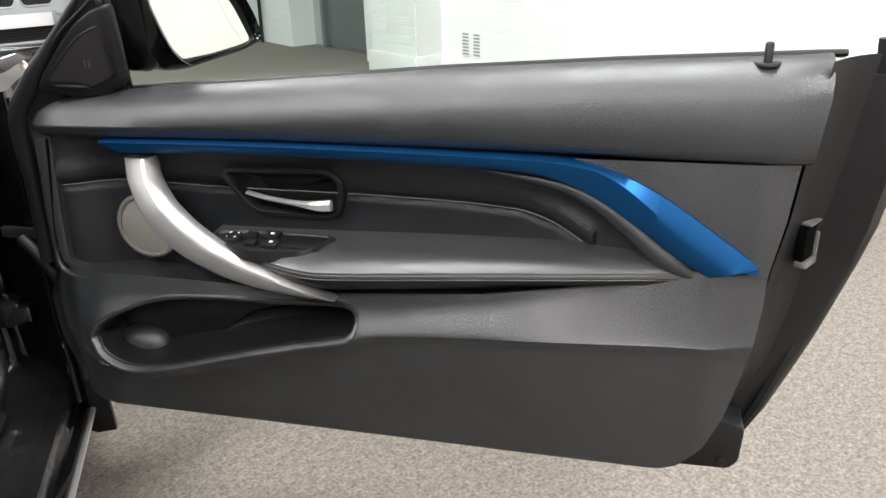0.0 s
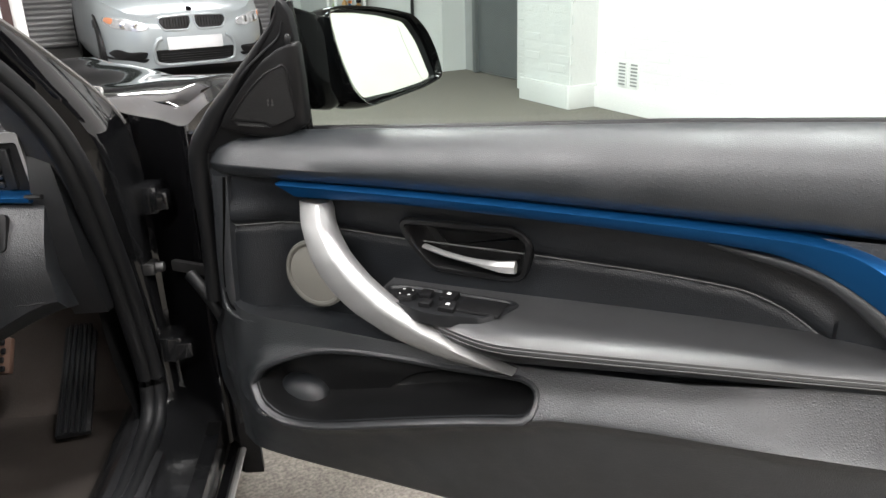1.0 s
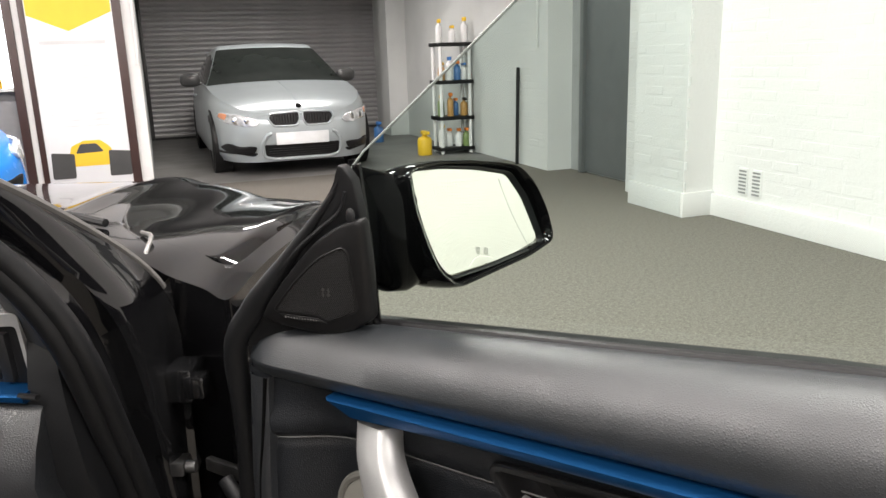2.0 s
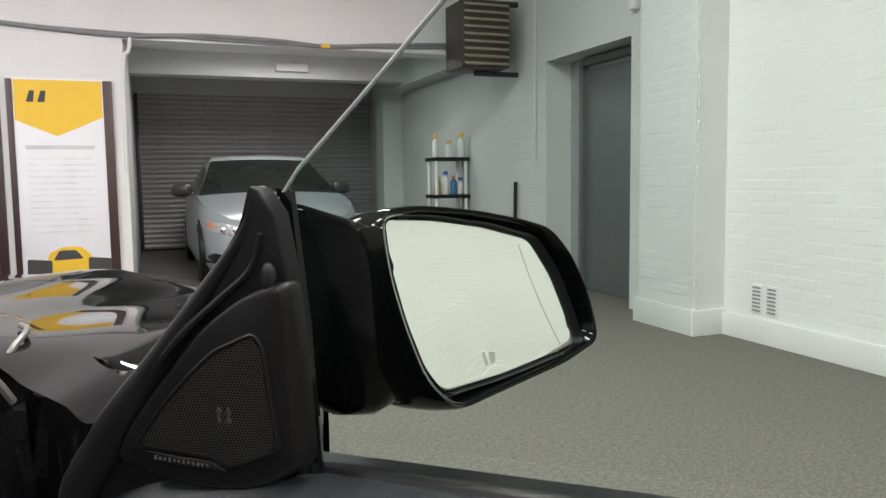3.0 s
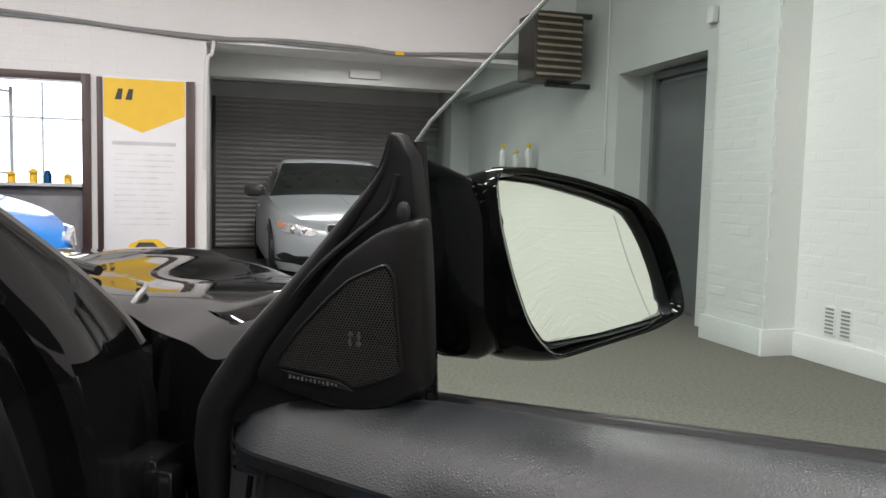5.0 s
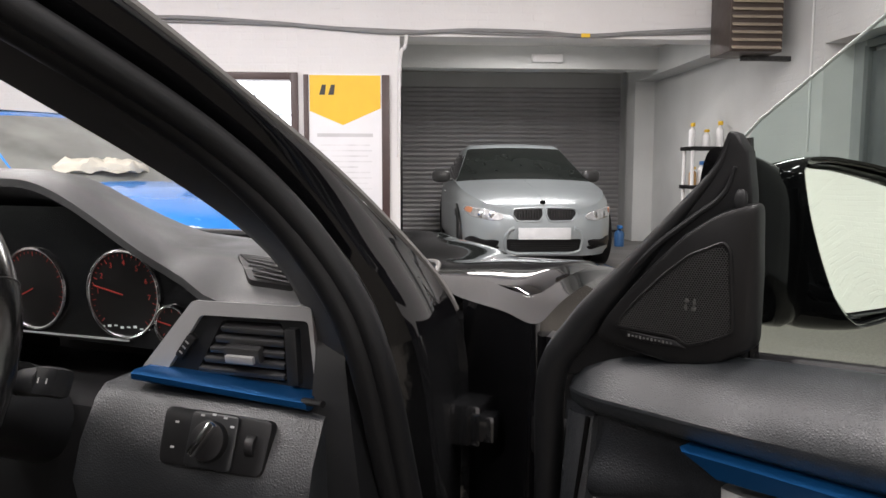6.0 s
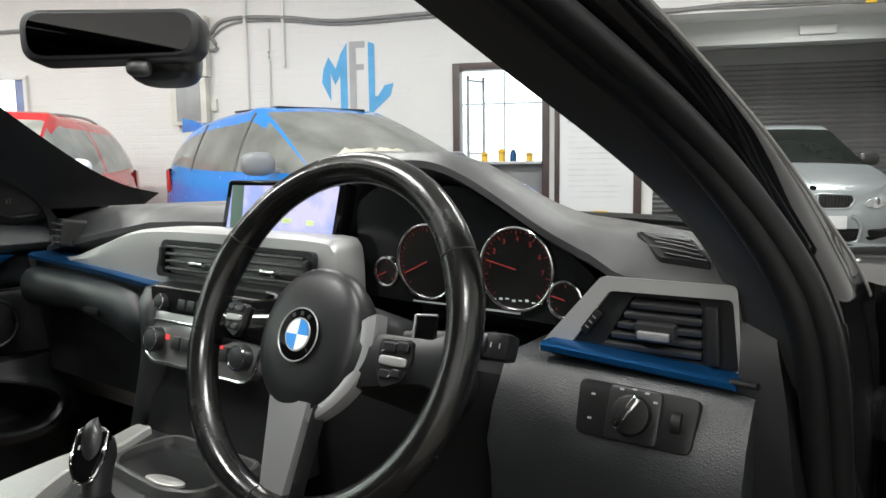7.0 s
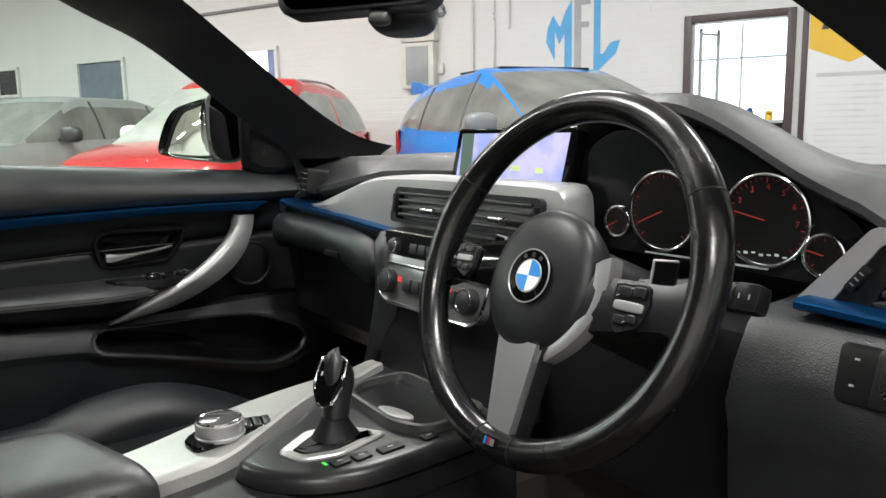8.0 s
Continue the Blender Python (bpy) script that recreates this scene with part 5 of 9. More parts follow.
bm = bmesh.new()
xs = [-0.745 + 1.49 * i / 90 for i in range(91)]
rings = []
for x in xs:
    h = hood(x)
    k = sstep(0.10, 0.18, x) * (1 - sstep(0.50, 0.60, x))
    yl = 0.285 + 0.055 * sstep(-0.3, -0.1, x) * (1 - k) * sstep(0.5, 0.4, x) - 0.018 * sstep(0.52, 0.60, x)
    yb = 0.70 - 0.28 * abs(x / 0.745) ** 2.4
    zb = 0.955 - 0.02 * (x / 0.745) ** 2
    top = max(h, 0.972 - 0.02 * (x / 0.7) ** 2)
    rings.append([Vector((x, yb, zb)), Vector((x, yb - 0.12, zb + 0.018)), Vector((x, 0.5 * (yb - 0.12) + 0.5 * (yl + 0.09), 0.5 * (zb + 0.018) + 0.5 * top)), Vector((x, yl + 0.09, top)), Vector((x, yl + 0.045, h + 0.006 + 0.6 * (top - h))), Vector((x, yl + 0.015, h + 0.002)), Vector((x, yl + 0.002, h - 0.006)), Vector((x, yl + 0.002, h - 0.016)), Vector((x, yl + 0.03, h - 0.028)), Vector((x, yl + 0.10, h - 0.05)), Vector((x, yb, zb - 0.10))])
loft(bm, rings)
dash = car_part("dashboard", bm, DASHSKIN, "grained black dashboard with a cluster hood")


def dpart(name, bm, material, label="", smooth=True):
    return part(name, bm, material, dash, label, None, smooth)


# lower dashboard: glovebox side, driver's knee panel
bm = bmesh.new()
rings = []
ROLL_TOP = [(-0.75, 0.832), (-0.532, 0.830), (-0.389, 0.823), (-0.30, 0.810)]
ROLL_LOW = [(-0.75, 0.745), (-0.707, 0.750), (-0.538, 0.756), (-0.396, 0.727), (-0.332, 0.703), (-0.30, 0.698)]
for i in range(25):
    x = -0.745 + 0.445 * i / 24
    end = 1 - 0.75 * sstep(0.86, 1.0, i / 24) ** 2
    zt, zb = lerp_line(ROLL_TOP, x), lerp_line(ROLL_LOW, x)
    c, h = (zt + zb) / 2, (zt - zb) / 2 * end
    o = 0.020 * (1 - end)
    rings.append([Vector((x, 0.40, c + h)), Vector((x, 0.262 + o, c + h)), Vector((x, 0.240 + o, c + h * 0.86)), Vector((x, 0.227 + o, c + h * 0.5)), Vector((x, 0.224 + o, c)), Vector((x, 0.228 + o, c - h * 0.55)), Vector((x, 0.242 + o, c - h * 0.9)), Vector((x, 0.268 + o, c - h)), Vector((x, 0.40, c - h))])
loft(bm, rings)
dpart("glovebox_pad", bm, LEATHER, "padded black roll above the glovebox")
bm = bmesh.new()
box(bm, (-0.455, 0.2235, 0.768), (0.052, 0.010, 0.014), 0.004)
dpart("glovebox_latch", bm, DARK, "small black glovebox latch")
bm = bmesh.new()
loft(bm, [[Vector((x, 0.262, 0.846)), Vector((x, 0.256, 0.800)), Vector((x, 0.285, 0.74)), Vector((x, 0.275, 0.60)), Vector((x, 0.31, 0.55)), Vector((x, 0.55, 0.56)), Vector((x, 0.55, 0.846))] for x in (-0.745, -0.45, -0.20)])
dpart("glovebox", bm, DARK, "black glovebox set back below the padded roll")
bm = bmesh.new()
rings = []
for i in range(15):
    x = 0.475 + 0.285 * i / 14
    o = 0.012 * sstep(0.70, 0.76, x)
    rings.append([Vector((x, 0.40, 0.822)), Vector((x, 0.246 + o, 0.815)), Vector((x, 0.230 + o, 0.802)), Vector((x, 0.205 + o, 0.76)), Vector((x, 0.192 + o, 0.72)), Vector((x, 0.20 + o, 0.685)), Vector((x, 0.205 + o, 0.60 + 0.06 * sstep(0.6, 0.76, x))), Vector((x, 0.235 + o, 0.575 + 0.06 * sstep(0.6, 0.76, x))), Vector((x, 0.45, 0.57)), Vector((x, 0.50, 0.70))])
loft(bm, rings)
dpart("knee_panel", bm, SOFT, "black driver's lower dashboard panel")
bm = bmesh.new()
box(bm, (0.28, 0.36, 0.66), (0.42, 0.24, 0.26), 0.03)
dpart("under_dash", bm, DARK)
bm = bmesh.new()
rings = []
for z, y, x0, x1 in ((0.93, 0.30, 0.725, 0.765), (0.86, 0.262, 0.74, 0.775), (0.80, 0.245, 0.742, 0.79), (0.70, 0.25, 0.745, 0.80), (0.60, 0.30, 0.745, 0.80)):
    rings.append([Vector((x0, y, z)), Vector((x1, y - 0.0, z)), Vector((x1 + 0.01, y + 0.10, z)), Vector((x0, y + 0.12, z))])
loft(bm, rings)
dpart("dash_end_cap", bm, PLAIN, "black dashboard end cap")

# silver panel and vents, driver's side


def face_ring(bm, outer_pts, inner_pts, y0, y1, m=None):
    """A frame between two outlines with the same count of points."""
    def w(p, y):
        v = Vector((p[0], y, p[1]))
        return m @ v if m is not None else v
    n = len(outer_pts)
    rows = [[w(p, y0) for p in outer_pts], [w(p, y1) for p in outer_pts], [w(p, y1) for p in inner_pts], [w(p, y0) for p in inner_pts]]
    return loft(bm, rows + [rows[0]], True, False)


bm = bmesh.new()
oo = rounded([(0.504, 0.824), (0.584, 0.914), (0.734, 0.915), (0.742, 0.822)], 0.006, 5)
ii = rounded([(0.542, 0.826), (0.594, 0.898), (0.730, 0.900), (0.738, 0.824)], 0.006, 5)
face_ring(bm, oo, ii, 0.33, 0.266)
dpart("vent_surround", bm, PALESILVER, "satin silver air vent surround")
bm = bmesh.new()
hole = rounded([(0.582, 0.830), (0.619, 0.893), (0.695, 0.894), (0.700, 0.829)], 0.005, 5)
face_ring(bm, ii, hole, 0.335, 0.272)
plate(bm, [(0.545, 0.826), (0.60, 0.90), (0.73, 0.90), (0.735, 0.826)], 0.36, 0.345)
dpart("vent_frame", bm, PLAIN, "black air vent frame")
VENTSLAT = mat("vent_slat_plastic", (0.028, 0.028, 0.029), 0.36, var=0.1, spec=0.6)
for k in range(5):
    bm = bmesh.new()
    z = 0.8385 + 0.0122 * k
    x0 = 0.586 + 0.0078 * k
    box(bm, (0, 0, 0), (0.698 - x0, 0.034, 0.0070), 0.0025, pose((0.698 + x0) / 2, 0.286, z, 16, 0, 0))
    dpart("vent_slat", bm, VENTSLAT)
bm = bmesh.new()
box(bm, (0, 0, 0), (0.046, 0.014, 0.018), 0.004, pose(0.648, 0.269, 0.858, 12, 0, 0))
tab = dpart("vent_tab", bm, VENTSLAT, "black vent tab with a chrome edge")
bm = bmesh.new()
box(bm, (0, 0, 0), (0.036, 0.006, 0.009), 0.002, pose(0.648, 0.2605, 0.853, 12, 0, 0))
part("tab_chrome", bm, PALESILVER, tab, "bright chrome edge")
bm = bmesh.new()
box(bm, (0, 0, 0), (0.012, 0.012, 0.034), 0.004, pose(0.572, 0.270, 0.860, 0, 37, 0))
thumb = dpart("vent_thumbwheel", bm, DARK)
for k in range(3):
    bm = bmesh.new()
    box(bm, (0, 0, 0), (0.005, 0.001, 0.0016), 0, pose(0.5675 + 0.0045 * k, 0.2635, 0.854 + 0.006 * k, 0, 37, 0))
    part("thumbwheel_mark", bm, ALU, thumb, smooth=False)
bm = bmesh.new()
box(bm, (0, 0, 0), (0.014, 0.020, 0.062), 0.003, pose(0.711, 0.272, 0.860, 0, -3, 0))
dpart("vent_shutter_grip", bm, PLAIN, "ribbed black vent shutter grip")
# passenger's outer vent
pv = pose(-0.672, 0.275, 0.905, -10, 0, -16)
bm = bmesh.new()
o = rounded([(-0.038, 0.030), (0.030, 0.034), (0.034, -0.026), (-0.030, -0.030)], 0.008)
plate(bm, [(p.x, p.y) for p in o], 0.05, 0.002, 0.002, pv)
pvent = dpart("passenger_vent", bm, DARK, "black passenger air vent")
for k in range(4):
    bm = bmesh.new()
    box(bm, (0, -0.002, -0.018 + 0.0125 * k), (0.056, 0.012, 0.004), 0.0015, pv)
    part("vent_slat", bm, VENTSLAT, pvent)
# groove along the knee panel
bm = bmesh.new()
tube(bm, spline([(0.50, 0.2045, 0.676), (0.60, 0.2035, 0.668), (0.70, 0.2045, 0.662), (0.752, 0.218, 0.660)], 6), 0.0016, 6)
dpart("panel_groove", bm, DARK)
# blue bar, driver's side
bm = bmesh.new()
loft(bm, [[Vector((x, y, z + dz)) for y, dz in ((0.30, 0.004), (0.240, 0.0055), (0.235, 0.002), (0.235, -0.004), (0.240, -0.0070), (0.30, -0.008))] for x, z in ((0.522, 0.8305), (0.54, 0.8300), (0.64, 0.8245), (0.735, 0.8195), (0.744, 0.8190))])
dpart("blue_trim_bar", bm, BLUE, "satin metallic blue trim bar")
bm = bmesh.new()
tube(bm, [(0.738, 0.240, 0.822), (0.766, 0.230, 0.824)], 0.004, 8)
dpart("trim_clip", bm, DARK)
# light switch panel
bm = bmesh.new()
tilt = pose(0.647, 0.2125, 0.778, -22, 0, 0)
o = rounded([(-0.066, 0.030), (0.068, 0.027), (0.064, -0.030), (-0.062, -0.030)], 0.010, 5)
plate(bm, [(p.x, p.y) for p in o], 0.02, -0.003, 0.002, tilt)
dpart("light_panel", bm, DARK, "black light switch panel")
bm = bmesh.new()
plate(bm, [(p.x * 1.0, p.y) for p in rounded([(-0.028, 0.028), (0.030, 0.027), (0.030, -0.029), (-0.028, -0.029)], 0.006)], 0.0, -0.007, 0.002, tilt)
dpart("switch_plate", bm, PLAIN)
bm = bmesh.new()
disc(bm, tilt @ pose(0.001, -0.006, -0.001, 90, 0, 0), 0.021, 0.010, 32, 0.003)
dpart("light_knob", bm, DARK, "round black light switch knob")
bm = bmesh.new()
box(bm, (0, -0.020, 0), (0.009, 0.012, 0.040), 0.003, tilt @ pose(0, 0, 0, 0, 32, 0))
dpart("knob_grip", bm, CHROME, "bright chrome knob grip")
GREYSYM = mat("dim_symbol", (0.34, 0.34, 0.34), 0.5, var=0.03)
for px, pz in ((-0.047, 0.014), (-0.047, -0.012), (-0.014, 0.024), (0.000, 0.026), (0.014, 0.024), (0.024, 0.016)):
    bm = bmesh.new()
    box(bm, (px, -0.0078 if abs(px) < 0.03 else -0.0038, pz), (0.0045, 0.0006, 0.0022), 0, tilt)
    dpart("switch_symbol", bm, GREYSYM, smooth=False)
bm = bmesh.new()
disc(bm, tilt @ pose(0.047, 0.004, 0.0, 0, 90, 0) @ pose(0, 0, -0.005), 0.013, 0.010, 24, 0.001)
dpart("dimmer_wheel", bm, DARK)
# demister vent on the sloping top
def dem_z(y):
    return lerp_line([(0.27, 0.915), (0.282, 0.9215), (0.312, 0.9475), (0.357, 0.957)], y)


bm = bmesh.new()
o = rounded([(0.594, 0.338), (0.664, 0.322), (0.702, 0.288), (0.640, 0.292)], 0.008)
loft(bm, [[Vector((p.x, p.y, dem_z(p.y) + d)) for p in o] for d in (-0.006, 0.0062)])
dem = dpart("demister_opening", bm, DARK, "dark slatted demister vent")
for k in range(7):
    bm = bmesh.new()
    q = k / 6
    a, b = Vector((0.602 + 0.044 * q, 0.334 - 0.038 * q, 0)), Vector((0.658 + 0.038 * q, 0.322 - 0.032 * q, 0))
    a.z, b.z = dem_z(a.y) + 0.0072, dem_z(b.y) + 0.0072
    tube(bm, [a, (a + b) / 2 + Vector((0, 0, 0.0005)), b], 0.0014, 6)
    part("demister_slat", bm, PLAIN, dem)

# instrument cluster
bm = bmesh.new()
plate(bm, rounded([(0.155, 0.845), (0.155, 0.985), (0.20, 1.012), (0.36, 1.012), (0.48, 0.955), (0.555, 0.90), (0.555, 0.835)], 0.02), 0.37, 0.322, 0.0)
dpart("cluster_face", bm, mat("cluster_glass", (0.006, 0.0065, 0.007), 0.22, var=0.1, spec=0.3), "dark glassy instrument cluster")
RED = glow_mat("red_backlight", (0.24, 0.022, 0.016), 0.045)
PALE = glow_mat("pale_backlight", (0.5, 0.55, 0.55), 0.10)
for cx0, cz0, r0 in ((0.438, 0.904, 0.055), (0.291, 0.904, 0.053), (0.510, 0.870, 0.0235), (0.214, 0.884, 0.021)):
    fm = pose(cx0, 0.322, cz0, 90, 0, 0)
    bm = bmesh.new()
    ring_tube(bm, fm @ pose(0, 0, 0.003), r0, 0.0022, 48, 8)
    g = dpart("gauge_ring", bm, CHROME, "thin chrome gauge ring")
    bm = bmesh.new()
    disc(bm, fm, r0 - 0.001, 0.0015, 40)
    part("gauge_dial", bm, mat("dial_black", (0.005, 0.0047, 0.0047), 0.30) if "dial_black" not in bpy.data.materials else bpy.data.materials["dial_black"], g)
    big = r0 > 0.03
    bm = bmesh.new()
    n = 33 if big else 9
    for k in range(n):
        a = radians(225 - 270 * k / (n - 1))
        ln = 0.006 if k % 4 == 0 else 0.0025
        if not big:
            ln *= 0.6
        box(bm, ((r0 - 0.004 - ln / 2), 0, 0.0018), (ln, 0.0010, 0.0005), 0, fm @ pose(0, 0, 0, 0, 0, math.degrees(a)))
    part("dial_marks", bm, RED, g, "red lit dial marks", smooth=False)
    bm = bmesh.new()
    box(bm, (r0 * 0.42, 0, 0.004), (r0 * 0.86, 0.0016, 0.0008), 0, fm @ pose(0, 0, 0, 0, 0, 168 if cx0 > 0.4 else 205))
    part("needle", bm, RED, g, "thin red needle", smooth=False)
bm = bmesh.new()
for k in range(8):
    box(bm, (0.405 + 0.010 * k, 0.319, 0.862 + 0.001 * (k % 3)), (0.005, 0.0006, 0.003 if k % 2 else 0.0018))
dpart("cluster_readout", bm, PALE, "pale lit cluster readout", smooth=False)
bm = bmesh.new()
box(bm, (0.355, 0.319, 0.846), (0.18, 0.001, 0.0025))
dpart("cluster_strip", bm, mat("pale_line", (0.4, 0.42, 0.42), 0.4), smooth=False)


def dial_number(text, x, z, size):
    cu = bpy.data.curves.new("dial_number", "FONT")
    cu.body, cu.size, cu.align_x, cu.align_y, cu.extrude = text, size, "CENTER", "CENTER", 0.0002
    tmp = new("dial_number", cu)
    dg = bpy.context.evaluated_depsgraph_get()
    me = bpy.data.meshes.new_from_object(tmp.evaluated_get(dg))
    bpy.data.objects.remove(tmp)
    me.materials.clear()
    me.materials.append(RED)
    ob = new("dial_number", me)
    ob.parent, ob.matrix_basis = dash, pose(x, 0.3195, z, 90, 0, 0)


for k in range(1, 8):
    a = radians(225 - 270 * (k + 0.6) / 9.0)
    dial_number(str(k), 0.438 + 0.040 * math.cos(a), 0.904 + 0.040 * math.sin(a), 0.010)

# centre: silver panel, vents, climate panel, screen
bm = bmesh.new()
rings = []
top = spline([(-0.64, 0.856), (-0.588, 0.862), (-0.472, 0.894), (-0.379, 0.919), (-0.296, 0.932), (-0.184, 0.937), (0.05, 0.938), (0.150, 0.936), (0.174, 0.928), (0.182, 0.905), (0.184, 0.85)], 6)
for p in top:
    zl = lerp_line([(-0.735, 0.856), (-0.35, 0.838), (-0.24, 0.833), (0.19, 0.838)], p.x)
    y = 0.258 - 0.012 * sstep(-0.5, -0.2, p.x)
    rings.append([Vector((p.x, y + 0.06, p.y)), Vector((p.x, y + 0.012, p.y)), Vector((p.x, y + 0.002, p.y - 0.006)), Vector((p.x, y - 0.004, (p.y + zl) / 2)), Vector((p.x, y, zl)), Vector((p.x, y + 0.06, zl))])
loft(bm, rings)
dpart("silver_panel", bm, PALESILVER, "satin silver dashboard panel")
bm = bmesh.new()
rings = []
for x, z in ((-0.742, 0.856), (-0.60, 0.848), (-0.45, 0.841), (-0.32, 0.835), (-0.24, 0.831), (-0.10, 0.830), (0.17, 0.834)):
    y = 0.252 - 0.014 * sstep(-0.5, -0.2, x)
    rings.append([Vector((x, y + 0.06, z + 0.006)), Vector((x, y, z + 0.007)), Vector((x, y - 0.007, z + 0.002)), Vector((x, y - 0.004, z - 0.007)), Vector((x, y + 0.06, z - 0.008))])
loft(bm, rings)
dpart("blue_trim_bar", bm, BLUE, "satin metallic blue trim bar")
vf = pose(-0.037, 0.236, 0.888, -6, 0, 0)
bm = bmesh.new()
hole = rounded([(-0.190, 0.030), (0.186, 0.030), (0.182, -0.034), (-0.205, -0.034)], 0.014)
inn = rounded([(-0.176, 0.023), (0.172, 0.023), (0.168, -0.028), (-0.186, -0.028)], 0.010)
face_ring(bm, [(p.x, p.y) for p in hole], [(p.x, p.y) for p in inn], 0.06, -0.004, vf)
plate(bm, [(p.x, p.y) for p in hole], 0.07, 0.06, 0, vf)
box(bm, (0.0, 0.03, 0), (0.012, 0.05, 0.055), 0.002, vf)
dpart("centre_vent_frame", bm, PLAIN, "black centre air vent frame")
for x0, x1 in ((-0.176, -0.008), (0.008, 0.166)):
    for k in range(4):
        bm = bmesh.new()
        box(bm, ((x0 + x1) / 2, 0.008, -0.019 + 0.0125 * k), (x1 - x0, 0.028, 0.0055), 0.002, vf)
        dpart("vent_slat", bm, VENTSLAT)
    bm = bmesh.new()
    box(bm, ((x0 + x1) / 2 + 0.01, -0.006, -0.008), (0.038, 0.014, 0.010), 0.003, vf)
    dpart("vent_tab_chrome", bm, CHROME, "bright chrome vent tab")
for x0 in (-0.186, 0.176):
    bm = bmesh.new()
    box(bm, (x0, -0.004, 0), (0.008, 0.012, 0.034), 0.003, vf)
    dpart("vent_thumbwheel", bm, DARK)
# climate panel
cf = pose(-0.055, 0.185, 0.785, -14, 0, 0)
bm = bmesh.new()
o = rounded([(-0.150, 0.060), (0.150, 0.060), (0.138, -0.045), (0.118, -0.062), (-0.118, -0.062), (-0.145, -0.045)], 0.02)
plate(bm, [(p.x, p.y) for p in o], 0.10, 0.0, 0.003, cf)
dpart("climate_panel", bm, mat("gloss_grey_fascia", (0.26, 0.26, 0.262), 0.2, metal=0.6, var=0.08), "glossy grey climate control panel with chrome edge")
bm = bmesh.new()
tube(bm, [cf @ Vector((p.x, -0.001, p.y)) for p in o + o[:1]], 0.0028, 8)
box(bm, (0, -0.002, 0.006), (0.27, 0.004, 0.005), 0.001, cf)
dpart("climate_trim", bm, CHROME, "bright chrome trim round the climate panel")
for px, pz, r0 in ((-0.105, 0.036, 0.014), (0.10, 0.036, 0.014), (-0.112, -0.026, 0.021), (0.108, -0.026, 0.021)):
    bm = bmesh.new()
    disc(bm, cf @ pose(px, 0, pz, 90, 0, 0), r0, 0.016, 28, 0.003)
    dpart("climate_knob", bm, PLAIN, "round climate knob")
    bm = bmesh.new()
    ring_tube(bm, cf @ pose(px, -0.015, pz, 90, 0, 0), r0 * 0.82, 0.0016, 32, 6)
    dpart("knob_ring", bm, CHROME)
for k in range(6):
    for zz, hh in ((0.036, 0.018), (-0.026, 0.022)):
        bm = bmesh.new()
        box(bm, (-0.055 + 0.024 * k, -0.003, zz), (0.021, 0.008, hh), 0.002, cf)
        dpart("climate_button", bm, PLAIN)
bm = bmesh.new()
box(bm, (-0.075, -0.008, -0.018), (0.010, 0.001, 0.008), 0, cf)
box(bm, (0.06, -0.008, -0.016), (0.014, 0.001, 0.005), 0, cf)
dpart("red_indicator", bm, glow_mat("red_mark", (0.6, 0.02, 0.02), 0.4), "red marked buttons", smooth=False)
bm = bmesh.new()
loft(bm, [[Vector((x, y, z)) for x, y in ((-0.215, 0.21), (-0.195, 0.19), (0.10, 0.19), (0.14, 0.22), (0.14, 0.5), (-0.215, 0.5))] for z in (0.845, 0.74, 0.70)] + [[Vector((x, y, 0.58)) for x, y in ((-0.20, 0.17), (-0.18, 0.15), (0.12, 0.15), (0.14, 0.20), (0.14, 0.5), (-0.20, 0.5))]])
dpart("centre_column", bm, BOWLMAT, "black centre stack below the climate panel")
bm = bmesh.new()
rings = []
for zl, xl, xr, y in ((0.838, -0.240, -0.190, 0.195), (0.815, -0.236, -0.183, 0.178), (0.783, -0.222, -0.178, 0.172), (0.745, -0.226, -0.166, 0.171), (0.710, -0.234, -0.162, 0.170), (0.650, -0.254, -0.181, 0.170), (0.575, -0.281, -0.214, 0.170), (0.50, -0.30, -0.235, 0.170), (0.42, -0.31, -0.245, 0.170)):
    c, h = (xl + xr) / 2, (xr - xl) / 2
    rings.append([Vector((c + h * math.copysign(abs(math.cos(a)) ** 0.8, math.cos(a)), y + 0.035 + 0.035 * math.sin(a), zl)) for a in (2 * math.pi * k / 20 for k in range(20))])
loft(bm, [[Vector(p) for p in ring] for ring in zip(*[spline(col, 3) for col in zip(*rings)])])
dpart("console_leg", bm, SOFT, "padded black console side bolster")
# screen
sf = pose(0.0, 0.305, 0.972, -8, 0, 0)
bm = bmesh.new()
o = rounded([(-0.135, 0.047), (0.148, 0.047), (0.136, -0.050), (-0.148, -0.050)], 0.008)
plate(bm, [(p.x, p.y) for p in o], 0.022, 0.0, 0.003, sf)
screen = dpart("screen_housing", bm, GLOSS, "gloss black navigation screen housing")


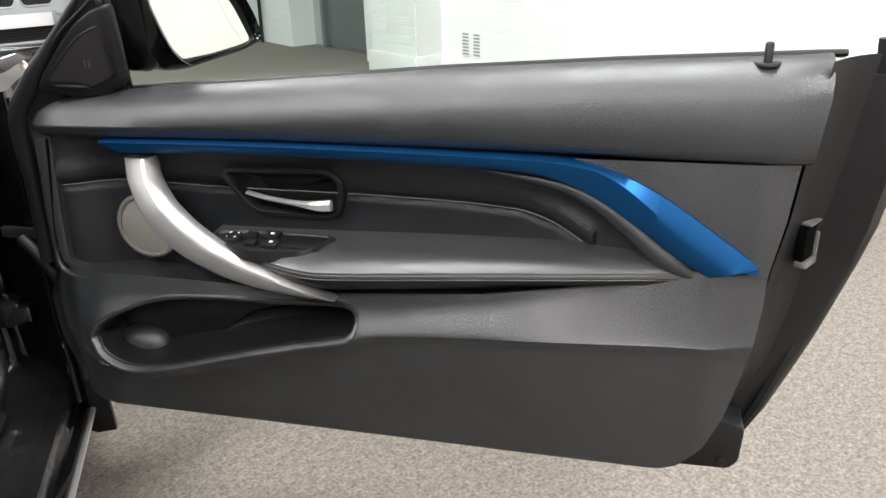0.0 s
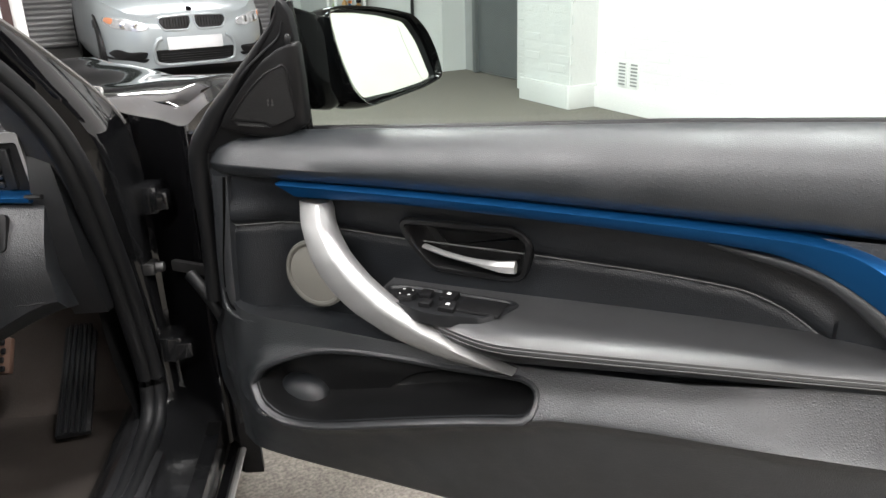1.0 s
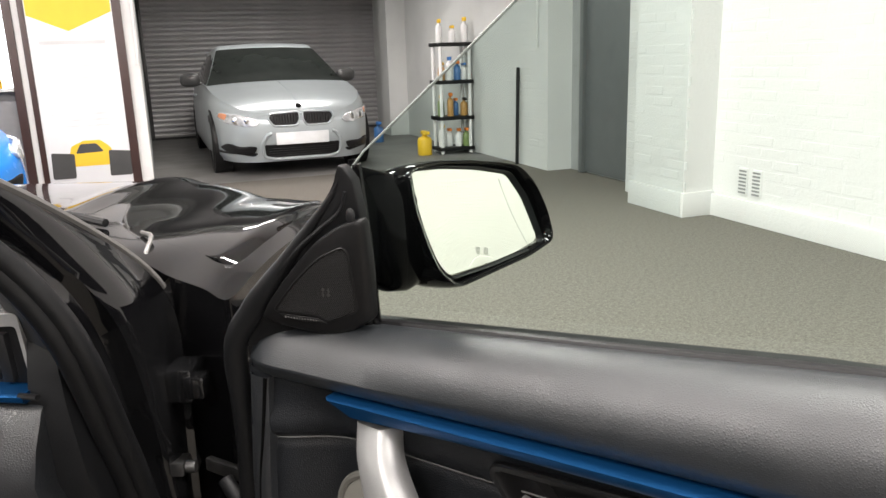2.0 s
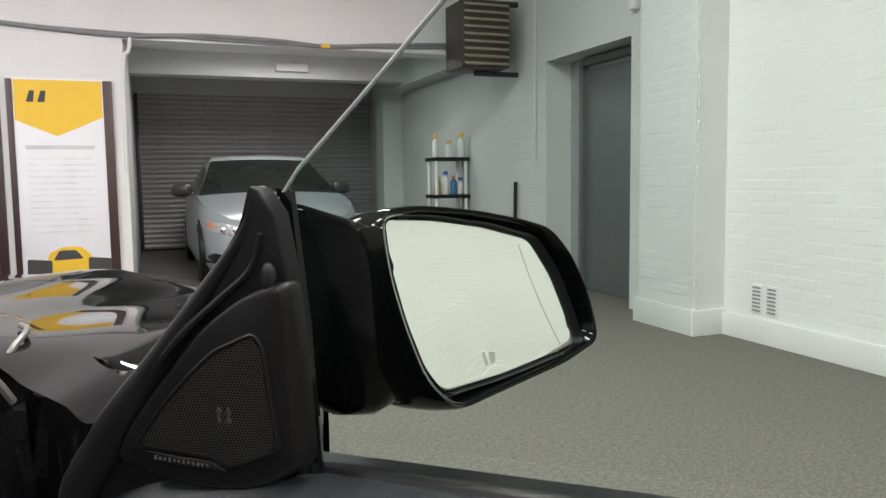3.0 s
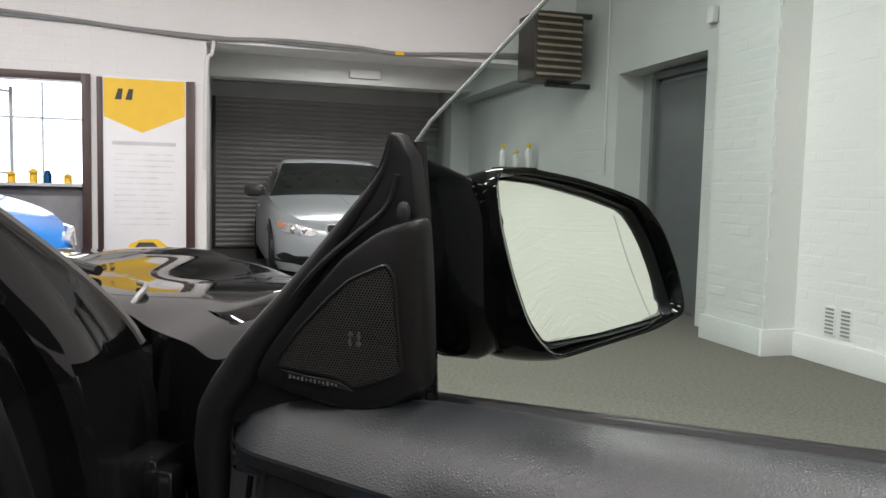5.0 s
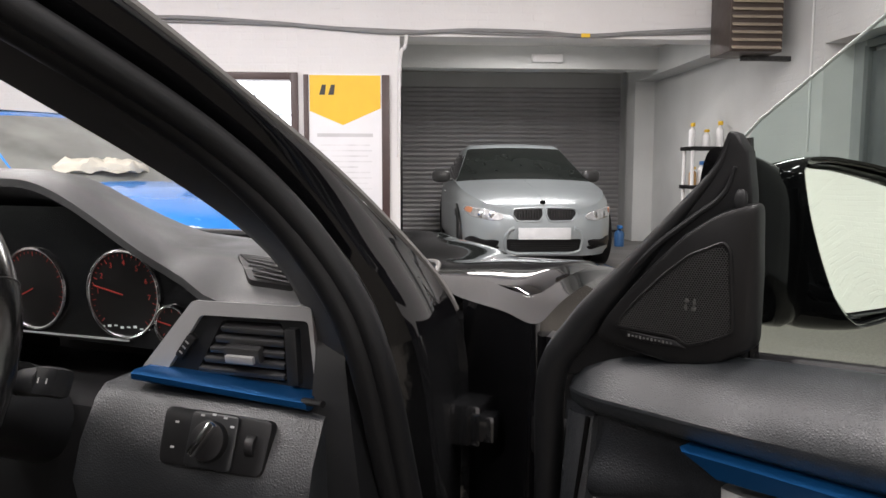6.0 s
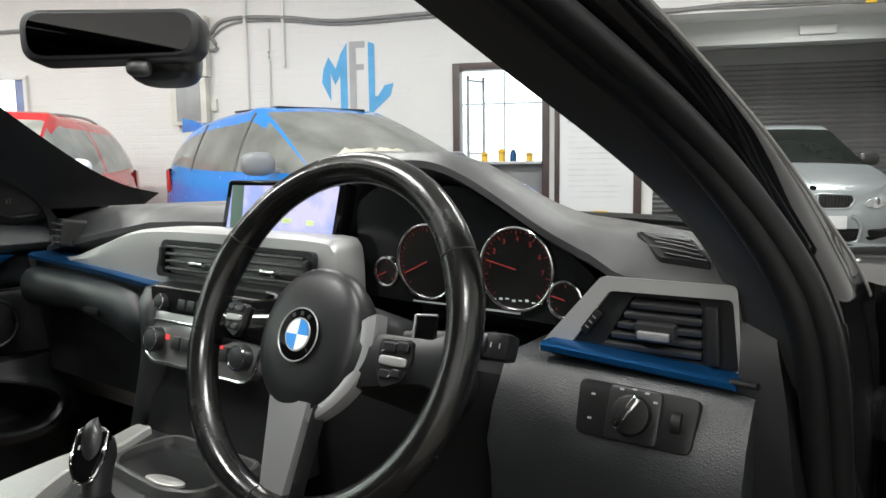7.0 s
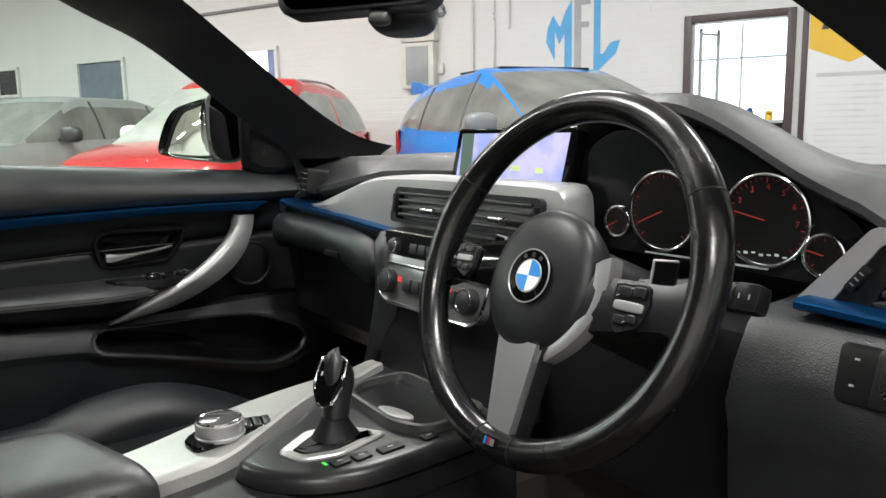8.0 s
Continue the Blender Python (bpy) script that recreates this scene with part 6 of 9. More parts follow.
def map_mat():
    m = glow_mat("lit_map", (0.55, 0.56, 0.80), 0.60)
    nd, lk = m.node_tree.nodes, m.node_tree.links
    b = nd["Principled BSDF"]
    tc, n1, rp = nd.new("ShaderNodeTexCoord"), nd.new("ShaderNodeTexNoise"), nd.new("ShaderNodeValToRGB")
    n1.inputs["Scale"].default_value, n1.inputs["Detail"].default_value = 22, 3
    lk.new(tc.outputs["Object"], n1.inputs["Vector"])
    lk.new(n1.outputs["Fac"], rp.inputs[0])
    rp.color_ramp.elements[0].color, rp.color_ramp.elements[0].position = (0.34, 0.40, 0.85, 1), 0.38
    rp.color_ramp.elements[1].color, rp.color_ramp.elements[1].position = (0.62, 0.58, 0.88, 1), 0.62
    lk.new(rp.outputs[0], b.inputs["Emission Color"])
    b.inputs["Base Color"].default_value = (0.02, 0.02, 0.02, 1)
    b.inputs["Roughness"].default_value = 0.1
    return m


bm = bmesh.new()
plate(bm, [(-0.122, 0.038), (0.132, 0.038), (0.122, -0.040), (-0.132, -0.040)], 0.0, -0.0012, 0, sf)
part("screen_map", bm, map_mat(), screen, "lit lilac and blue navigation map")
MAPMARK = glow_mat("map_yellow", (0.42, 0.50, 0.22), 0.4)
for px, pz, sx in ((0.02, -0.018, 0.026), (0.075, -0.020, 0.020)):
    bm = bmesh.new()
    box(bm, (px, -0.0022, pz), (sx * 0.8, 0.001, 0.008), 0, sf)
    part("map_sign", bm, MAPMARK, screen, "small yellow-green map mark", smooth=False)
bm = bmesh.new()
box(bm, (-0.105, -0.0022, 0.0), (0.030, 0.001, 0.076), 0, sf)
part("map_panel", bm, glow_mat("map_green", (0.05, 0.09, 0.07), 0.25), screen, smooth=False)

# ---- steering wheel ----
WHEEL = pose(0.367, 0.026, 0.852, 90 - 22, 0, 0)   # z of this points to the driver
bm = bmesh.new()
n, kk = 64, 14
R0 = 0.186
RIMC = WHEEL @ pose(0, 0.017, 0)
rows = []
for i in range(n):
    a = 2 * math.pi * i / n
    ca = math.degrees(a) % 360
    fat = 1.0 + 0.10 * math.exp(-((ca - 22) / 13) ** 2) + 0.10 * math.exp(-((ca - 158) / 13) ** 2)
    rx, rz = 0.0172 * fat, 0.0188 * fat
    rows.append([bm.verts.new(RIMC @ Vector(((R0 + rx * math.cos(b)) * math.cos(a), (R0 + rx * math.cos(b)) * math.sin(a), rz * math.sin(b)))) for b in (2 * math.pi * j / kk for j in range(kk))])
for i in range(n):
    for j in range(kk):
        bm.faces.new((rows[i][j], rows[(i + 1) % n][j], rows[(i + 1) % n][(j + 1) % kk], rows[i][(j + 1) % kk]))
RIM = mat("worn_shiny_leather", (0.007, 0.007, 0.0072), 0.22, var=0.15, vs=9, bump=0.10, bs=420, rvar=0.35, spec=0.66)
wheel = car_part("steering_wheel", bm, RIM, "worn glossy black leather sports steering wheel")


def wpart(name, bm, material, label="", smooth=True):
    return part(name, bm, material, wheel, label, None, smooth)


GREYMARK = mat("grey_print_mark", (0.38, 0.38, 0.38), 0.5, var=0.03)
for deg in (30, 150, 262, 278):
    bm = bmesh.new()
    ring_tube(bm, RIMC @ pose(0, 0, 0, 0, 0, deg) @ pose(R0, 0, 0, 90, 0, 0) @ Matrix.Diagonal((0.93, 1.02, 1.0, 1.0)), 0.0188 if deg < 180 else 0.0181, 0.0013, 24, 6)
    wpart("rim_seam", bm, DARK)
# airbag pad: a rounded, slightly shield-shaped cushion
bm = bmesh.new()
PADX, PADR = -0.006, 0.072
BADGE = WHEEL @ pose(-0.006, 0.008, -0.009)
pad = []
for i in range(48):
    an = 2 * math.pi * i / 48
    c, sn = math.cos(an), math.sin(an)
    pad.append(Vector((PADX + PADR * math.copysign(abs(c) ** 0.9, c) * (1 - 0.20 * max(0.0, -sn) ** 1.5), (0.085 if sn > 0 else 0.074) * math.copysign(abs(sn) ** 0.92, sn))))
rings = []
for d, k in ((-0.03, 0.90), (-0.012, 1.0), (0.003, 1.0), (0.010, 0.95), (0.015, 0.82), (0.018, 0.6), (0.020, 0.3), (0.0205, 0.02)):
    rings.append([WHEEL @ Vector((p.x * k, p.y * k, d)) for p in pad])
loft(bm, rings)
wpart("airbag_pad", bm, PLAIN, "grained black airbag pad")
# maker's roundel as plain shapes
bm = bmesh.new()
disc(bm, BADGE @ pose(0, 0, 0.0285), 0.028, 0.004, 40, 0.0015)
wpart("badge_rim", bm, GLOSS, "round black and chrome badge")
bm = bmesh.new()
ring_tube(bm, BADGE @ pose(0, 0, 0.0325), 0.0282, 0.0009, 40, 6)
ring_tube(bm, BADGE @ pose(0, 0, 0.0325), 0.0170, 0.0010, 40, 6)
wpart("badge_ring", bm, SATIN)
for q in range(4):
    bm = bmesh.new()
    pts = [BADGE @ pose(0, 0, 0.0328) @ Vector((0.0162 * math.cos(radians(90 * q + 9 * s)), 0.0162 * math.sin(radians(90 * q + 9 * s)), 0)) for s in range(11)]
    c = BADGE @ pose(0, 0, 0.0328) @ Vector((0, 0, 0))
    up = (WHEEL.to_3x3() @ Vector((0, 0, 1))) * 0.0006
    loft(bm, [[c, *pts], [c + up, *[p + up for p in pts]]])
    wpart("badge_quarter", bm, mat("badge_blue", (0.02, 0.20, 0.55), 0.3) if q == 0 else (bpy.data.materials["badge_blue"] if q == 2 else WHITE), smooth=False)
bm = bmesh.new()
for k in (60, 90, 120):
    box(bm, (0, 0.0226, 0.0331), (0.0045, 0.0045, 0.0006), 0, BADGE @ pose(0, 0, 0, 0, 0, k - 90))
wpart("badge_mark", bm, STEEL, smooth=False)
WHEELSILVER = mat("satin_wheel_silver", (0.34, 0.34, 0.345), 0.36, metal=0.55, var=0.04, fine=0.05, fs=1500)
# side spokes
for sg in (1, -1):
    bm = bmesh.new()
    rings = []
    for t in [i / 10 for i in range(11)]:
        x = sg * (0.055 + 0.118 * t)
        y0 = (-0.006 + 0.014 * t) if sg > 0 else (0.018 - 0.008 * t)
        h = 0.032 - 0.012 * t + 0.010 * sstep(0.75, 1.0, t)
        d = 0.004 - 0.008 * t
        rings.append([WHEEL @ Vector((x, y0 + h, d - 0.012)), WHEEL @ Vector((x, y0 + h * 0.92, d + 0.002)), WHEEL @ Vector((x, y0 + h * 0.4, d + 0.007)), WHEEL @ Vector((x, y0 - h * 0.4, d + 0.007)), WHEEL @ Vector((x, y0 - h * 0.92, d + 0.002)), WHEEL @ Vector((x, y0 - h, d - 0.012)), WHEEL @ Vector((x, y0, d - 0.02))])
    loft(bm, rings)
    spoke = wpart("side_spoke", bm, GLOSS if sg < 0 else PLAIN, "black steering wheel spoke")
    # silver surround hugging the pad's edge, running down to the lower spoke
    bm = bmesh.new()
    rings = []
    for i in range(29 if sg > 0 else 0):
        an = radians(22 - 108 * i / 28)
        q = i / 28
        ex = PADX + PADR * math.cos(an) * (1 - 0.20 * max(0.0, -math.sin(an)) ** 1.5)
        ey = (0.085 if an > 0 else 0.074) * math.sin(an)
        r = Vector((ex, ey, 0)).normalized()
        w = 0.010 * (1 - q) ** 2 + 0.0085 + 0.003 * q
        e = Vector((ex, ey, 0)) + r * 0.006 * (1 - q) ** 2
        rings.append([WHEEL @ (e - r * 0.004 + Vector((0, 0, -0.006))), WHEEL @ (e - r * 0.002 + Vector((0, 0, 0.0085))), WHEEL @ (e + r * w * 0.45 + Vector((0, 0, 0.0105))), WHEEL @ (e + r * w * 0.9 + Vector((0, 0, 0.0085))), WHEEL @ (e + r * w + Vector((0, 0, 0.004))), WHEEL @ (e + r * w + Vector((0, 0, -0.008)))])
    if rings:
        loft(bm, rings)
        wpart("spoke_trim", bm, WHEELSILVER, "satin silver spoke surround")
    # button pod
    pod = WHEEL @ (pose(0.116, -0.002, 0.005, 0, 4, 0) if sg > 0 else pose(-0.128, 0.014, 0.006, 0, -9, 0)) @ Matrix.Diagonal((0.74, 0.74 if sg > 0 else 0.60, 0.8, 1.0))
    bm = bmesh.new()
    o = rounded([(sg * x, y) for x, y in ((-0.028, 0.030), (0.022, 0.034), (0.030, 0.010), (0.020, -0.022), (-0.012, -0.036), (-0.026, -0.016))], 0.008)
    loft(bm, [[pod @ Vector((p.x * k, p.y * k, z)) for p in o] for z, k in ((-0.004, 1.0), (0.003, 1.0), (0.005, 0.95), (0.0052, 0.5))])
    part("button_pod", bm, DARK, spoke, "black multifunction button pod")
    for dx, dy, w, h, mt in ((-0.010, 0.020, 0.022, 0.014, PLAIN), (0.012, 0.022, 0.018, 0.014, PLAIN), (0.0, 0.002, 0.044, 0.013, SATIN), (-0.008, -0.016, 0.018, 0.012, PLAIN), (0.009, -0.013, 0.014, 0.012, PLAIN)):
        bm = bmesh.new()
        soft_block(bm, (sg * dx, dy, 0.006), (w / 2, h / 2, 0.003), pod, 5.0)
        wpart("wheel_button", bm, mt)
    for dx, dy in ((-0.010, 0.020), (0.012, 0.022), (-0.008, -0.016)):
        bm = bmesh.new()
        box(bm, (sg * dx, dy, 0.0087), (0.005, 0.0011, 0.0004), 0, pod @ pose(0, 0, 0, 0, 0, 25))
        wpart("button_mark", bm, GREYMARK, smooth=False)
    # shift paddle
    bm = bmesh.new()
    pad_m = WHEEL @ pose(sg * 0.119, 0.036, -0.028, 0, sg * 10, sg * 6)
    box(bm, (0, 0, 0), (0.025, 0.034, 0.006), 0.003, pad_m)
    paddle = wpart("shift_paddle", bm, GLOSS, "gloss black gearshift paddle with a bright edge")
    bm = bmesh.new()
    box(bm, (0, 0.0168, 0.0024), (0.025, 0.0025, 0.004), 0.0012, pad_m)
    box(bm, (-sg * 0.0120, 0, 0.0024), (0.0022, 0.034, 0.004), 0.001, pad_m)
    part("paddle_edge", bm, ALU, paddle, "bright satin edge")
# lower spoke: broad silver arms beside a dark flank
for sg in (1, -1):
    bm = bmesh.new()
    rings = []
    for t in [i / 10 for i in range(11)]:
        y = -0.058 - 0.104 * t
        x0, x1 = (-0.040 + 0.012 * t, 0.026 - 0.012 * t) if sg < 0 else (0.027 - 0.012 * t, 0.036 - 0.012 * t)
        d = 0.010 - 0.008 * t
        lift = 0.004 if sg < 0 else -0.004
        rings.append([WHEEL @ Vector((x0, y, d - 0.012)), WHEEL @ Vector((x0 + 0.002, y, d + 0.001)), WHEEL @ Vector(((x0 + x1) / 2, y, d + 0.004)), WHEEL @ Vector((x1 - 0.002, y, d + 0.002 + lift)), WHEEL @ Vector((x1, y, d - 0.012))])
    loft(bm, rings)
    wpart("lower_spoke", bm, WHEELSILVER if sg < 0 else PLAIN, "satin silver lower spoke" if sg < 0 else "black lower spoke")
bm = bmesh.new()
box(bm, (0, -R0 + 0.004, 0.0185), (0.020, 0.011, 0.003), 0.001, RIMC)
wpart("rim_emblem", bm, GLOSS, "small emblem with coloured stripes")
for k, (nm, c) in enumerate((("emblem_blue", (0.05, 0.25, 0.6)), ("emblem_navy", (0.02, 0.04, 0.2)), ("emblem_red", (0.5, 0.02, 0.02)))):
    bm = bmesh.new()
    box(bm, (-0.006 + 0.003 * k, -R0 + 0.004, 0.0202), (0.0022, 0.008, 0.0008), 0, RIMC)
    wpart("emblem_stripe", bm, mat(nm, c, 0.4), smooth=False)
bm = bmesh.new()
box(bm, (0.005, -R0 + 0.004, 0.0202), (0.006, 0.007, 0.0008), 0, RIMC)
wpart("emblem_silver", bm, ALU, smooth=False)
# column shroud and stalks
bm = bmesh.new()
rings = []
for t in [i / 6 for i in range(7)]:
    c = WHEEL @ Vector((0, 0.012 - 0.01 * t, -0.035 - 0.20 * t))
    rings.append([c + Vector((0.062 * math.cos(a), 0.0, (0.052 + 0.01 * t) * math.sin(a))) for a in (2 * math.pi * k / 20 for k in range(20))])
loft(bm, rings)
car_part("column_shroud", bm, PLAIN, "black steering column shroud")
for sg in (1, -1):
    bm = bmesh.new()
    m = WHEEL @ pose(0, 0.030, -0.085)
    tube(bm, [m @ Vector((sg * 0.05, 0, 0)), m @ Vector((sg * 0.11, 0.004, 0.008)), m @ Vector((sg * 0.145, 0.006, 0.016))], [0.010, 0.012, 0.017], 12, 1.0)
    if sg > 0:
        m = m @ pose(0.036, 0, 0.006)
        tube(bm, [m @ Vector((0.07, 0, 0)), m @ Vector((0.145, 0.006, 0.016))], [0.010, 0.015], 12)
    box(bm, (sg * 0.152, 0.006, 0.016), (0.030, 0.028, 0.024), 0.007, m)
    st = car_part("column_stalk", bm, PLAIN, "black wiper and indicator stalk")
    bm = bmesh.new()
    for dx in (-0.012, -0.004, 0.006):
        box(bm, (sg * 0.152 + dx, 0.006, 0.0290), (0.0012, 0.005, 0.0006), 0, m)
    part("stalk_symbols", bm, GREYMARK, st, smooth=False)

# ---- centre console ----
# grey base stands in for lamp light reflected by the black leather
ARMLEATHER = mat("grey_black_armrest_leather", (0.040, 0.041, 0.042), 0.36, var=0.12, vs=6, bump=0.35, bs=520, grain="cells", rvar=0.2, spec=0.75)
CONSOLEBLACK = mat("satin_console_black", (0.014, 0.0142, 0.015), 0.33, var=0.15, bump=0.1, bs=900, spec=0.45)
DULLSATIN = mat("dark_satin_metal", (0.10, 0.10, 0.10), 0.32, metal=0.6, var=0.1)
CONSOLESILVER = mat("brushed_console_silver", (0.46, 0.455, 0.44), 0.38, metal=0.5, var=0.05, fine=0.12, fs=700)
bm = bmesh.new()
rings = []
for y, z, xl, xr in ((-0.95, 0.52, -0.150, 0.150), (-0.60, 0.56, -0.150, 0.150), (-0.36, 0.586, -0.118, 0.150), (-0.24, 0.590, -0.135, 0.152), (-0.12, 0.592, -0.180, 0.160), (-0.02, 0.596, -0.205, 0.162), (0.10, 0.600, -0.215, 0.162), (0.17, 0.612, -0.215, 0.162)):
    rings.append([Vector((x, y, zz)) for x, zz in ((xl + 0.004, 0.28), (xl, z - 0.03), (xl + 0.008, z - 0.006), (xl + 0.02, z), (xr - 0.03, z), (xr - 0.010, z - 0.006), (xr, z - 0.03), (xr, 0.28))])
loft(bm, rings)
console = car_part("centre_console", bm, PLAIN, "black centre console")


def cpart(name, bm, material, label="", smooth=True):
    return part(name, bm, material, console, label, None, smooth)


bm = bmesh.new()
rings = []
strip = spline([(-0.085, 0.036, -0.345), (-0.100, 0.031, -0.28), (-0.133, 0.019, -0.20), (-0.166, -0.028, -0.12), (-0.190, -0.090, -0.03), (-0.203, -0.133, 0.05), (-0.201, -0.148, 0.11), (-0.196, -0.155, 0.15)], 5)
for i, p in enumerate(strip):
    q = i / (len(strip) - 1)
    z = 0.604 + 0.014 * sstep(0.75, 1.0, q)
    roll = 0.012 * math.exp(-((q - 0.55) / 0.22) ** 2)
    rings.append([Vector((p.x, p.z, z - 0.020)), Vector((p.x, p.z, z - 0.004)), Vector((p.x + 0.004, p.z, z)), Vector((p.x + (p.y - p.x) * 0.7, p.z, z + 0.001)), Vector((p.y - 0.006, p.z, z + 0.003 + roll)), Vector((p.y - 0.001, p.z, z + roll)), Vector((p.y + 0.002, p.z, z - 0.020))])
loft(bm, rings)
cpart("silver_console_trim", bm, CONSOLESILVER, "brushed aluminium console trim")
# black selector surround with a rolled edge
SURROUND = rounded([(0.045, -0.205), (0.107, -0.188), (0.152, -0.142), (0.174, -0.090), (0.176, -0.030), (0.168, 0.172), (-0.060, 0.172), (-0.112, 0.080), (-0.100, -0.005), (-0.036, -0.079), (0.012, -0.160)], 0.035)
bm = bmesh.new()
loft(bm, [[Vector((p.x, p.y, z)) for p in inset(SURROUND, k)] for z, k in ((0.555, 0.004), (0.575, 0.0), (0.597, 0.0), (0.607, 0.003), (0.6125, 0.010), (0.6135, 0.018))])
cpart("shifter_panel", bm, CONSOLEBLACK, "satin black gear selector surround with a rolled edge")
# near-black bead painted in as the crease's shade
bm = bmesh.new()
tube(bm, [Vector((p.x, p.y, 0.590)) for p in inset(SURROUND, -0.0005)[:38]], 0.0018, 6)
cpart("surround_crease", bm, HOLLOWSHADE)
bm = bmesh.new()
o = rounded([(0.062, -0.150), (0.022, -0.090), (0.036, -0.040), (0.098, -0.004), (0.120, -0.086), (0.104, -0.138)], 0.014)
loft(bm, [[Vector((p.x, p.y, z)) for p in inset(o, k)] for z, k in ((0.607, 0.0), (0.6160, 0.0), (0.6180, 0.002), (0.6175, 0.014), (0.6150, 0.017))])
cpart("shifter_plate", bm, CONSOLESILVER, "satin silver gear selector plate")
bm = bmesh.new()
loft(bm, [[Vector((p.x, p.y, z)) for p in inset(o, k)] for z, k in ((0.6155, 0.0165), (0.6185, 0.018), (0.6190, 0.024))])
cpart("shifter_boot", bm, DARK, "black inset under the gear lever")
bm = bmesh.new()
loft(bm, [[Vector((0.064 + rx * math.cos(a), -0.066 + ry * math.sin(a), 0.614 + 0.03 * t)) for a in (2 * math.pi * k / 20 for k in range(20))] for t, rx, ry in ((0, 0.032, 0.036), (0.3, 0.027, 0.030), (0.7, 0.020, 0.022), (1, 0.017, 0.018))])
cpart("shifter_gaiter", bm, RUBBER, "black rubber gaiter")
# gear lever: slim neck, broad slanted head with a dark glass face
bm = bmesh.new()
rings = []
for z, cx0, cy0, rx, ry in ((0.622, 0.064, -0.066, 0.015, 0.017), (0.640, 0.063, -0.064, 0.0155, 0.017), (0.660, 0.060, -0.060, 0.0165, 0.018), (0.680, 0.056, -0.055, 0.0185, 0.019), (0.698, 0.052, -0.050, 0.0195, 0.020), (0.712, 0.049, -0.047, 0.0185, 0.019), (0.722, 0.048, -0.045, 0.0150, 0.016), (0.727, 0.047, -0.044, 0.0090, 0.010), (0.729, 0.047, -0.044, 0.0015, 0.002)):
    rings.append([Vector((cx0 + rx * math.copysign(abs(math.cos(a)) ** 0.85, math.cos(a)), cy0 + ry * math.sin(a), 0.622 + (z - 0.622) * 0.92 - 0.012 * math.sin(a) * sstep(0.67, 0.70, z))) for a in (2 * math.pi * k / 28 for k in range(28))])
loft(bm, rings)
cpart("gear_lever", bm, CONSOLEBLACK, "satin black electronic gear lever")
bm = bmesh.new()
face = pose(0.053, -0.064, 0.693, 58, 0, 26) @ Matrix.Diagonal((1.15, 1.1, 1.0, 1.0))
o = rounded([(-0.018, 0.026), (0.017, 0.028), (0.020, 0.000), (0.014, -0.030), (-0.004, -0.036), (-0.018, -0.012)], 0.010)
loft(bm, [[face @ Vector((p.x, p.y, d)) for p in inset(o, k)] for d, k in ((-0.008, 0.0), (0.003, 0.0), (0.0052, 0.003), (0.006, 0.009))])
cpart("lever_face", bm, GLOSS, "gloss black face of the gear lever")
bm = bmesh.new()
tube(bm, [face @ Vector((p.x, p.y, 0.0022)) for p in o + o[:1]], 0.0024, 8)
cpart("lever_trim", bm, CHROME, "bright chrome edge on the gear lever")
bm = bmesh.new()
box(bm, (0.0, 0.004, 0.0066), (0.005, 0.006, 0.0006), 0, face)
cpart("lever_light", bm, glow_mat("green_letter", (0.45, 0.55, 0.08), 0.35), "lit green letter", smooth=False)
bm = bmesh.new()
for px, py in ((-0.009, 0.004), (0.008, 0.006), (-0.001, 0.016), (-0.006, 0.016)):
    box(bm, (px, py, 0.0066), (0.0022, 0.005, 0.0005), 0, face)
cpart("lever_marks", bm, GREYSYM, smooth=False)
for k in range(4):
    bm = bmesh.new()
    box(bm, (0, 0, 0), (0.016, 0.024 if k != 2 else 0.036, 0.006), 0.002, pose(0.136 + 0.002 * k, -0.100 + (0.034, 0.030, 0.036, 0.044)[k] * k, 0.6145, 0, 7, 4))
    cpart("console_button", bm, DARK)
for k in range(4):
    bm = bmesh.new()
    box(bm, (0.136 + 0.002 * k, -0.100 + (0.034, 0.030, 0.036, 0.044)[k] * k, 0.6178), (0.0022, 0.008, 0.0006), 0)
    cpart("button_mark", bm, GREYSYM, smooth=False)
bm = bmesh.new()
box(bm, (0.130, -0.118, 0.6165), (0.010, 0.004, 0.0008))
cpart("button_light", bm, glow_mat("green_lamp", (0.05, 0.5, 0.05), 0.5), "small lit green mark", smooth=False)
# open storage tray with a rolled rim
TRAY = rounded([(-0.052, 0.024), (-0.082, 0.062), (-0.078, 0.142), (0.128, 0.142), (0.136, 0.034), (0.088, 0.012)], 0.024)
bm = bmesh.new()
loft(bm, [[Vector((p.x, p.y, z)) for p in inset(TRAY, k)] for z, k in ((0.6125, -0.006), (0.6265, -0.005), (0.6285, -0.001), (0.6270, 0.003), (0.6150, 0.005))], True, False)
cpart("tray_rim", bm, DULLSATIN, "satin dark metal storage tray rim")
bm = bmesh.new()
rings = [[Vector((p.x, p.y, z)) for p in inset(TRAY, k)] for z, k in ((0.6165, 0.0035), (0.6160, 0.008), (0.6150, 0.012), (0.6145, 0.020))]
loft(bm, rings, True, False)
loft(bm, [rings[-1], [p + Vector((0, 0, -0.0005)) for p in rings[-1]]])
cpart("tray_floor", bm, BOWLMAT, "smooth black tray floor")
# added oval, stands in for a bright spot on the tray's floor
bm = bmesh.new()
loft(bm, [[Vector((0.050 + 0.034 * k * math.cos(a) + 0.012 * k * math.sin(a), 0.040 + 0.013 * k * math.sin(a), z)) for a in (2 * math.pi * i / 28 for i in range(28))] for z, k in ((0.6160, 1.0), (0.6195, 1.0), (0.6205, 0.9))])
cpart("tray_plate", bm, CONSOLESILVER, "pale oval added for a bright spot in the tray")
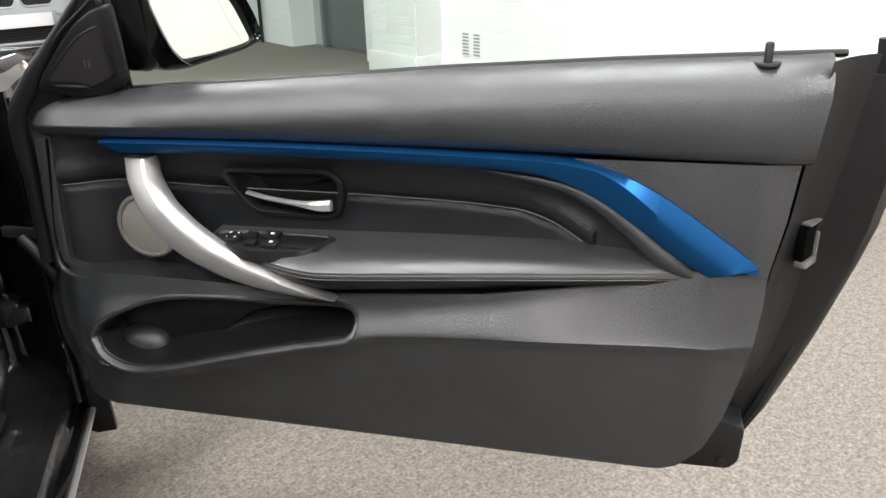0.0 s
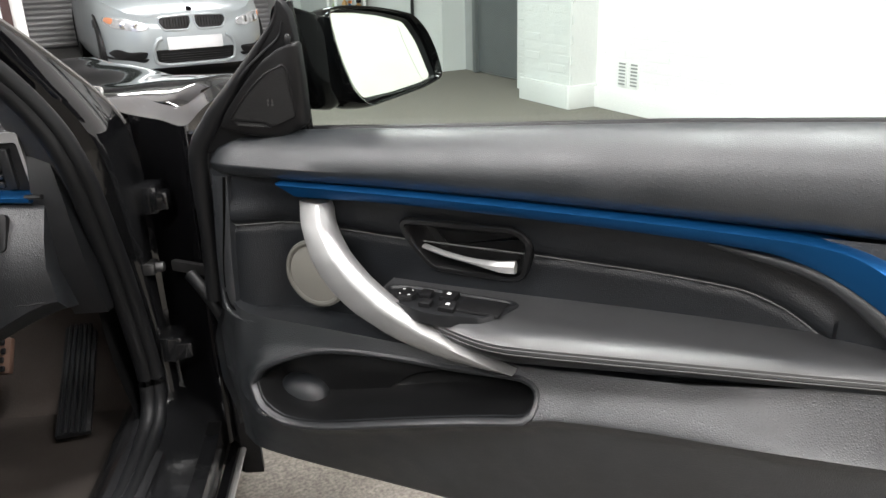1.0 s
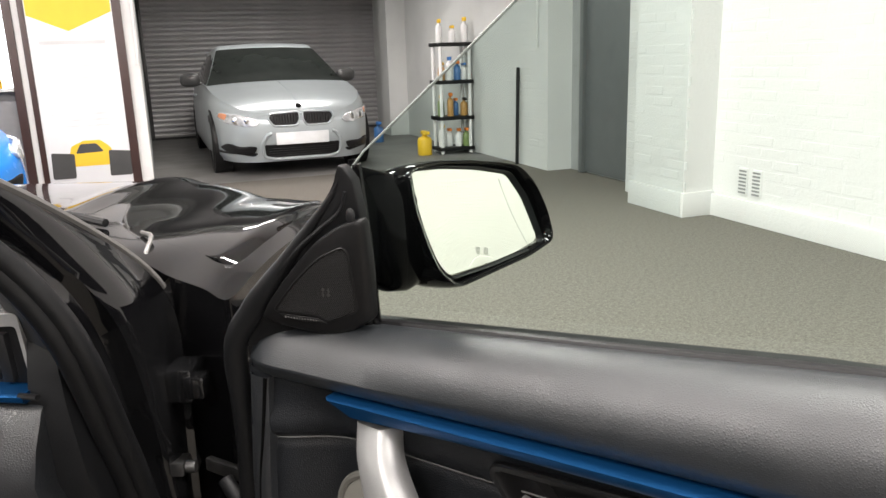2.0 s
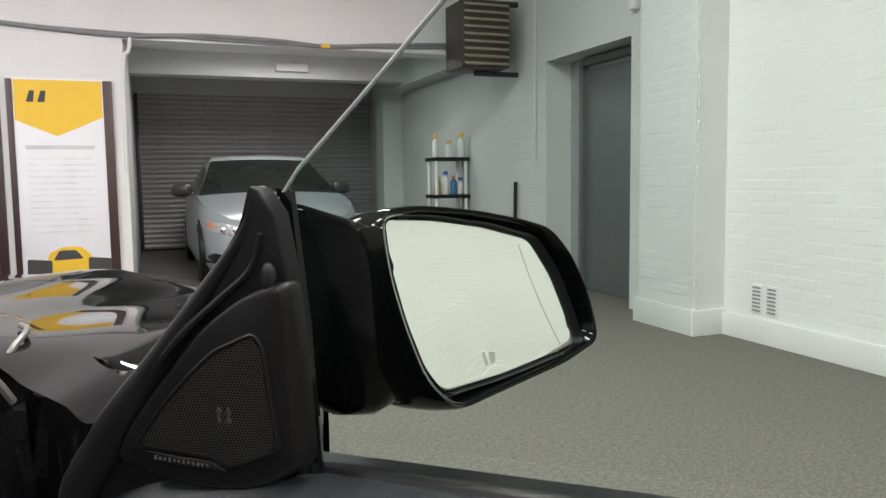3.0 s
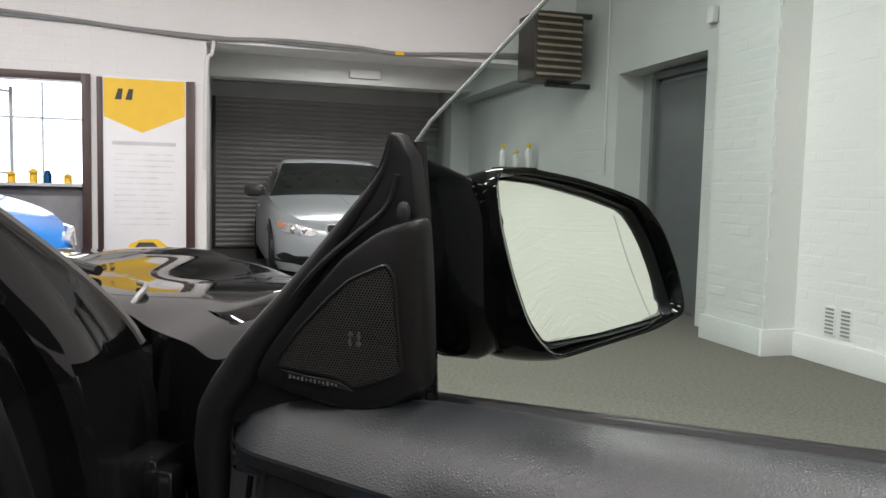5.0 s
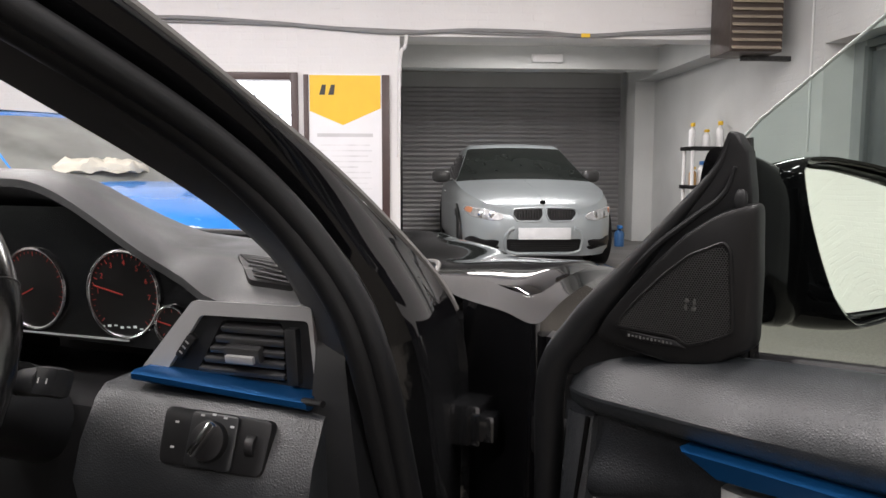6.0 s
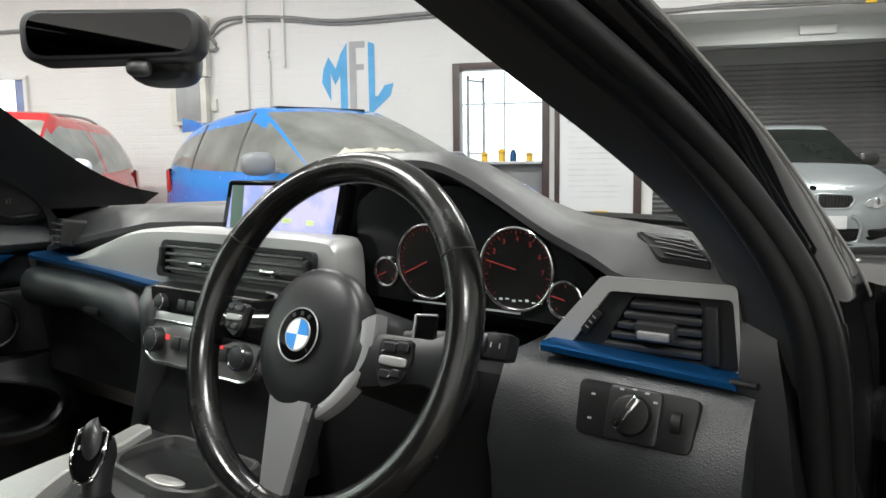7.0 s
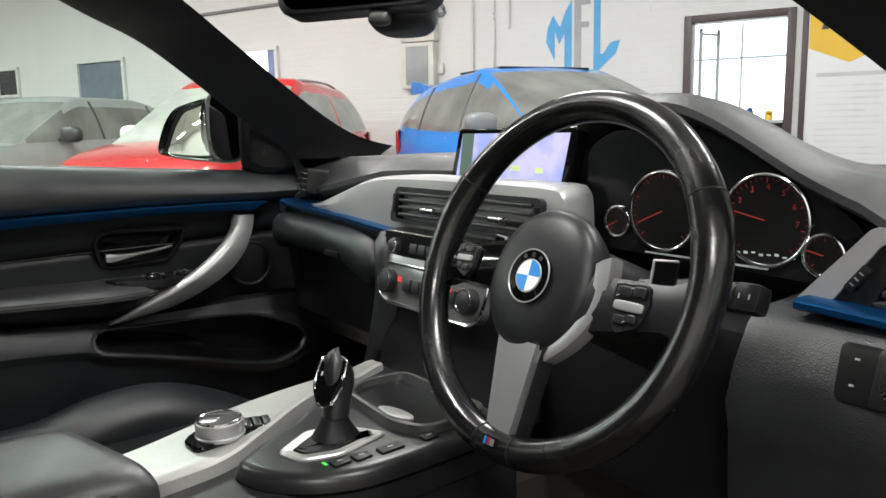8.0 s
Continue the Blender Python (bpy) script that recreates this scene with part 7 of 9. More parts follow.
# rotary controller
bm = bmesh.new()
o = rounded([(-0.074, -0.226), (-0.112, -0.176), (-0.082, -0.094), (-0.044, -0.104), (-0.024, -0.224)], 0.016)
loft(bm, [[Vector((p.x, p.y, z)) for p in inset(o, k)] for z, k in ((0.598, 0.0), (0.6085, 0.0), (0.6110, 0.0025))])
cpart("controller_base", bm, GLOSS, "gloss black rotary controller base")
bm = bmesh.new()
rings = []
for z, rr in ((0.609, 0.0335), (0.613, 0.0340), (0.6145, 0.0320), (0.617, 0.0320), (0.628, 0.0325), (0.631, 0.0320), (0.633, 0.0295)):
    rings.append([Vector((-0.058 + (rr + (0.0005 if z > 0.616 and i % 2 else 0.0)) * math.cos(2 * math.pi * i / 80), -0.178 + (rr + (0.0005 if z > 0.616 and i % 2 else 0.0)) * math.sin(2 * math.pi * i / 80), z)) for i in range(80)])
loft(bm, rings)
cpart("controller_knob", bm, SATIN, "knurled silver rotary controller")
bm = bmesh.new()
disc(bm, pose(-0.058, -0.178, 0.6325), 0.0270, 0.0022, 40, 0.001)
cpart("controller_top", bm, mat("clear_black_cap", (0.12, 0.12, 0.12), 0.12, metal=0.3, var=0.2, spec=0.6), "shiny grey controller top")
bm = bmesh.new()
ring_tube(bm, pose(-0.058, -0.178, 0.633), 0.0285, 0.0020, 40, 8)
cpart("controller_ring", bm, CHROME)
for k in range(3):
    bm = bmesh.new()
    box(bm, (0, 0, 0), (0.036, 0.011, 0.006), 0.002, pose(-0.066 + 0.004 * k, -0.136 + 0.013 * k, 0.6125, 0, 0, -14))
    cpart("controller_button", bm, CONSOLEBLACK)
# armrest between the seats: a thick rounded pad with a stitched edge
bm = bmesh.new()
rings = []
for y, k in ((-0.314, 0.55), (-0.316, 0.72), (-0.324, 0.87), (-0.340, 0.96), (-0.365, 1.0), (-0.43, 1.0), (-0.60, 1.0), (-0.76, 1.0), (-0.775, 0.9)):
    ring = []
    for i in range(32):
        a = 2 * math.pi * i / 32
        c, sn = math.cos(a), math.sin(a)
        ring.append(Vector((0.034 + (0.108 - 0.030 * (1 - k)) * math.copysign(abs(c) ** 0.45, c), y - 0.026 * (1 - math.copysign(abs(c) ** 0.45, c)), 0.640 + 0.033 * k * math.copysign(abs(sn) ** 0.62, sn) + 0.006 * k * (1 - c * c) * (sn > 0))))
    rings.append(ring)
loft(bm, rings)
cpart("console_armrest", bm, ARMLEATHER, "padded leather armrest, lamp reflection put in as grey")
bm = bmesh.new()
loft(bm, [[Vector((0.018 + x, y, z)) for x, z in ((-0.085, 0.55), (-0.088, 0.612), (0.116, 0.612), (0.112, 0.55))] for y in (-0.335, -0.345, -0.76)])
cpart("armrest_box", bm, DARK, "black box under the armrest")
bm = bmesh.new()
tube(bm, spline([(0.139, -0.74, 0.656), (0.139, -0.42, 0.656), (0.136, -0.352, 0.655), (0.112, -0.325, 0.652), (0.05, -0.336, 0.652), (-0.02, -0.352, 0.652), (-0.066, -0.372, 0.654)], 6), 0.0014, 6)
cpart("armrest_seam", bm, DARK)

# ---- passenger seat ----
bm = bmesh.new()
soft_block(bm, (-0.43, -0.12, 0.365), (0.20, 0.31, 0.085), None, 3.0, 16)
seat = car_part("passenger_seat", bm, LEATHER, "black leather sports seat")
for sx in (-1, 1):
    bm = bmesh.new()
    path = spline([(-0.43 + 0.185 * sx, -0.60, 0.43), (-0.43 + 0.190 * sx, -0.34, 0.425), (-0.43 + 0.190 * sx, -0.22, 0.452), (-0.43 + 0.190 * sx, -0.13, 0.458), (-0.43 + 0.188 * sx, -0.06, 0.442), (-0.43 + 0.184 * sx, 0.02, 0.412), (-0.43 + 0.180 * sx, 0.09, 0.378), (-0.43 + 0.172 * sx, 0.14, 0.345)], 6)
    tube(bm, path, [0.070 - 0.018 * sstep(0.55, 1.0, i / (len(path) - 1)) for i in range(len(path))], 18, 0.9)
    part("seat_bolster", bm, LEATHER, seat, "raised leather side bolster")
    bm = bmesh.new()
    tube(bm, [p + Vector((-0.046 * sx, 0, 0.040)) for p in path[4:]], 0.0022, 6)
    part("bolster_piping", bm, DARK, seat)
bm = bmesh.new()
soft_block(bm, (-0.43, 0.13, 0.365), (0.175, 0.105, 0.080), None, 2.8, 14)
part("thigh_support", bm, LEATHER, seat, "sliding leather thigh support")
bm = bmesh.new()
soft_block(bm, (0, 0, 0), (0.24, 0.085, 0.34), pose(-0.43, -0.66, 0.80, -18, 0, 0))
part("seat_back", bm, LEATHER, seat, "upright leather seat back")
bm = bmesh.new()
box(bm, (-0.43, -0.20, 0.29), (0.42, 0.5, 0.07), 0.02)
part("seat_base", bm, DARK, seat)

# ---- interior mirror ----
mm_ = pose(-0.122, 0.106, 1.238, -4, 1, 40)
bm = bmesh.new()
o = rounded([(-0.135, 0.032), (0.130, 0.040), (0.128, -0.032), (-0.130, -0.044)], 0.030, 8)
plate(bm, [(p.x, p.y) for p in o], 0.045, -0.010, 0.010, mm_)
im = car_part("interior_mirror", bm, PLAIN, "black interior rear-view mirror")
# dark base stands in for the reflection of the dark cabin
bm = bmesh.new()
plate(bm, [(p.x * 0.90, p.y * 0.80) for p in o], 0.0, -0.0112, 0, mm_)
part("interior_mirror_glass", bm, mat("dimmed_mirror", (0.05, 0.05, 0.05), 0.03, metal=1.0, var=0.0), im, "mirror glass darkened for the cabin's dark reflection")
bm = bmesh.new()
soft_block(bm, (0.05, 0.085, -0.022), (0.055, 0.05, 0.040), mm_)
tube(bm, [mm_ @ Vector((0.03, 0.04, 0.0)), mm_ @ Vector((0.05, 0.12, 0.04))], 0.03, 12)
part("sensor_housing", bm, PLAIN, im, "black rain sensor housing")
bm = bmesh.new()
soft_block(bm, (0.035, 0.005, -0.048), (0.018, 0.012, 0.012), mm_)
part("mirror_button", bm, STEEL, im)


# ---- the garage's fittings ----
SILVERP = mat("silver_blue_paint", (0.37, 0.41, 0.425), 0.32, metal=0.35, coat=0.5, var=0.03, vs=1.5)
BLUEP = mat("bright_blue_paint", (0.008, 0.20, 0.66), 0.25, metal=0.1, coat=0.8, var=0.05)
REDP = mat("red_paint", (0.55, 0.015, 0.02), 0.25, coat=0.8, var=0.05)
GREYP = mat("grey_silver_paint", (0.36, 0.38, 0.38), 0.34, metal=0.35, coat=0.7, var=0.05)
CARGLASS = mat("dark_car_glass", (0.012, 0.014, 0.013), 0.05, var=0.2, spec=0.08)
# opaque: the white wall seen through the panes is put into the colour
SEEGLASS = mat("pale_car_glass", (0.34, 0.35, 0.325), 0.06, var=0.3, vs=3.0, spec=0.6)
# opaque: the panes' reflections are put into the grey base
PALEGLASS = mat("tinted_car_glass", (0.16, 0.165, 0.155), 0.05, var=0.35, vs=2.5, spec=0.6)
POSTGREY = mat("dark_grey_post", (0.045, 0.045, 0.045), 0.3, var=0.1)
LAMPGLASS = mat("headlamp", (0.62, 0.63, 0.64), 0.12, metal=0.5, var=0.25, vs=30, coat=0.8)
AMBER = mat("amber_lens", (0.75, 0.28, 0.12), 0.2, coat=0.6)
REDLENS = mat("red_lens", (0.45, 0.01, 0.01), 0.2, coat=0.8)
YELLOW = mat("yellow_print", (0.80, 0.50, 0.03), 0.5, var=0.03)
GREYPRINT = mat("grey_print", (0.54, 0.54, 0.55), 0.6, var=0.05)
CABLE = mat("grey_cable", (0.22, 0.22, 0.22), 0.6, var=0.1)


def place(name, label, category, m, group="", kind=""):
    return thing(name, label, category, m, group, kind=kind)


def roller_shutter():
    ob = place("roller_shutter", "closed grey ribbed steel roller shutter", "shutter", room_at(0, B2, 0))
    m = mat("galvanised_slat", (0.44, 0.435, 0.44), 0.45, metal=0.4, var=0.10, vs=2)
    bm = bmesh.new()
    w0, w1 = RA0, RA1 + 0.1
    prof = [(0.0, 0.0), (-0.006, 0.012), (-0.020, 0.028), (-0.024, 0.045), (-0.020, 0.062), (-0.006, 0.076), (0.0, 0.080), (0.006, 0.04)]
    loft(bm, [[Vector((x, y, z)) for y, z in prof] for x in (w0, w1)])
    me = finish(bm, "shutter_slat", m)
    for k in range(31):
        s = new("shutter_slat", me)
        s.parent, s.location = ob, (0, 0, 0.02 + 0.08 * k)
    bm = bmesh.new()
    box(bm, ((w0 + w1) / 2, 0.02, 0.02), (w1 - w0, 0.05, 0.05), 0.006)
    part("bottom_rail", bm, STEEL, ob)
    for x in (w0 + 0.03, w1 - 0.03):
        bm = bmesh.new()
        box(bm, (x, -0.035, 1.25), (0.06, 0.06, 2.5), 0.006)
        part("side_guide", bm, STEEL, ob)


roller_shutter()
slab("beam_bay", (RA0, 9.6, 2.45), (RA1, 9.9, 2.75), GREYWALL, "pale painted beam across the bay", category="beam")
slab("pier_bay", (4.45, 10.6, 0), (RA1, 11.0, 2.75), GREYWALL, "pale painted pier in the bay", category="pier")
slab("beam_side", (4.45, B1 + 0.3, 2.40), (RA1, 10.6, 2.75), GREYWALL, "pale painted side beam of the bay", category="beam")
ob = place("bulkhead_light", "white bulkhead light on the bay beam", "light fitting", room_at(2.9, 9.6, 2.58))
bm = bmesh.new()
box(bm, (0, -0.04, 0), (0.42, 0.08, 0.11), 0.02)
part("cover", bm, PLASTER, ob)


def office_door():
    ob = tagged(new("door_office"), "open office doorway with a dark brown frame", "door", "", "structure")
    ob.matrix_basis = room_at(0, B1, 0)
    w, h, f = DO1 - DO0, DOH, 0.075
    for x in (DO0 + f / 2, DO1 - f / 2):
        bm = bmesh.new()
        box(bm, (x, 0.06, h / 2), (f, 0.18, h), 0.006)
        part("door_jamb", bm, DARKBROWN, ob)
    bm = bmesh.new()
    box(bm, ((DO0 + DO1) / 2, 0.06, h - f / 2), (w - 2 * f, 0.178, f), 0.006)
    part("door_head", bm, DARKBROWN, ob)
    # lower half: a grey counter hatch; upper half open to a bright office
    bm = bmesh.new()
    box(bm, ((DO0 + DO1) / 2, 0.10, 0.50), (w - 2 * f, 0.06, 1.0), 0.004)
    part("hatch_panel", bm, mat("grey_hatch", (0.20, 0.20, 0.21), 0.5), ob, "grey lower door panel")
    bm = bmesh.new()
    box(bm, ((DO0 + DO1) / 2, 0.06, 1.015), (w - 2 * f, 0.22, 0.03), 0.004)
    part("hatch_shelf", bm, mat("pale_shelf", (0.5, 0.5, 0.5), 0.5), ob)
    for dx in (-0.18, 0.0):
        bm = bmesh.new()
        box(bm, (0, 0, 0), (0.03, 0.03, 0.86), 0.004, pose(DO0 + 0.13 + 0.12 * (dx + 0.18) / 0.18, 0.14 + 0.25 * (dx + 0.18) / 0.18, 1.50))
        part("sash_stile", bm, mat("grey_sash", (0.42, 0.45, 0.48), 0.4) if dx < 0 else bpy.data.materials["grey_sash"], ob)
    for z in (1.12, 1.88):
        bm = bmesh.new()
        box(bm, (0, 0, 0), (0.30, 0.02, 0.02), 0.003, pose(DO0 + 0.19, 0.265, z, 0, 0, 64))
        part("sash_rail", bm, bpy.data.materials["grey_sash"], ob)
    # bright far window seen through the doorway
    bm = bmesh.new()
    box(bm, (-0.9, 1.45, 1.3), (2.6, 0.02, 2.2))
    part("bright_pane", bm, glow_mat("daylit_window", (0.93, 0.97, 1.0), 1.6), ob, "bright daylit office window", smooth=False)
    bm = bmesh.new()
    box(bm, (-0.80, 1.40, 1.35), (0.022, 0.04, 1.5))
    box(bm, (-0.6, 1.40, 1.72), (1.6, 0.04, 0.022))
    part("far_mullion", bm, mat("pale_mullion", (0.80, 0.82, 0.83), 0.5), ob, smooth=False)
    for x, c, hh in ((-0.80, YELLOW, 0.10), (-0.62, YELLOW, 0.13), (-0.50, BLUE, 0.12), (-0.33, YELLOW, 0.09)):
        bm = bmesh.new()
        disc(bm, pose(x, 0.06, 1.03), 0.035, hh * 0.7, 16, 0.008)
        disc(bm, pose(x, 0.06, 1.03 + hh * 0.7), 0.06 if c is YELLOW else 0.03, hh * 0.3, 10, 0.01, 0.02)
        part("shelf_pot", bm, c, ob)


office_door()


def banner():
    ob = place("display_banner", "tall white and yellow printed banner in a brown frame", "banner", room_at(0.365, B1 - 0.02, 0))
    w, h = 0.86, 2.02
    bm = bmesh.new()
    box(bm, (0, 0, h / 2 + 0.01), (w - 0.10, 0.012, h), 0.002)
    part("sheet", bm, mat("banner_white", (0.74, 0.74, 0.76), 0.45, var=0.02), ob)
    for x in (-w / 2 + 0.025, w / 2 - 0.04):
        bm = bmesh.new()
        box(bm, (x, -0.004, h / 2), (0.05 if x < 0 else 0.08, 0.03, h), 0.005)
        part("frame_side", bm, DARKBROWN, ob)
    bm = bmesh.new()
    plate(bm, [(-0.37, h - 0.005), (0.34, h - 0.005), (0.34, h - 0.33), (-0.04, h - 0.50), (-0.37, h - 0.36)], -0.006, -0.010, 0)
    part("yellow_head", bm, YELLOW, ob, "yellow arrow-shaped banner head", smooth=False)
    bm = bmesh.new()
    for x in (-0.24, -0.15):
        plate(bm, [(x - 0.035, h - 0.20), (x - 0.005, h - 0.10), (x + 0.035, h - 0.10), (x + 0.022, h - 0.20)], -0.011, -0.013, 0)
    part("logo_shape", bm, mat("near_black_print", (0.03, 0.03, 0.03), 0.5), ob, smooth=False)
    bm = bmesh.new()
    box(bm, (-0.02, -0.008, h - 0.60), (0.56, 0.002, 0.035))
    part("headline", bm, GREYPRINT, ob, smooth=False)
    pale = mat("pale_print", (0.67, 0.67, 0.685), 0.6)
    for k in range(13):
        wd = (0.52, 0.54, 0.50, 0.54, 0.40)[k % 5]
        bm = bmesh.new()
        box(bm, (-0.02 - (0.54 - wd) / 2, -0.008, h - 0.70 - 0.055 * k), (wd, 0.002, 0.014))
        part("text_line", bm, pale, ob, smooth=False)
    bm = bmesh.new()
    plate(bm, rounded([(-0.20, 0.33), (-0.16, 0.47), (-0.05, 0.52), (0.10, 0.52), (0.18, 0.45), (0.22, 0.33), (0.16, 0.28), (-0.16, 0.28)], 0.02), -0.006, -0.010, 0)
    part("printed_vehicle", bm, YELLOW, ob, "printed yellow car", smooth=False)
    black = mat("print_black", (0.05, 0.05, 0.05), 0.5)
    for x in (-0.25, 0.25):
        bm = bmesh.new()
        plate(bm, rounded([(x - 0.10, 0.17), (x + 0.10, 0.17), (x + 0.11, 0.40), (x - 0.09, 0.42)], 0.02), -0.010, -0.012, 0)
        part("printed_dark_shape", bm, black, ob, smooth=False)
    bm = bmesh.new()
    plate(bm, rounded([(-0.13, 0.40), (-0.08, 0.49), (0.06, 0.49), (0.12, 0.41)], 0.02), -0.010, -0.012, 0)
    part("printed_window", bm, black, ob, smooth=False)


banner()


def wall_emblem():
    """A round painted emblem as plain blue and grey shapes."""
    ob = place("wall_emblem", "round blue and grey emblem painted on the wall", "emblem", room_at(-2.16, B1, 1.92))
    bl = mat("emblem_wall_blue", (0.08, 0.36, 0.68), 0.6)
    gr = mat("emblem_wall_grey", (0.36, 0.36, 0.37), 0.6)

    def arc(x):
        return math.sqrt(max(0, 0.41 ** 2 - x * x))
    bm = bmesh.new()
    plate(bm, [(-0.12, arc(-0.12)), (-0.12, -arc(-0.12) + 0.02), (-0.20, -0.33), (-0.20, 0.05), (-0.26, -0.05), (-0.31, 0.08), (-0.31, -0.22), (-0.41, -0.02), (-0.39, 0.12), (-0.33, 0.25), (-0.30, 0.20), (-0.25, 0.12), (-0.19, 0.28)], -0.003, -0.006, 0)
    part("left_shape", bm, bl, ob, smooth=False)
    bm = bmesh.new()
    box(bm, (-0.055, -0.0045, 0.0), (0.075, 0.003, 0.80))
    box(bm, (0.03, -0.0045, 0.365), (0.11, 0.003, 0.07))
    box(bm, (0.025, -0.0045, 0.13), (0.09, 0.003, 0.06))
    part("middle_shape", bm, gr, ob, smooth=False)
    bm = bmesh.new()
    plate(bm, [(0.12, arc(0.12)), (0.19, arc(0.19)), (0.19, -0.18), (0.22, -0.18), (0.30, -0.07), (0.40, -0.05), (0.36, -0.18), (0.12, -arc(0.12))], -0.003, -0.006, 0)
    part("right_shape", bm, bl, ob, smooth=False)


wall_emblem()


def meter_box(a, z, w, h):
    ob = place("meter_cabinet", "pale wall cabinet with a grey glazed door", "cabinet", room_at(a, B1, z), "wall cabinets")
    bm = bmesh.new()
    box(bm, (0, -0.06, 0), (w, 0.12, h), 0.008)
    part("body", bm, mat("cream_paint", (0.62, 0.61, 0.56), 0.5) if "cream_paint" not in bpy.data.materials else bpy.data.materials["cream_paint"], ob)
    bm = bmesh.new()
    box(bm, (0, -0.123, 0), (w * 0.68, 0.01, h * 0.84), 0.004)
    part("door_panel", bm, mat("cabinet_grey", (0.30, 0.31, 0.32), 0.3) if "cabinet_grey" not in bpy.data.materials else bpy.data.materials["cabinet_grey"], ob, "grey glazed cabinet door")


meter_box(-4.12, 2.34, 0.46, 0.66)
meter_box(-4.13, 1.74, 0.44, 0.52)
ob = place("wall_socket", "small pale wall switch box", "socket", room_at(-3.87, B1, 1.70))
bm = bmesh.new()
box(bm, (0, -0.02, 0), (0.08, 0.04, 0.13), 0.008)
part("cover", bm, bpy.data.materials["cream_paint"], ob)


def conduit(name, label, pts, r, m=CABLE):
    bm = bmesh.new()
    tube(bm, [ROOM @ Vector(p) for p in spline(pts, 6)], r, 8)
    ob = new(name, finish(bm, name, m))
    return tagged(ob, label, "cable")


Yc = B1 - 0.02
conduit("wall_cable", "slack grey cable run along the wall", [(-9, Yc, 2.62), (-5.2, Yc, 2.62), (-3.9, Yc, 2.30), (-3.87, Yc, 2.49), (-3.65, Yc, 2.63), (-3.0, Yc, 2.61), (-2.36, Yc, 2.54), (-1.3, Yc, 2.56), (-0.41, Yc, 2.52), (0.30, Yc, 2.47), (0.9, Yc, 2.44), (1.6, Yc, 2.47), (2.31, Yc, 2.46), (2.78, Yc, 2.43), (3.4, Yc, 2.47), (4.1, Yc, 2.51)], 0.022)
conduit("wall_cable", "thin grey cable along the wall", [(-3.9, Yc, 2.42), (-3.6, Yc, 2.58), (-3.0, Yc, 2.575), (-2.3, Yc, 2.50), (-1.3, Yc, 2.52), (0.0, Yc, 2.49), (1.0, Yc, 2.46), (2.4, Yc, 2.43), (3.4, Yc, 2.45), (4.1, Yc, 2.48)], 0.012)
conduit("conduit_pipe", "white painted pipe down the wall", [(-3.45, Yc, 3.8), (-3.45, Yc, 2.6), (-3.46, Yc, 1.2)], 0.022, PLASTER)
conduit("conduit_pipe", "white painted pipe down the wall", [(-3.0, Yc, 3.0), (-3.0, Yc, 2.5), (-3.0, Yc, 2.08)], 0.018, PLASTER)
conduit("conduit_pipe", "white painted pipe down the wall", [(-3.18, Yc, 2.5), (-3.18, Yc, 2.0), (-3.2, Yc, 1.3)], 0.014, PLASTER)
conduit("conduit_pipe", "pale conduit at the bay's edge", [(0.97, Yc, 2.42), (0.95, Yc, 2.30), (0.90, Yc, 2.15), (0.885, Yc, 1.2)], 0.018, PLASTER)
ob = place("cable_tag", "small yellow tag on the cable", "tag", room_at(2.78, Yc - 0.03, 2.43))
bm = bmesh.new()
box(bm, (0, 0, 0), (0.09, 0.02, 0.04), 0.005)
part("tag", bm, YELLOW, ob)


def wall_window(name, label, a0, a1, z0, z1, m, curtain=None):
    ob = tagged(new(name), label, "window", "", "structure")
    ob.matrix_basis = room_at((a0 + a1) / 2, B1, (z0 + z1) / 2)
    w, h = a1 - a0, z1 - z0
    bm = bmesh.new()
    for x, z, sx, sz in ((-w / 2, 0, 0.05, h), (w / 2, 0, 0.05, h), (0, h / 2 + 0.0, w + 0.05, 0.05), (0, -h / 2, w + 0.05, 0.05)):
        box(bm, (x, -0.02, z), (sx, 0.06, sz), 0.004)
    part("window_frame", bm, PLASTER, ob)
    bm = bmesh.new()
    box(bm, (0, -0.006, 0), (w - 0.04, 0.008, h - 0.04))
    part("pane", bm, m, ob, smooth=False)
    if curtain:
        bm = bmesh.new()
        box(bm, (w / 2 - 0.09, -0.02, 0), (0.14, 0.012, h - 0.05), 0.004)
        part("blind_edge", bm, curtain, ob)


wall_window("window_1", "small bright window with a blue edge", -7.05, -6.35, 1.55, 2.10, glow_mat("bright_sky_pane", (0.95, 0.97, 1.0), 1.2), mat("blue_edge", (0.20, 0.24, 0.42), 0.5))
wall_window("window_2", "grey boarded panel in the white wall", -10.5, -9.4, 1.10, 2.15, mat("slate_board", (0.16, 0.19, 0.23), 0.5))
wall_window("window_3", "dark small window in the white wall", -12.7, -12.1, 1.70, 2.15, mat("dark_pane", (0.03, 0.03, 0.035), 0.2))


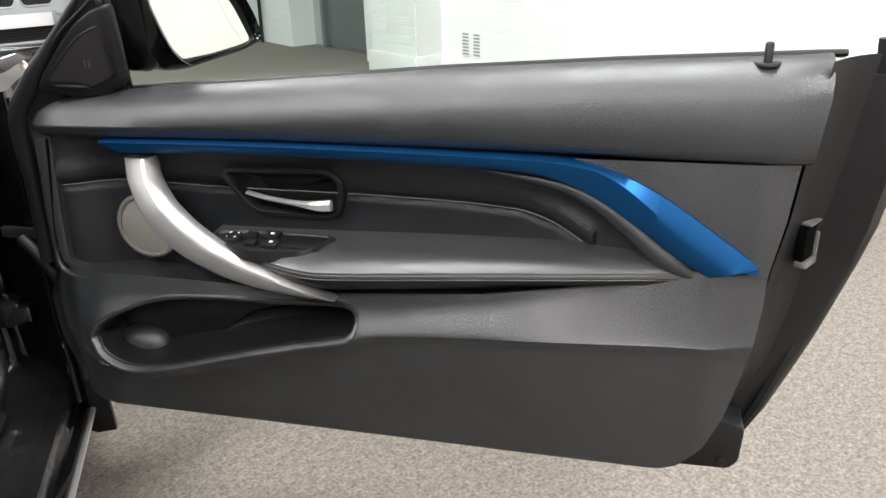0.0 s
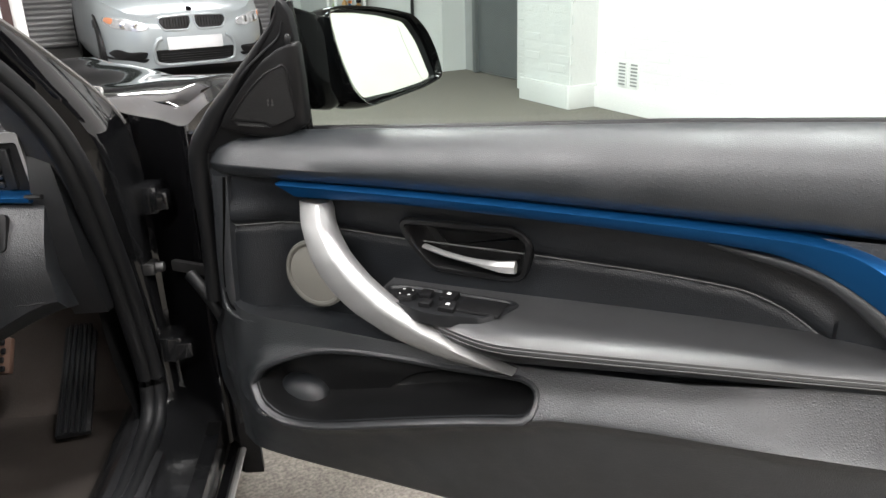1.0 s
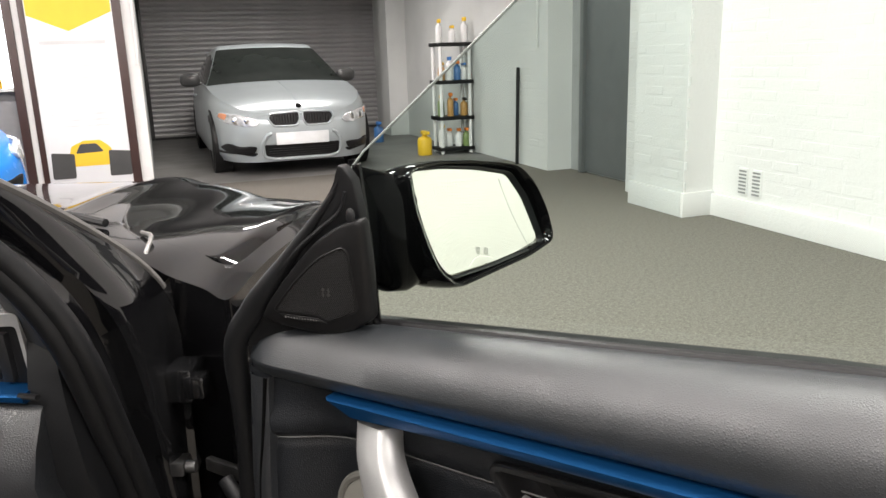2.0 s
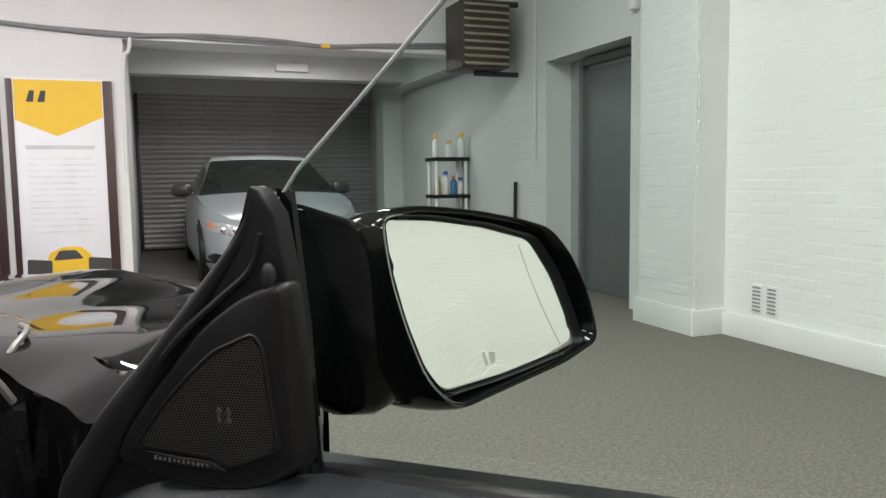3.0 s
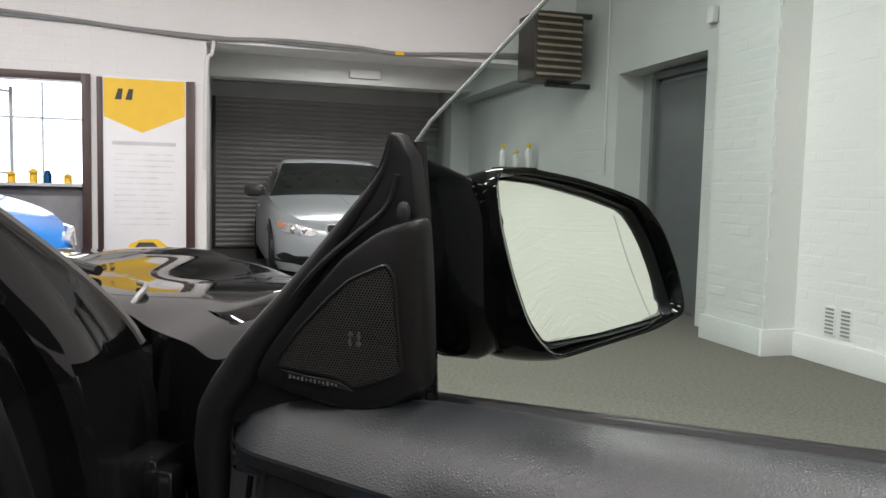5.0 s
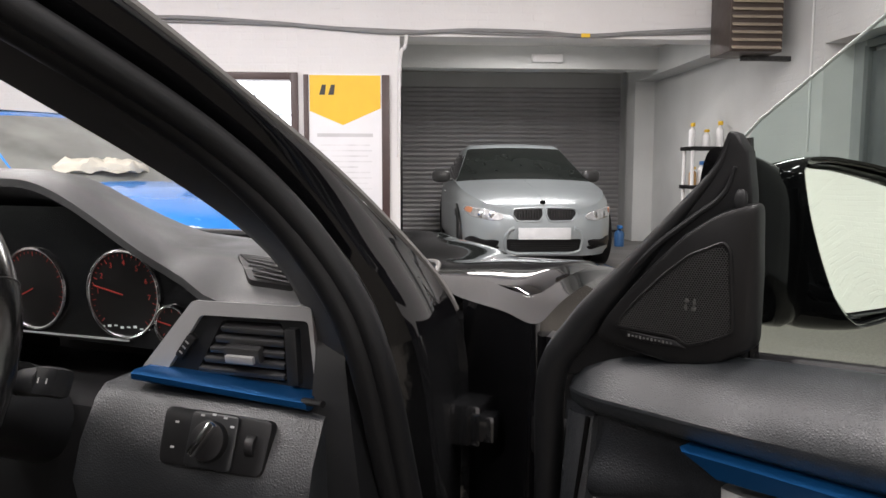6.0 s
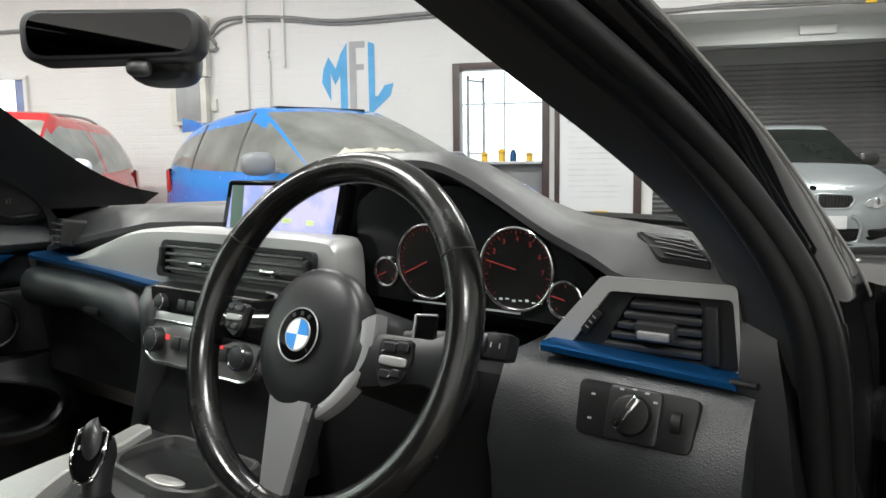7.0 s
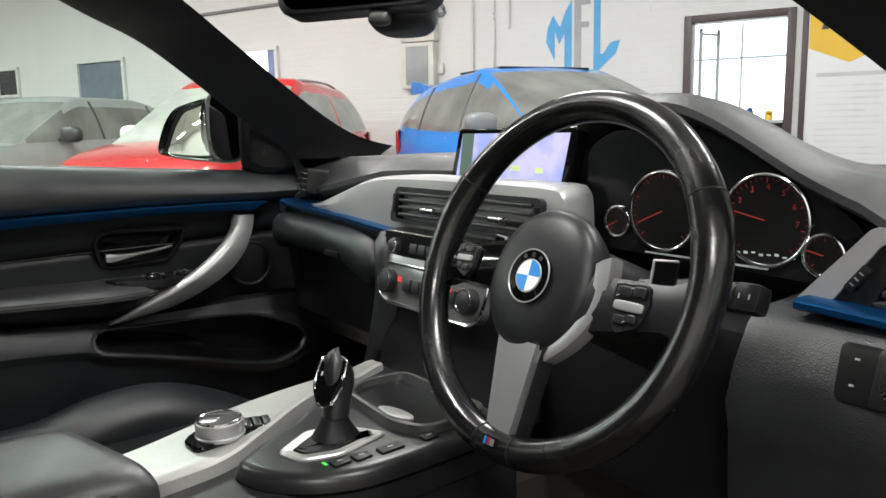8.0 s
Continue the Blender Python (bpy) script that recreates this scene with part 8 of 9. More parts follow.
def wall_heater():
    ob = place("wall_heater", "brown louvred warm-air heater high on the wall", "heater", room_at(4.30, 6.62, 2.53))
    case = mat("heater_brown", (0.060, 0.045, 0.038), 0.45, metal=0.2, var=0.15)
    bm = bmesh.new()
    box(bm, (-0.01, 0.0, 0.0), (0.52, 0.46, 0.66), 0.012)
    part("case", bm, case, ob)
    for k in range(9):
        bm = bmesh.new()
        box(bm, (0, 0, 0), (0.48, 0.05, 0.012), 0.003, pose(-0.01, -0.24, -0.29 + 0.072 * k, 35, 0, 0))
        part("louvre", bm, mat("louvre_tan", (0.32, 0.27, 0.21), 0.4) if "louvre_tan" not in bpy.data.materials else bpy.data.materials["louvre_tan"], ob)
    for z in (-0.36, 0.36):
        bm = bmesh.new()
        box(bm, (0.20, 0, z), (0.5, 0.05, 0.05), 0.006)
        part("bracket", bm, STEEL, ob)


wall_heater()
ob = place("alarm_sensor", "small white alarm sensor on the wall", "sensor", room_at(A1, 4.50, 2.47))
bm = bmesh.new()
box(bm, (-0.03, 0, 0), (0.06, 0.09, 0.13), 0.015)
part("cover", bm, PLASTER, ob)
# metal door frame inside the recessed doorway
ob = tagged(new("door_side"), "grey painted steel door in a deep doorway", "door", "", "structure")
ob.matrix_basis = room_at(A1, 0, 0)
STEELGREY = mat("door_grey", (0.11, 0.118, 0.12), 0.45, var=0.06)
for y in (RD0 + 0.03, RD1 - 0.30):
    bm = bmesh.new()
    box(bm, (0.24, y, RDH / 2 - 0.03), (0.07, 0.06, RDH - 0.07), 0.005)
    part("door_jamb", bm, STEELGREY, ob)
bm = bmesh.new()
box(bm, (0.24, (RD0 + RD1) / 2 - 0.13, RDH - 0.05), (0.07, RD1 - RD0 - 0.34, 0.07), 0.005)
part("door_head", bm, STEELGREY, ob)
bm = bmesh.new()
box(bm, (0.262, (RD0 + RD1) / 2 - 0.13, 1.06), (0.03, RD1 - RD0 - 0.36, 2.08), 0.004)
part("door_leaf", bm, STEELGREY, ob)
conduit("conduit_pipe", "pale conduit on the side wall", [(A1 - 0.015, 6.2, 3.6), (A1 - 0.015, 6.2, 2.2), (A1 - 0.015, 6.2, 1.25)], 0.012, GREYWALL)
ob = place("dark_pole", "dark pole leaning on the wall", "pole", room_at(A1 - 0.05, 6.62, 0))
bm = bmesh.new()
tube(bm, [(0, 0, 0), (0.02, 0, 1.05)], 0.02, 8)
part("shaft", bm, DARK, ob)


def air_brick(b, z):
    ob = place("air_vent", "slotted grey air brick in the white wall", "vent", room_at(A1, b, z), "wall vents")
    bm = bmesh.new()
    box(bm, (-0.006, 0, 0), (0.012, 0.085, 0.19), 0.002)
    part("vent_plate", bm, PLASTER, ob)
    for k in range(7):
        bm = bmesh.new()
        box(bm, (-0.013, 0, -0.075 + 0.025 * k), (0.004, 0.070, 0.013))
        part("vent_slot", bm, mat("slot_grey", (0.24, 0.24, 0.24), 0.8) if "slot_grey" not in bpy.data.materials else bpy.data.materials["slot_grey"], ob, smooth=False)


air_brick(3.15, 0.285)
air_brick(3.02, 0.285)
air_brick(-0.77, 0.285)
air_brick(-0.90, 0.285)
# skirting
slab("skirting_right", (A1 - 0.03, B0, 0), (A1, 3.47, 0.16), PLASTER, "white painted skirting", 0.006, category="skirting")
slab("skirting_pilaster", (4.47, 3.44, 0), (A1, 3.47, 0.18), PLASTER, "white painted skirting on the pilaster", 0.006, category="skirting")
slab("skirting_pilaster_side", (4.47, 3.472, 0), (4.5, 4.13, 0.18), GREYWALL, "grey painted skirting on the pilaster", 0.006, category="skirting")
slab("pilaster_face", (4.49, 3.465, 0.18), (A1, 3.4695, HC), PLASTER, "white painted face of the pilaster", category="pilaster")


def shelf_unit():
    ob = place("shelf_unit", "black and white plastic shelf unit with cleaning bottles", "shelf", room_at(4.50, 8.05, 0))
    for x in (-0.19, 0.19):
        for y in (-0.13, 0.13):
            bm = bmesh.new()
            tube(bm, [(x, y, 0), (x, y, 1.36)], 0.022, 10)
            part("post", bm, WHITE, ob)
    for z in (0.06, 0.44, 0.88, 1.33):
        bm = bmesh.new()
        box(bm, (0, 0, z), (0.46, 0.34, 0.045), 0.008)
        part("shelf_board", bm, DARK, ob)


shelf_unit()


def bottle(a, b, z, r, h, m, cap):
    ob = place("spray_bottle", "plastic car care bottle with a coloured cap", "bottle", room_at(a, b, z), "car care bottles")
    bm = bmesh.new()
    loft(bm, [[Vector((q * math.cos(t), q * math.sin(t), zz)) for t in (2 * math.pi * k / 16 for k in range(16))] for q, zz in ((r * 0.95, 0), (r, 0.01), (r, h * 0.62), (r * 0.8, h * 0.72), (r * 0.35, h * 0.78), (r * 0.35, h * 0.84))])
    part("bottle_body", bm, m, ob)
    bm = bmesh.new()
    box(bm, (0.0, -r * 0.3, h * 0.92), (r * 0.8, r * 1.9, h * 0.16), r * 0.2)
    part("bottle_cap", bm, cap, ob)


random.seed(5)
CAPS = [YELLOW, mat("orange_cap", (0.75, 0.22, 0.04), 0.4), mat("blue_cap", (0.03, 0.16, 0.45), 0.4), DARK]
BODIES = [WHITE, mat("amber_bottle", (0.45, 0.25, 0.08), 0.3), mat("blue_bottle", (0.05, 0.15, 0.35), 0.3), mat("green_bottle", (0.20, 0.28, 0.10), 0.3)]
for z, n in ((0.0825, 4), (0.4625, 4), (0.9025, 4), (1.3525, 3)):
    for k in range(n):
        bottle(4.35 + 0.30 * k / max(1, n - 1), 7.97 + 0.10 * random.random(), z, 0.040 + 0.01 * random.random(), 0.20 + 0.10 * random.random(), BODIES[0] if z > 1.3 else random.choice(BODIES), CAPS[0] if z > 1.3 or k == 0 else random.choice(CAPS))
bottle(4.10, 8.0, 0.0, 0.09, 0.30, YELLOW, YELLOW)
bottle(4.02, 9.8, 0.0, 0.07, 0.30, BODIES[2], CAPS[2])


# ---- parked cars ----
class CarShape:
    """Plan, side and nose of one parked car, in its own axes: y forward."""

    def __init__(self, L, W, tops, square=4.2, clear=0.17, tuck=0.03):
        self.L, self.W, self.square, self.clear, self.tuck = L, W, square, clear, tuck
        self.tops = [(p.x, p.y) for p in spline(tops, 6)]

    def top(self, y):
        return lerp_line(self.tops, y)

    def half(self, y):
        return self.W / 2 * max(0.0, 1 - abs(2 * y / self.L) ** self.square) ** (1 / self.square)

    def pull(self, z):
        """How far the ends draw in with height."""
        return 1 - self.tuck * sstep(0.45, 0.10, z) - self.tuck * 0.9 * sstep(0.52, 0.95, z)

    def nose(self, x, z, end=1):
        return end * self.L / 2 * self.pull(z) * max(0.0, 1 - abs(2 * x / self.W) ** self.square) ** (1 / self.square)

    def drape(self, bm, outline, off=0.012, end=1, deep=0.04):
        """A plate that follows the nose or the tail; the outline is in x and z."""
        o = rounded(outline, 0.025)
        c = sum(o, Vector((0, 0))) / len(o)

        def at(k, d):
            q = [c + (p - c) * k for p in o]
            return [Vector((p.x, self.nose(p.x, p.y, end) + end * d, p.y)) for p in q]
        return loft(bm, [at(1.0, -deep), at(1.0, off - 0.004), at(0.97, off), at(0.8, off), at(0.55, off), at(0.3, off), at(0.05, off)])


def parked_car(name, label, m, sh, H, paint, belt, cowl, roof, rear, axles, wheel_r=0.32, panes=(), windows=0.0, mirror=None, glass=None):
    ob = place(name, label, "car", m)
    L, W = sh.L, sh.W
    n = 96
    ring0 = []
    for i in range(n):
        a = 2 * math.pi * (i + 0.5) / n
        c, s = math.cos(a), math.sin(a)
        ring0.append((W / 2 * math.copysign(abs(c) ** (2 / sh.square), c), L / 2 * math.copysign(abs(s) ** (2 / sh.square), s)))
    rings = []
    for k in (0.0, 0.04, 0.10, 0.2, 0.32, 0.45, 0.58, 0.70, 0.80, 0.88, 0.94, 0.98, 1.0):
        ring = []
        for x, y in ring0:
            zb, zt = sh.clear, sh.top(y)
            z = zb + (zt - zb) * k
            wide = 1 - 0.05 * sstep(0.12, 0.0, k) - 0.02 * sstep(0.62, 0.8, k) - 0.045 * sstep(0.80, 1.0, k) ** 1.6 + 0.006 * math.exp(-((k - 0.68) / 0.05) ** 2)
            ring.append(Vector((x * wide, y * sh.pull(z) * (1 - 0.015 * sstep(0.9, 1.0, k)), z)))
        rings.append(ring)
    last = rings[-1]
    for q in (0.93, 0.8, 0.6, 0.35, 0.1, 0.002):
        rings.append([Vector((p.x * q, p.y, p.z + 0.030 * (1 - q * q))) for p in last])
    bm = bmesh.new()
    loft(bm, rings, True, False)
    part("body", bm, paint, ob, "painted bodywork")
    # roof, pillars and windows
    rl = [(p.x, p.y) for p in spline([(rear, sh.top(rear) - 0.01), *roof, (cowl, sh.top(cowl) - 0.005)], 8)]
    gl, rf = bmesh.new(), bmesh.new()
    HB = H - belt

    def gring(y):
        top, w = lerp_line(rl, y), sh.half(y)
        bl = min(belt + 0.02 * sstep(cowl, rear, y), top)
        k = max(0.0, (top - bl) / HB)
        wb, wr = w * 0.935, w * (0.935 - 0.24 * k ** 0.9)
        side = [(wb, bl - 0.03), (wb - 0.004, bl + 0.012 * k)]
        for q in (0.3, 0.6, 0.86, 1.0):
            side.append((wb + (wr - wb) * q + 0.022 * math.sin(math.pi * q) * k, bl + (top - 0.05 * k - bl) * q))
        side += [(wr - 0.03 * k, top - 0.016 * k), (wr * 0.90, top - 0.004 * k), (wr * 0.4, top + 0.012 * k), (0.0, top + 0.016 * k)]
        return [Vector((x, y, z)) for x, z in side] + [Vector((-x, y, z)) for x, z in reversed(side[:-1])]
    yy = [rear + (cowl - rear) * i / 56 for i in range(57)]
    rows = [gring(y) for y in yy]
    rf_y, rr_y = roof[-1][0], roof[0][0]
    nn = len(rows[0]) - 1
    for ya, ra, yb, rb in zip(yy, rows, yy[1:], rows[1:]):
        ym = (ya + yb) / 2
        for i in range(nn):
            j = min(i, nn - 1 - i)
            slope = ym > rf_y + 0.03
            side = 1 <= j <= (4 if ym > rf_y + 0.12 else 3)
            pill = any(abs(ym - p) < 0.045 for p in panes) or ym < rear + windows or ym > cowl - 0.12
            screen_face = slope and ym < cowl - 0.02 and j >= 6 or ym < rr_y - 0.02 and j >= 7
            t = gl if (side and not pill) or screen_face else rf
            t.faces.new([t.verts.new(q) for q in (ra[i], ra[i + 1], rb[i + 1], rb[i])])
    for t in (gl, rf):
        bmesh.ops.remove_doubles(t, verts=t.verts[:], dist=1e-4)
    part("roof", rf, paint, ob, "painted roof and pillars")
    part("glazing", gl, glass or CARGLASS, ob, "opaque car windows, view and reflections put into their colour")
    for y in (() if panes else (-0.12, -0.95)):
        for s in (1, -1):
            bm = bmesh.new()
            r = gring(y)
            q = r[1:6] if s > 0 else r[-6:-1]
            tube(bm, [p + Vector((s * 0.003, 0, 0)) for p in q], 0.016, 8, 0.5)
            part("door_post", bm, POSTGREY, ob)
    for y in axles:
        for s in (1, -1):
            bm = bmesh.new()
            disc(bm, pose(s * (sh.half(y) - 0.20), y, wheel_r + 0.005, 0, 90 * s, 0), wheel_r + 0.03, 0.196, 36, 0.01)
            part("wheel_arch", bm, DARK, ob)
            road_wheel(pose(s * (sh.half(y) - 0.10), y, wheel_r, 0, 0, 0 if s > 0 else 180), ob, wheel_r, 0.21, 5)
    for s in (1, -1):
        bm = bmesh.new()
        soft_block(bm, (0, 0, 0), (0.122, 0.07, 0.084), pose(s * (W / 2 + 0.08), cowl - 0.52, belt + 0.08, 0, 0, -s * 8), 2.9)
        box(bm, (s * (W / 2 - 0.04), cowl - 0.50, belt + 0.03), (0.12, 0.05, 0.03), 0.008)
        part("wing_mirror", bm, mirror or paint, ob)
        for y in (panes[:1] or (-0.15,)):
            bm = bmesh.new()
            box(bm, (s * (W / 2 * 0.985), y + 0.16, belt - 0.13), (0.03, 0.16, 0.025), 0.008)
            part("door_handle", bm, paint, ob)
    return ob


def plate_part(ob, name, sh, outline, material, label="", off=0.012, end=1, flip=(1,)):
    made = []
    for s in flip:
        bm = bmesh.new()
        sh.drape(bm, [(s * x, z) for x, z in (outline if s > 0 else outline[::-1])], off, end)
        made.append(part(name, bm, material, ob, label))
    return made


# silver coupe, nose out of the bay
N = 2.3
sh = CarShape(4.6, 1.80, [(-2.3, 0.80), (-2.2, 0.96), (-2.0, 1.0), (-1.5, 1.0), (-0.5, 0.95), (0.75, 0.94), (1.2, 0.90), (1.7, 0.835), (2.05, 0.765), (2.22, 0.70), (2.3, 0.64)], 4.6, 0.16, 0.035)
ob = parked_car("silver_coupe", "silver-blue sports coupe parked nose-out in the bay", room_at(2.42, 9.4, 0, 180), sh, 1.40, SILVERP, 0.92, 0.85, [(-1.0, 1.345), (-0.45, 1.395), (0.0, 1.37)], -1.85, (1.42, -1.35), 0.33, (-0.62,), 0.35, POSTGREY)
for s in (1, -1):
    lamp_ob = plate_part(ob, "headlamp", sh, [(0.43, 0.585), (0.47, 0.622), (0.62, 0.662), (0.80, 0.690), (0.830, 0.640), (0.76, 0.575), (0.56, 0.540), (0.46, 0.550)], LAMPGLASS, "clear headlamp unit", 0.020, 1, (s,))[0]
    for x in (0.55, 0.66):
        bm = bmesh.new()
        disc(bm, pose(s * x, sh.nose(x, 0.60) + 0.012, 0.602, -90, 0, -s * 12), 0.036, 0.010, 20, 0.004)
        part("lamp_lens", bm, CHROME, lamp_ob)
    bm = bmesh.new()
    sh.drape(bm, [(s * x, z) for x, z in ((0.735, 0.672), (0.800, 0.682), (0.818, 0.640), (0.76, 0.605))], 0.026, 1)
    part("indicator_lens", bm, AMBER, lamp_ob)
    g = plate_part(ob, "grille", sh, [(0.024, 0.672), (0.318, 0.660), (0.335, 0.615), (0.285, 0.548), (0.06, 0.545), (0.024, 0.600)], DARK, "black grille", 0.010, 1, (s,))[0]
    bm = bmesh.new()
    q = rounded([(s * x, z) for x, z in ((0.018, 0.680), (0.326, 0.668), (0.346, 0.614), (0.292, 0.538), (0.052, 0.535), (0.016, 0.598))], 0.025)
    tube(bm, [Vector((p.x, sh.nose(p.x, p.y) + 0.010, p.y)) for p in q + q[:1]], 0.009, 8)
    part("grille_surround", bm, SILVERP, g)
    for k in range(9):
        bm = bmesh.new()
        x = s * (0.055 + 0.029 * k)
        box(bm, (x, sh.nose(x, 0.61) + 0.012, 0.607), (0.006, 0.008, 0.105))
        part("grille_bar", bm, GLOSS, g, smooth=False)
    plate_part(ob, "side_intake", sh, [(0.47, 0.330), (0.76, 0.365), (0.82, 0.315), (0.74, 0.255), (0.50, 0.262)], DARK, "dark side air intake", 0.022, 1, (s,))
    plate_part(ob, "intake_lip", sh, [(0.46, 0.262), (0.84, 0.285), (0.84, 0.255), (0.50, 0.225)], DARK, "", 0.010, 1, (s,))
intake = plate_part(ob, "lower_intake", sh, [(-0.40, 0.345), (0.40, 0.345), (0.39, 0.225), (0.30, 0.205), (-0.30, 0.205), (-0.39, 0.225)], DARK, "wide dark lower air intake", 0.010)[0]
for k in range(5):
    bm = bmesh.new()
    tube(bm, [Vector((x, sh.nose(x, 0.3) + 0.014, 0.228 + 0.024 * k)) for x in (-0.36, -0.18, 0, 0.18, 0.36)], 0.0035, 6)
    part("intake_bar", bm, PLAIN, intake)
bm = bmesh.new()
q = rounded([(-0.36, 0.46), (-0.42, 0.36), (-0.405, 0.215), (-0.30, 0.188), (0.30, 0.188), (0.405, 0.215), (0.42, 0.36), (0.36, 0.46)], 0.04)
tube(bm, [Vector((p.x, sh.nose(p.x, p.y) + 0.004, p.y)) for p in q], 0.020, 10)
part("intake_rim", bm, SILVERP, ob)
bm = bmesh.new()
box(bm, (0, N + 0.012, 0.405), (0.56, 0.022, 0.125), 0.008)
part("number_plate", bm, mat("plate_pale", (0.66, 0.67, 0.68), 0.4), ob, "blank pale number plate")
bm = bmesh.new()
for s in (1, -1):
    tube(bm, [Vector((s * (0.30 - 0.10 * k), 0.95 + 1.15 * k, sh.top(0.95 + 1.15 * k) + 0.012 - 0.02 * k)) for k in [i / 8 for i in range(9)]], 0.016, 10, 0.5)
part("bonnet_crease", bm, SILVERP, ob, "raised bonnet creases")
bm = bmesh.new()
disc(bm, pose(0, 2.17, sh.top(2.17) + 0.006, -40, 0, 0), 0.032, 0.008, 20, 0.003)
part("nose_badge", bm, GLOSS, ob)

# bright blue hatchback
sh = CarShape(4.1, 1.72, [(-2.05, 0.85), (-1.95, 1.02), (-1.6, 1.04), (-0.6, 0.99), (0.80, 0.97), (1.3, 0.92), (1.7, 0.84), (1.95, 0.75), (2.05, 0.66)], 4.0, 0.17, 0.03)
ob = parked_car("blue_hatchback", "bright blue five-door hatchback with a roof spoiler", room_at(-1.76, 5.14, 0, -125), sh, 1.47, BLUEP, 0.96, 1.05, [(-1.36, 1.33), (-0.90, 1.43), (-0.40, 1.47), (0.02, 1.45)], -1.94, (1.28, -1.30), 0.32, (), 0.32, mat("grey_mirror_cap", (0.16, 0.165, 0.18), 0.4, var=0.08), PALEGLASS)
plate_part(ob, "headlamp", sh, [(0.44, 0.70), (0.60, 0.76), (0.80, 0.80), (0.80, 0.70), (0.62, 0.65), (0.48, 0.65)], LAMPGLASS, "clear headlamp unit", 0.014, 1, (1, -1))
plate_part(ob, "tail_lamp", sh, [(0.60, 1.02), (0.78, 1.0), (0.80, 0.80), (0.66, 0.76)], REDLENS, "red tail lamp", 0.014, -1, (1, -1))
plate_part(ob, "front_grille", sh, [(-0.48, 0.56), (0.48, 0.56), (0.40, 0.32), (-0.40, 0.32)], DARK, "dark front grille", 0.008)
bm = bmesh.new()
loft(bm, [[Vector((x, y, z)) for y, z in ((-1.16, 1.38), (-1.26, 1.415), (-1.58, 1.44), (-1.60, 1.425), (-1.36, 1.35))] for x in (-0.56, -0.53, 0.53, 0.56)])
part("roof_spoiler", bm, BLUEP, ob, "blue roof spoiler")
for s in (1, -1):
    bm = bmesh.new()
    loft(bm, [[Vector((s * x, y, z)) for y, z in ((-1.28, 1.35), (-1.38, 1.44), (-1.62, 1.475), (-1.64, 1.34))] for x in (0.54, 0.565)])
    part("spoiler_end", bm, BLUEP, ob)
bm = bmesh.new()
box(bm, (0, -0.45, 1.49), (0.86, 0.75, 0.02), 0.008)
part("sunroof", bm, CARGLASS, ob, "dark glass sunroof tilted open")
ob = place("folded_cloth", "crumpled cream cloth lying on the blue car's dashboard", "cloth", ob.matrix_basis @ pose(0.1, 0.78, 1.05))
bm = bmesh.new()
rings = []
for k in range(11):
    q = k / 10
    rad, h = (1.0 - 0.98 * q ** 1.6), 0.075 * math.sin(math.pi / 2 * min(1, q * 1.6))
    rings.append([Vector((0.36 * rad * math.cos(a) * (1 + 0.10 * math.sin(5 * a + 3 * q)), 0.17 * rad * math.sin(a) * (1 + 0.15 * math.sin(4 * a)), h + 0.020 * math.sin(6 * a + 11 * q) * math.sin(3 * math.pi * q) + 0.012 * math.sin(11 * a - 7 * q))) for a in (2 * math.pi * i / 48 for i in range(48))])
loft(bm, rings)
part("folds", bm, mat("cream_cloth", (0.46, 0.43, 0.37), 0.9, var=0.1, bump=0.4, bs=60), ob)

# red estate
sh = CarShape(4.15, 1.72, [(-2.07, 0.85), (-1.97, 1.0), (-1.6, 1.02), (-0.6, 0.97), (0.75, 0.95), (1.3, 0.90), (1.75, 0.82), (1.97, 0.73), (2.07, 0.62)], 4.2, 0.17, 0.03)
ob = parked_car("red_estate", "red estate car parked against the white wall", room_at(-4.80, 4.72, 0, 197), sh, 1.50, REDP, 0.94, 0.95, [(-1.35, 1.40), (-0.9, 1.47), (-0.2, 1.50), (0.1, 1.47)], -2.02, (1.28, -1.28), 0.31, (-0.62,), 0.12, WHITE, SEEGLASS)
plate_part(ob, "tail_lamp", sh, [(0.62, 1.0), (0.80, 0.98), (0.80, 0.70), (0.68, 0.70)], REDLENS, "red tail lamp", 0.014, -1, (1, -1))
plate_part(ob, "headlamp", sh, [(0.44, 0.70), (0.78, 0.74), (0.78, 0.64), (0.48, 0.62)], LAMPGLASS, "clear headlamp unit", 0.014, 1, (1, -1))
for s in (1, -1):
    bm = bmesh.new()
    tube(bm, spline([(s * 0.52, 0.02, 1.45), (s * 0.53, -0.2, 1.505), (s * 0.53, -0.9, 1.50), (s * 0.52, -1.3, 1.42)], 5), 0.014, 8)
    part("roof_rail", bm, ALU, ob, "silver roof rail")

# silver-grey saloon
sh = CarShape(4.55, 1.80, [(-2.27, 0.85), (-2.17, 1.0), (-2.0, 1.03), (-1.5, 1.03), (-0.5, 0.98), (0.85, 0.95), (1.4, 0.90), (1.9, 0.82), (2.17, 0.73), (2.27, 0.63)], 4.4, 0.17, 0.03)
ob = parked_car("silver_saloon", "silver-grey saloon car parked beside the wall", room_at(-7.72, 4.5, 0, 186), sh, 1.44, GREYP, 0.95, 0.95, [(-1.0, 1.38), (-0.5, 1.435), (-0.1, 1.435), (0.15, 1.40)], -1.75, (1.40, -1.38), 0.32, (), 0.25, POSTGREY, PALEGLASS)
plate_part(ob, "headlamp", sh, [(0.46, 0.66), (0.66, 0.71), (0.82, 0.71), (0.80, 0.62), (0.56, 0.61)], LAMPGLASS, "clear headlamp unit", 0.014, 1, (1, -1))
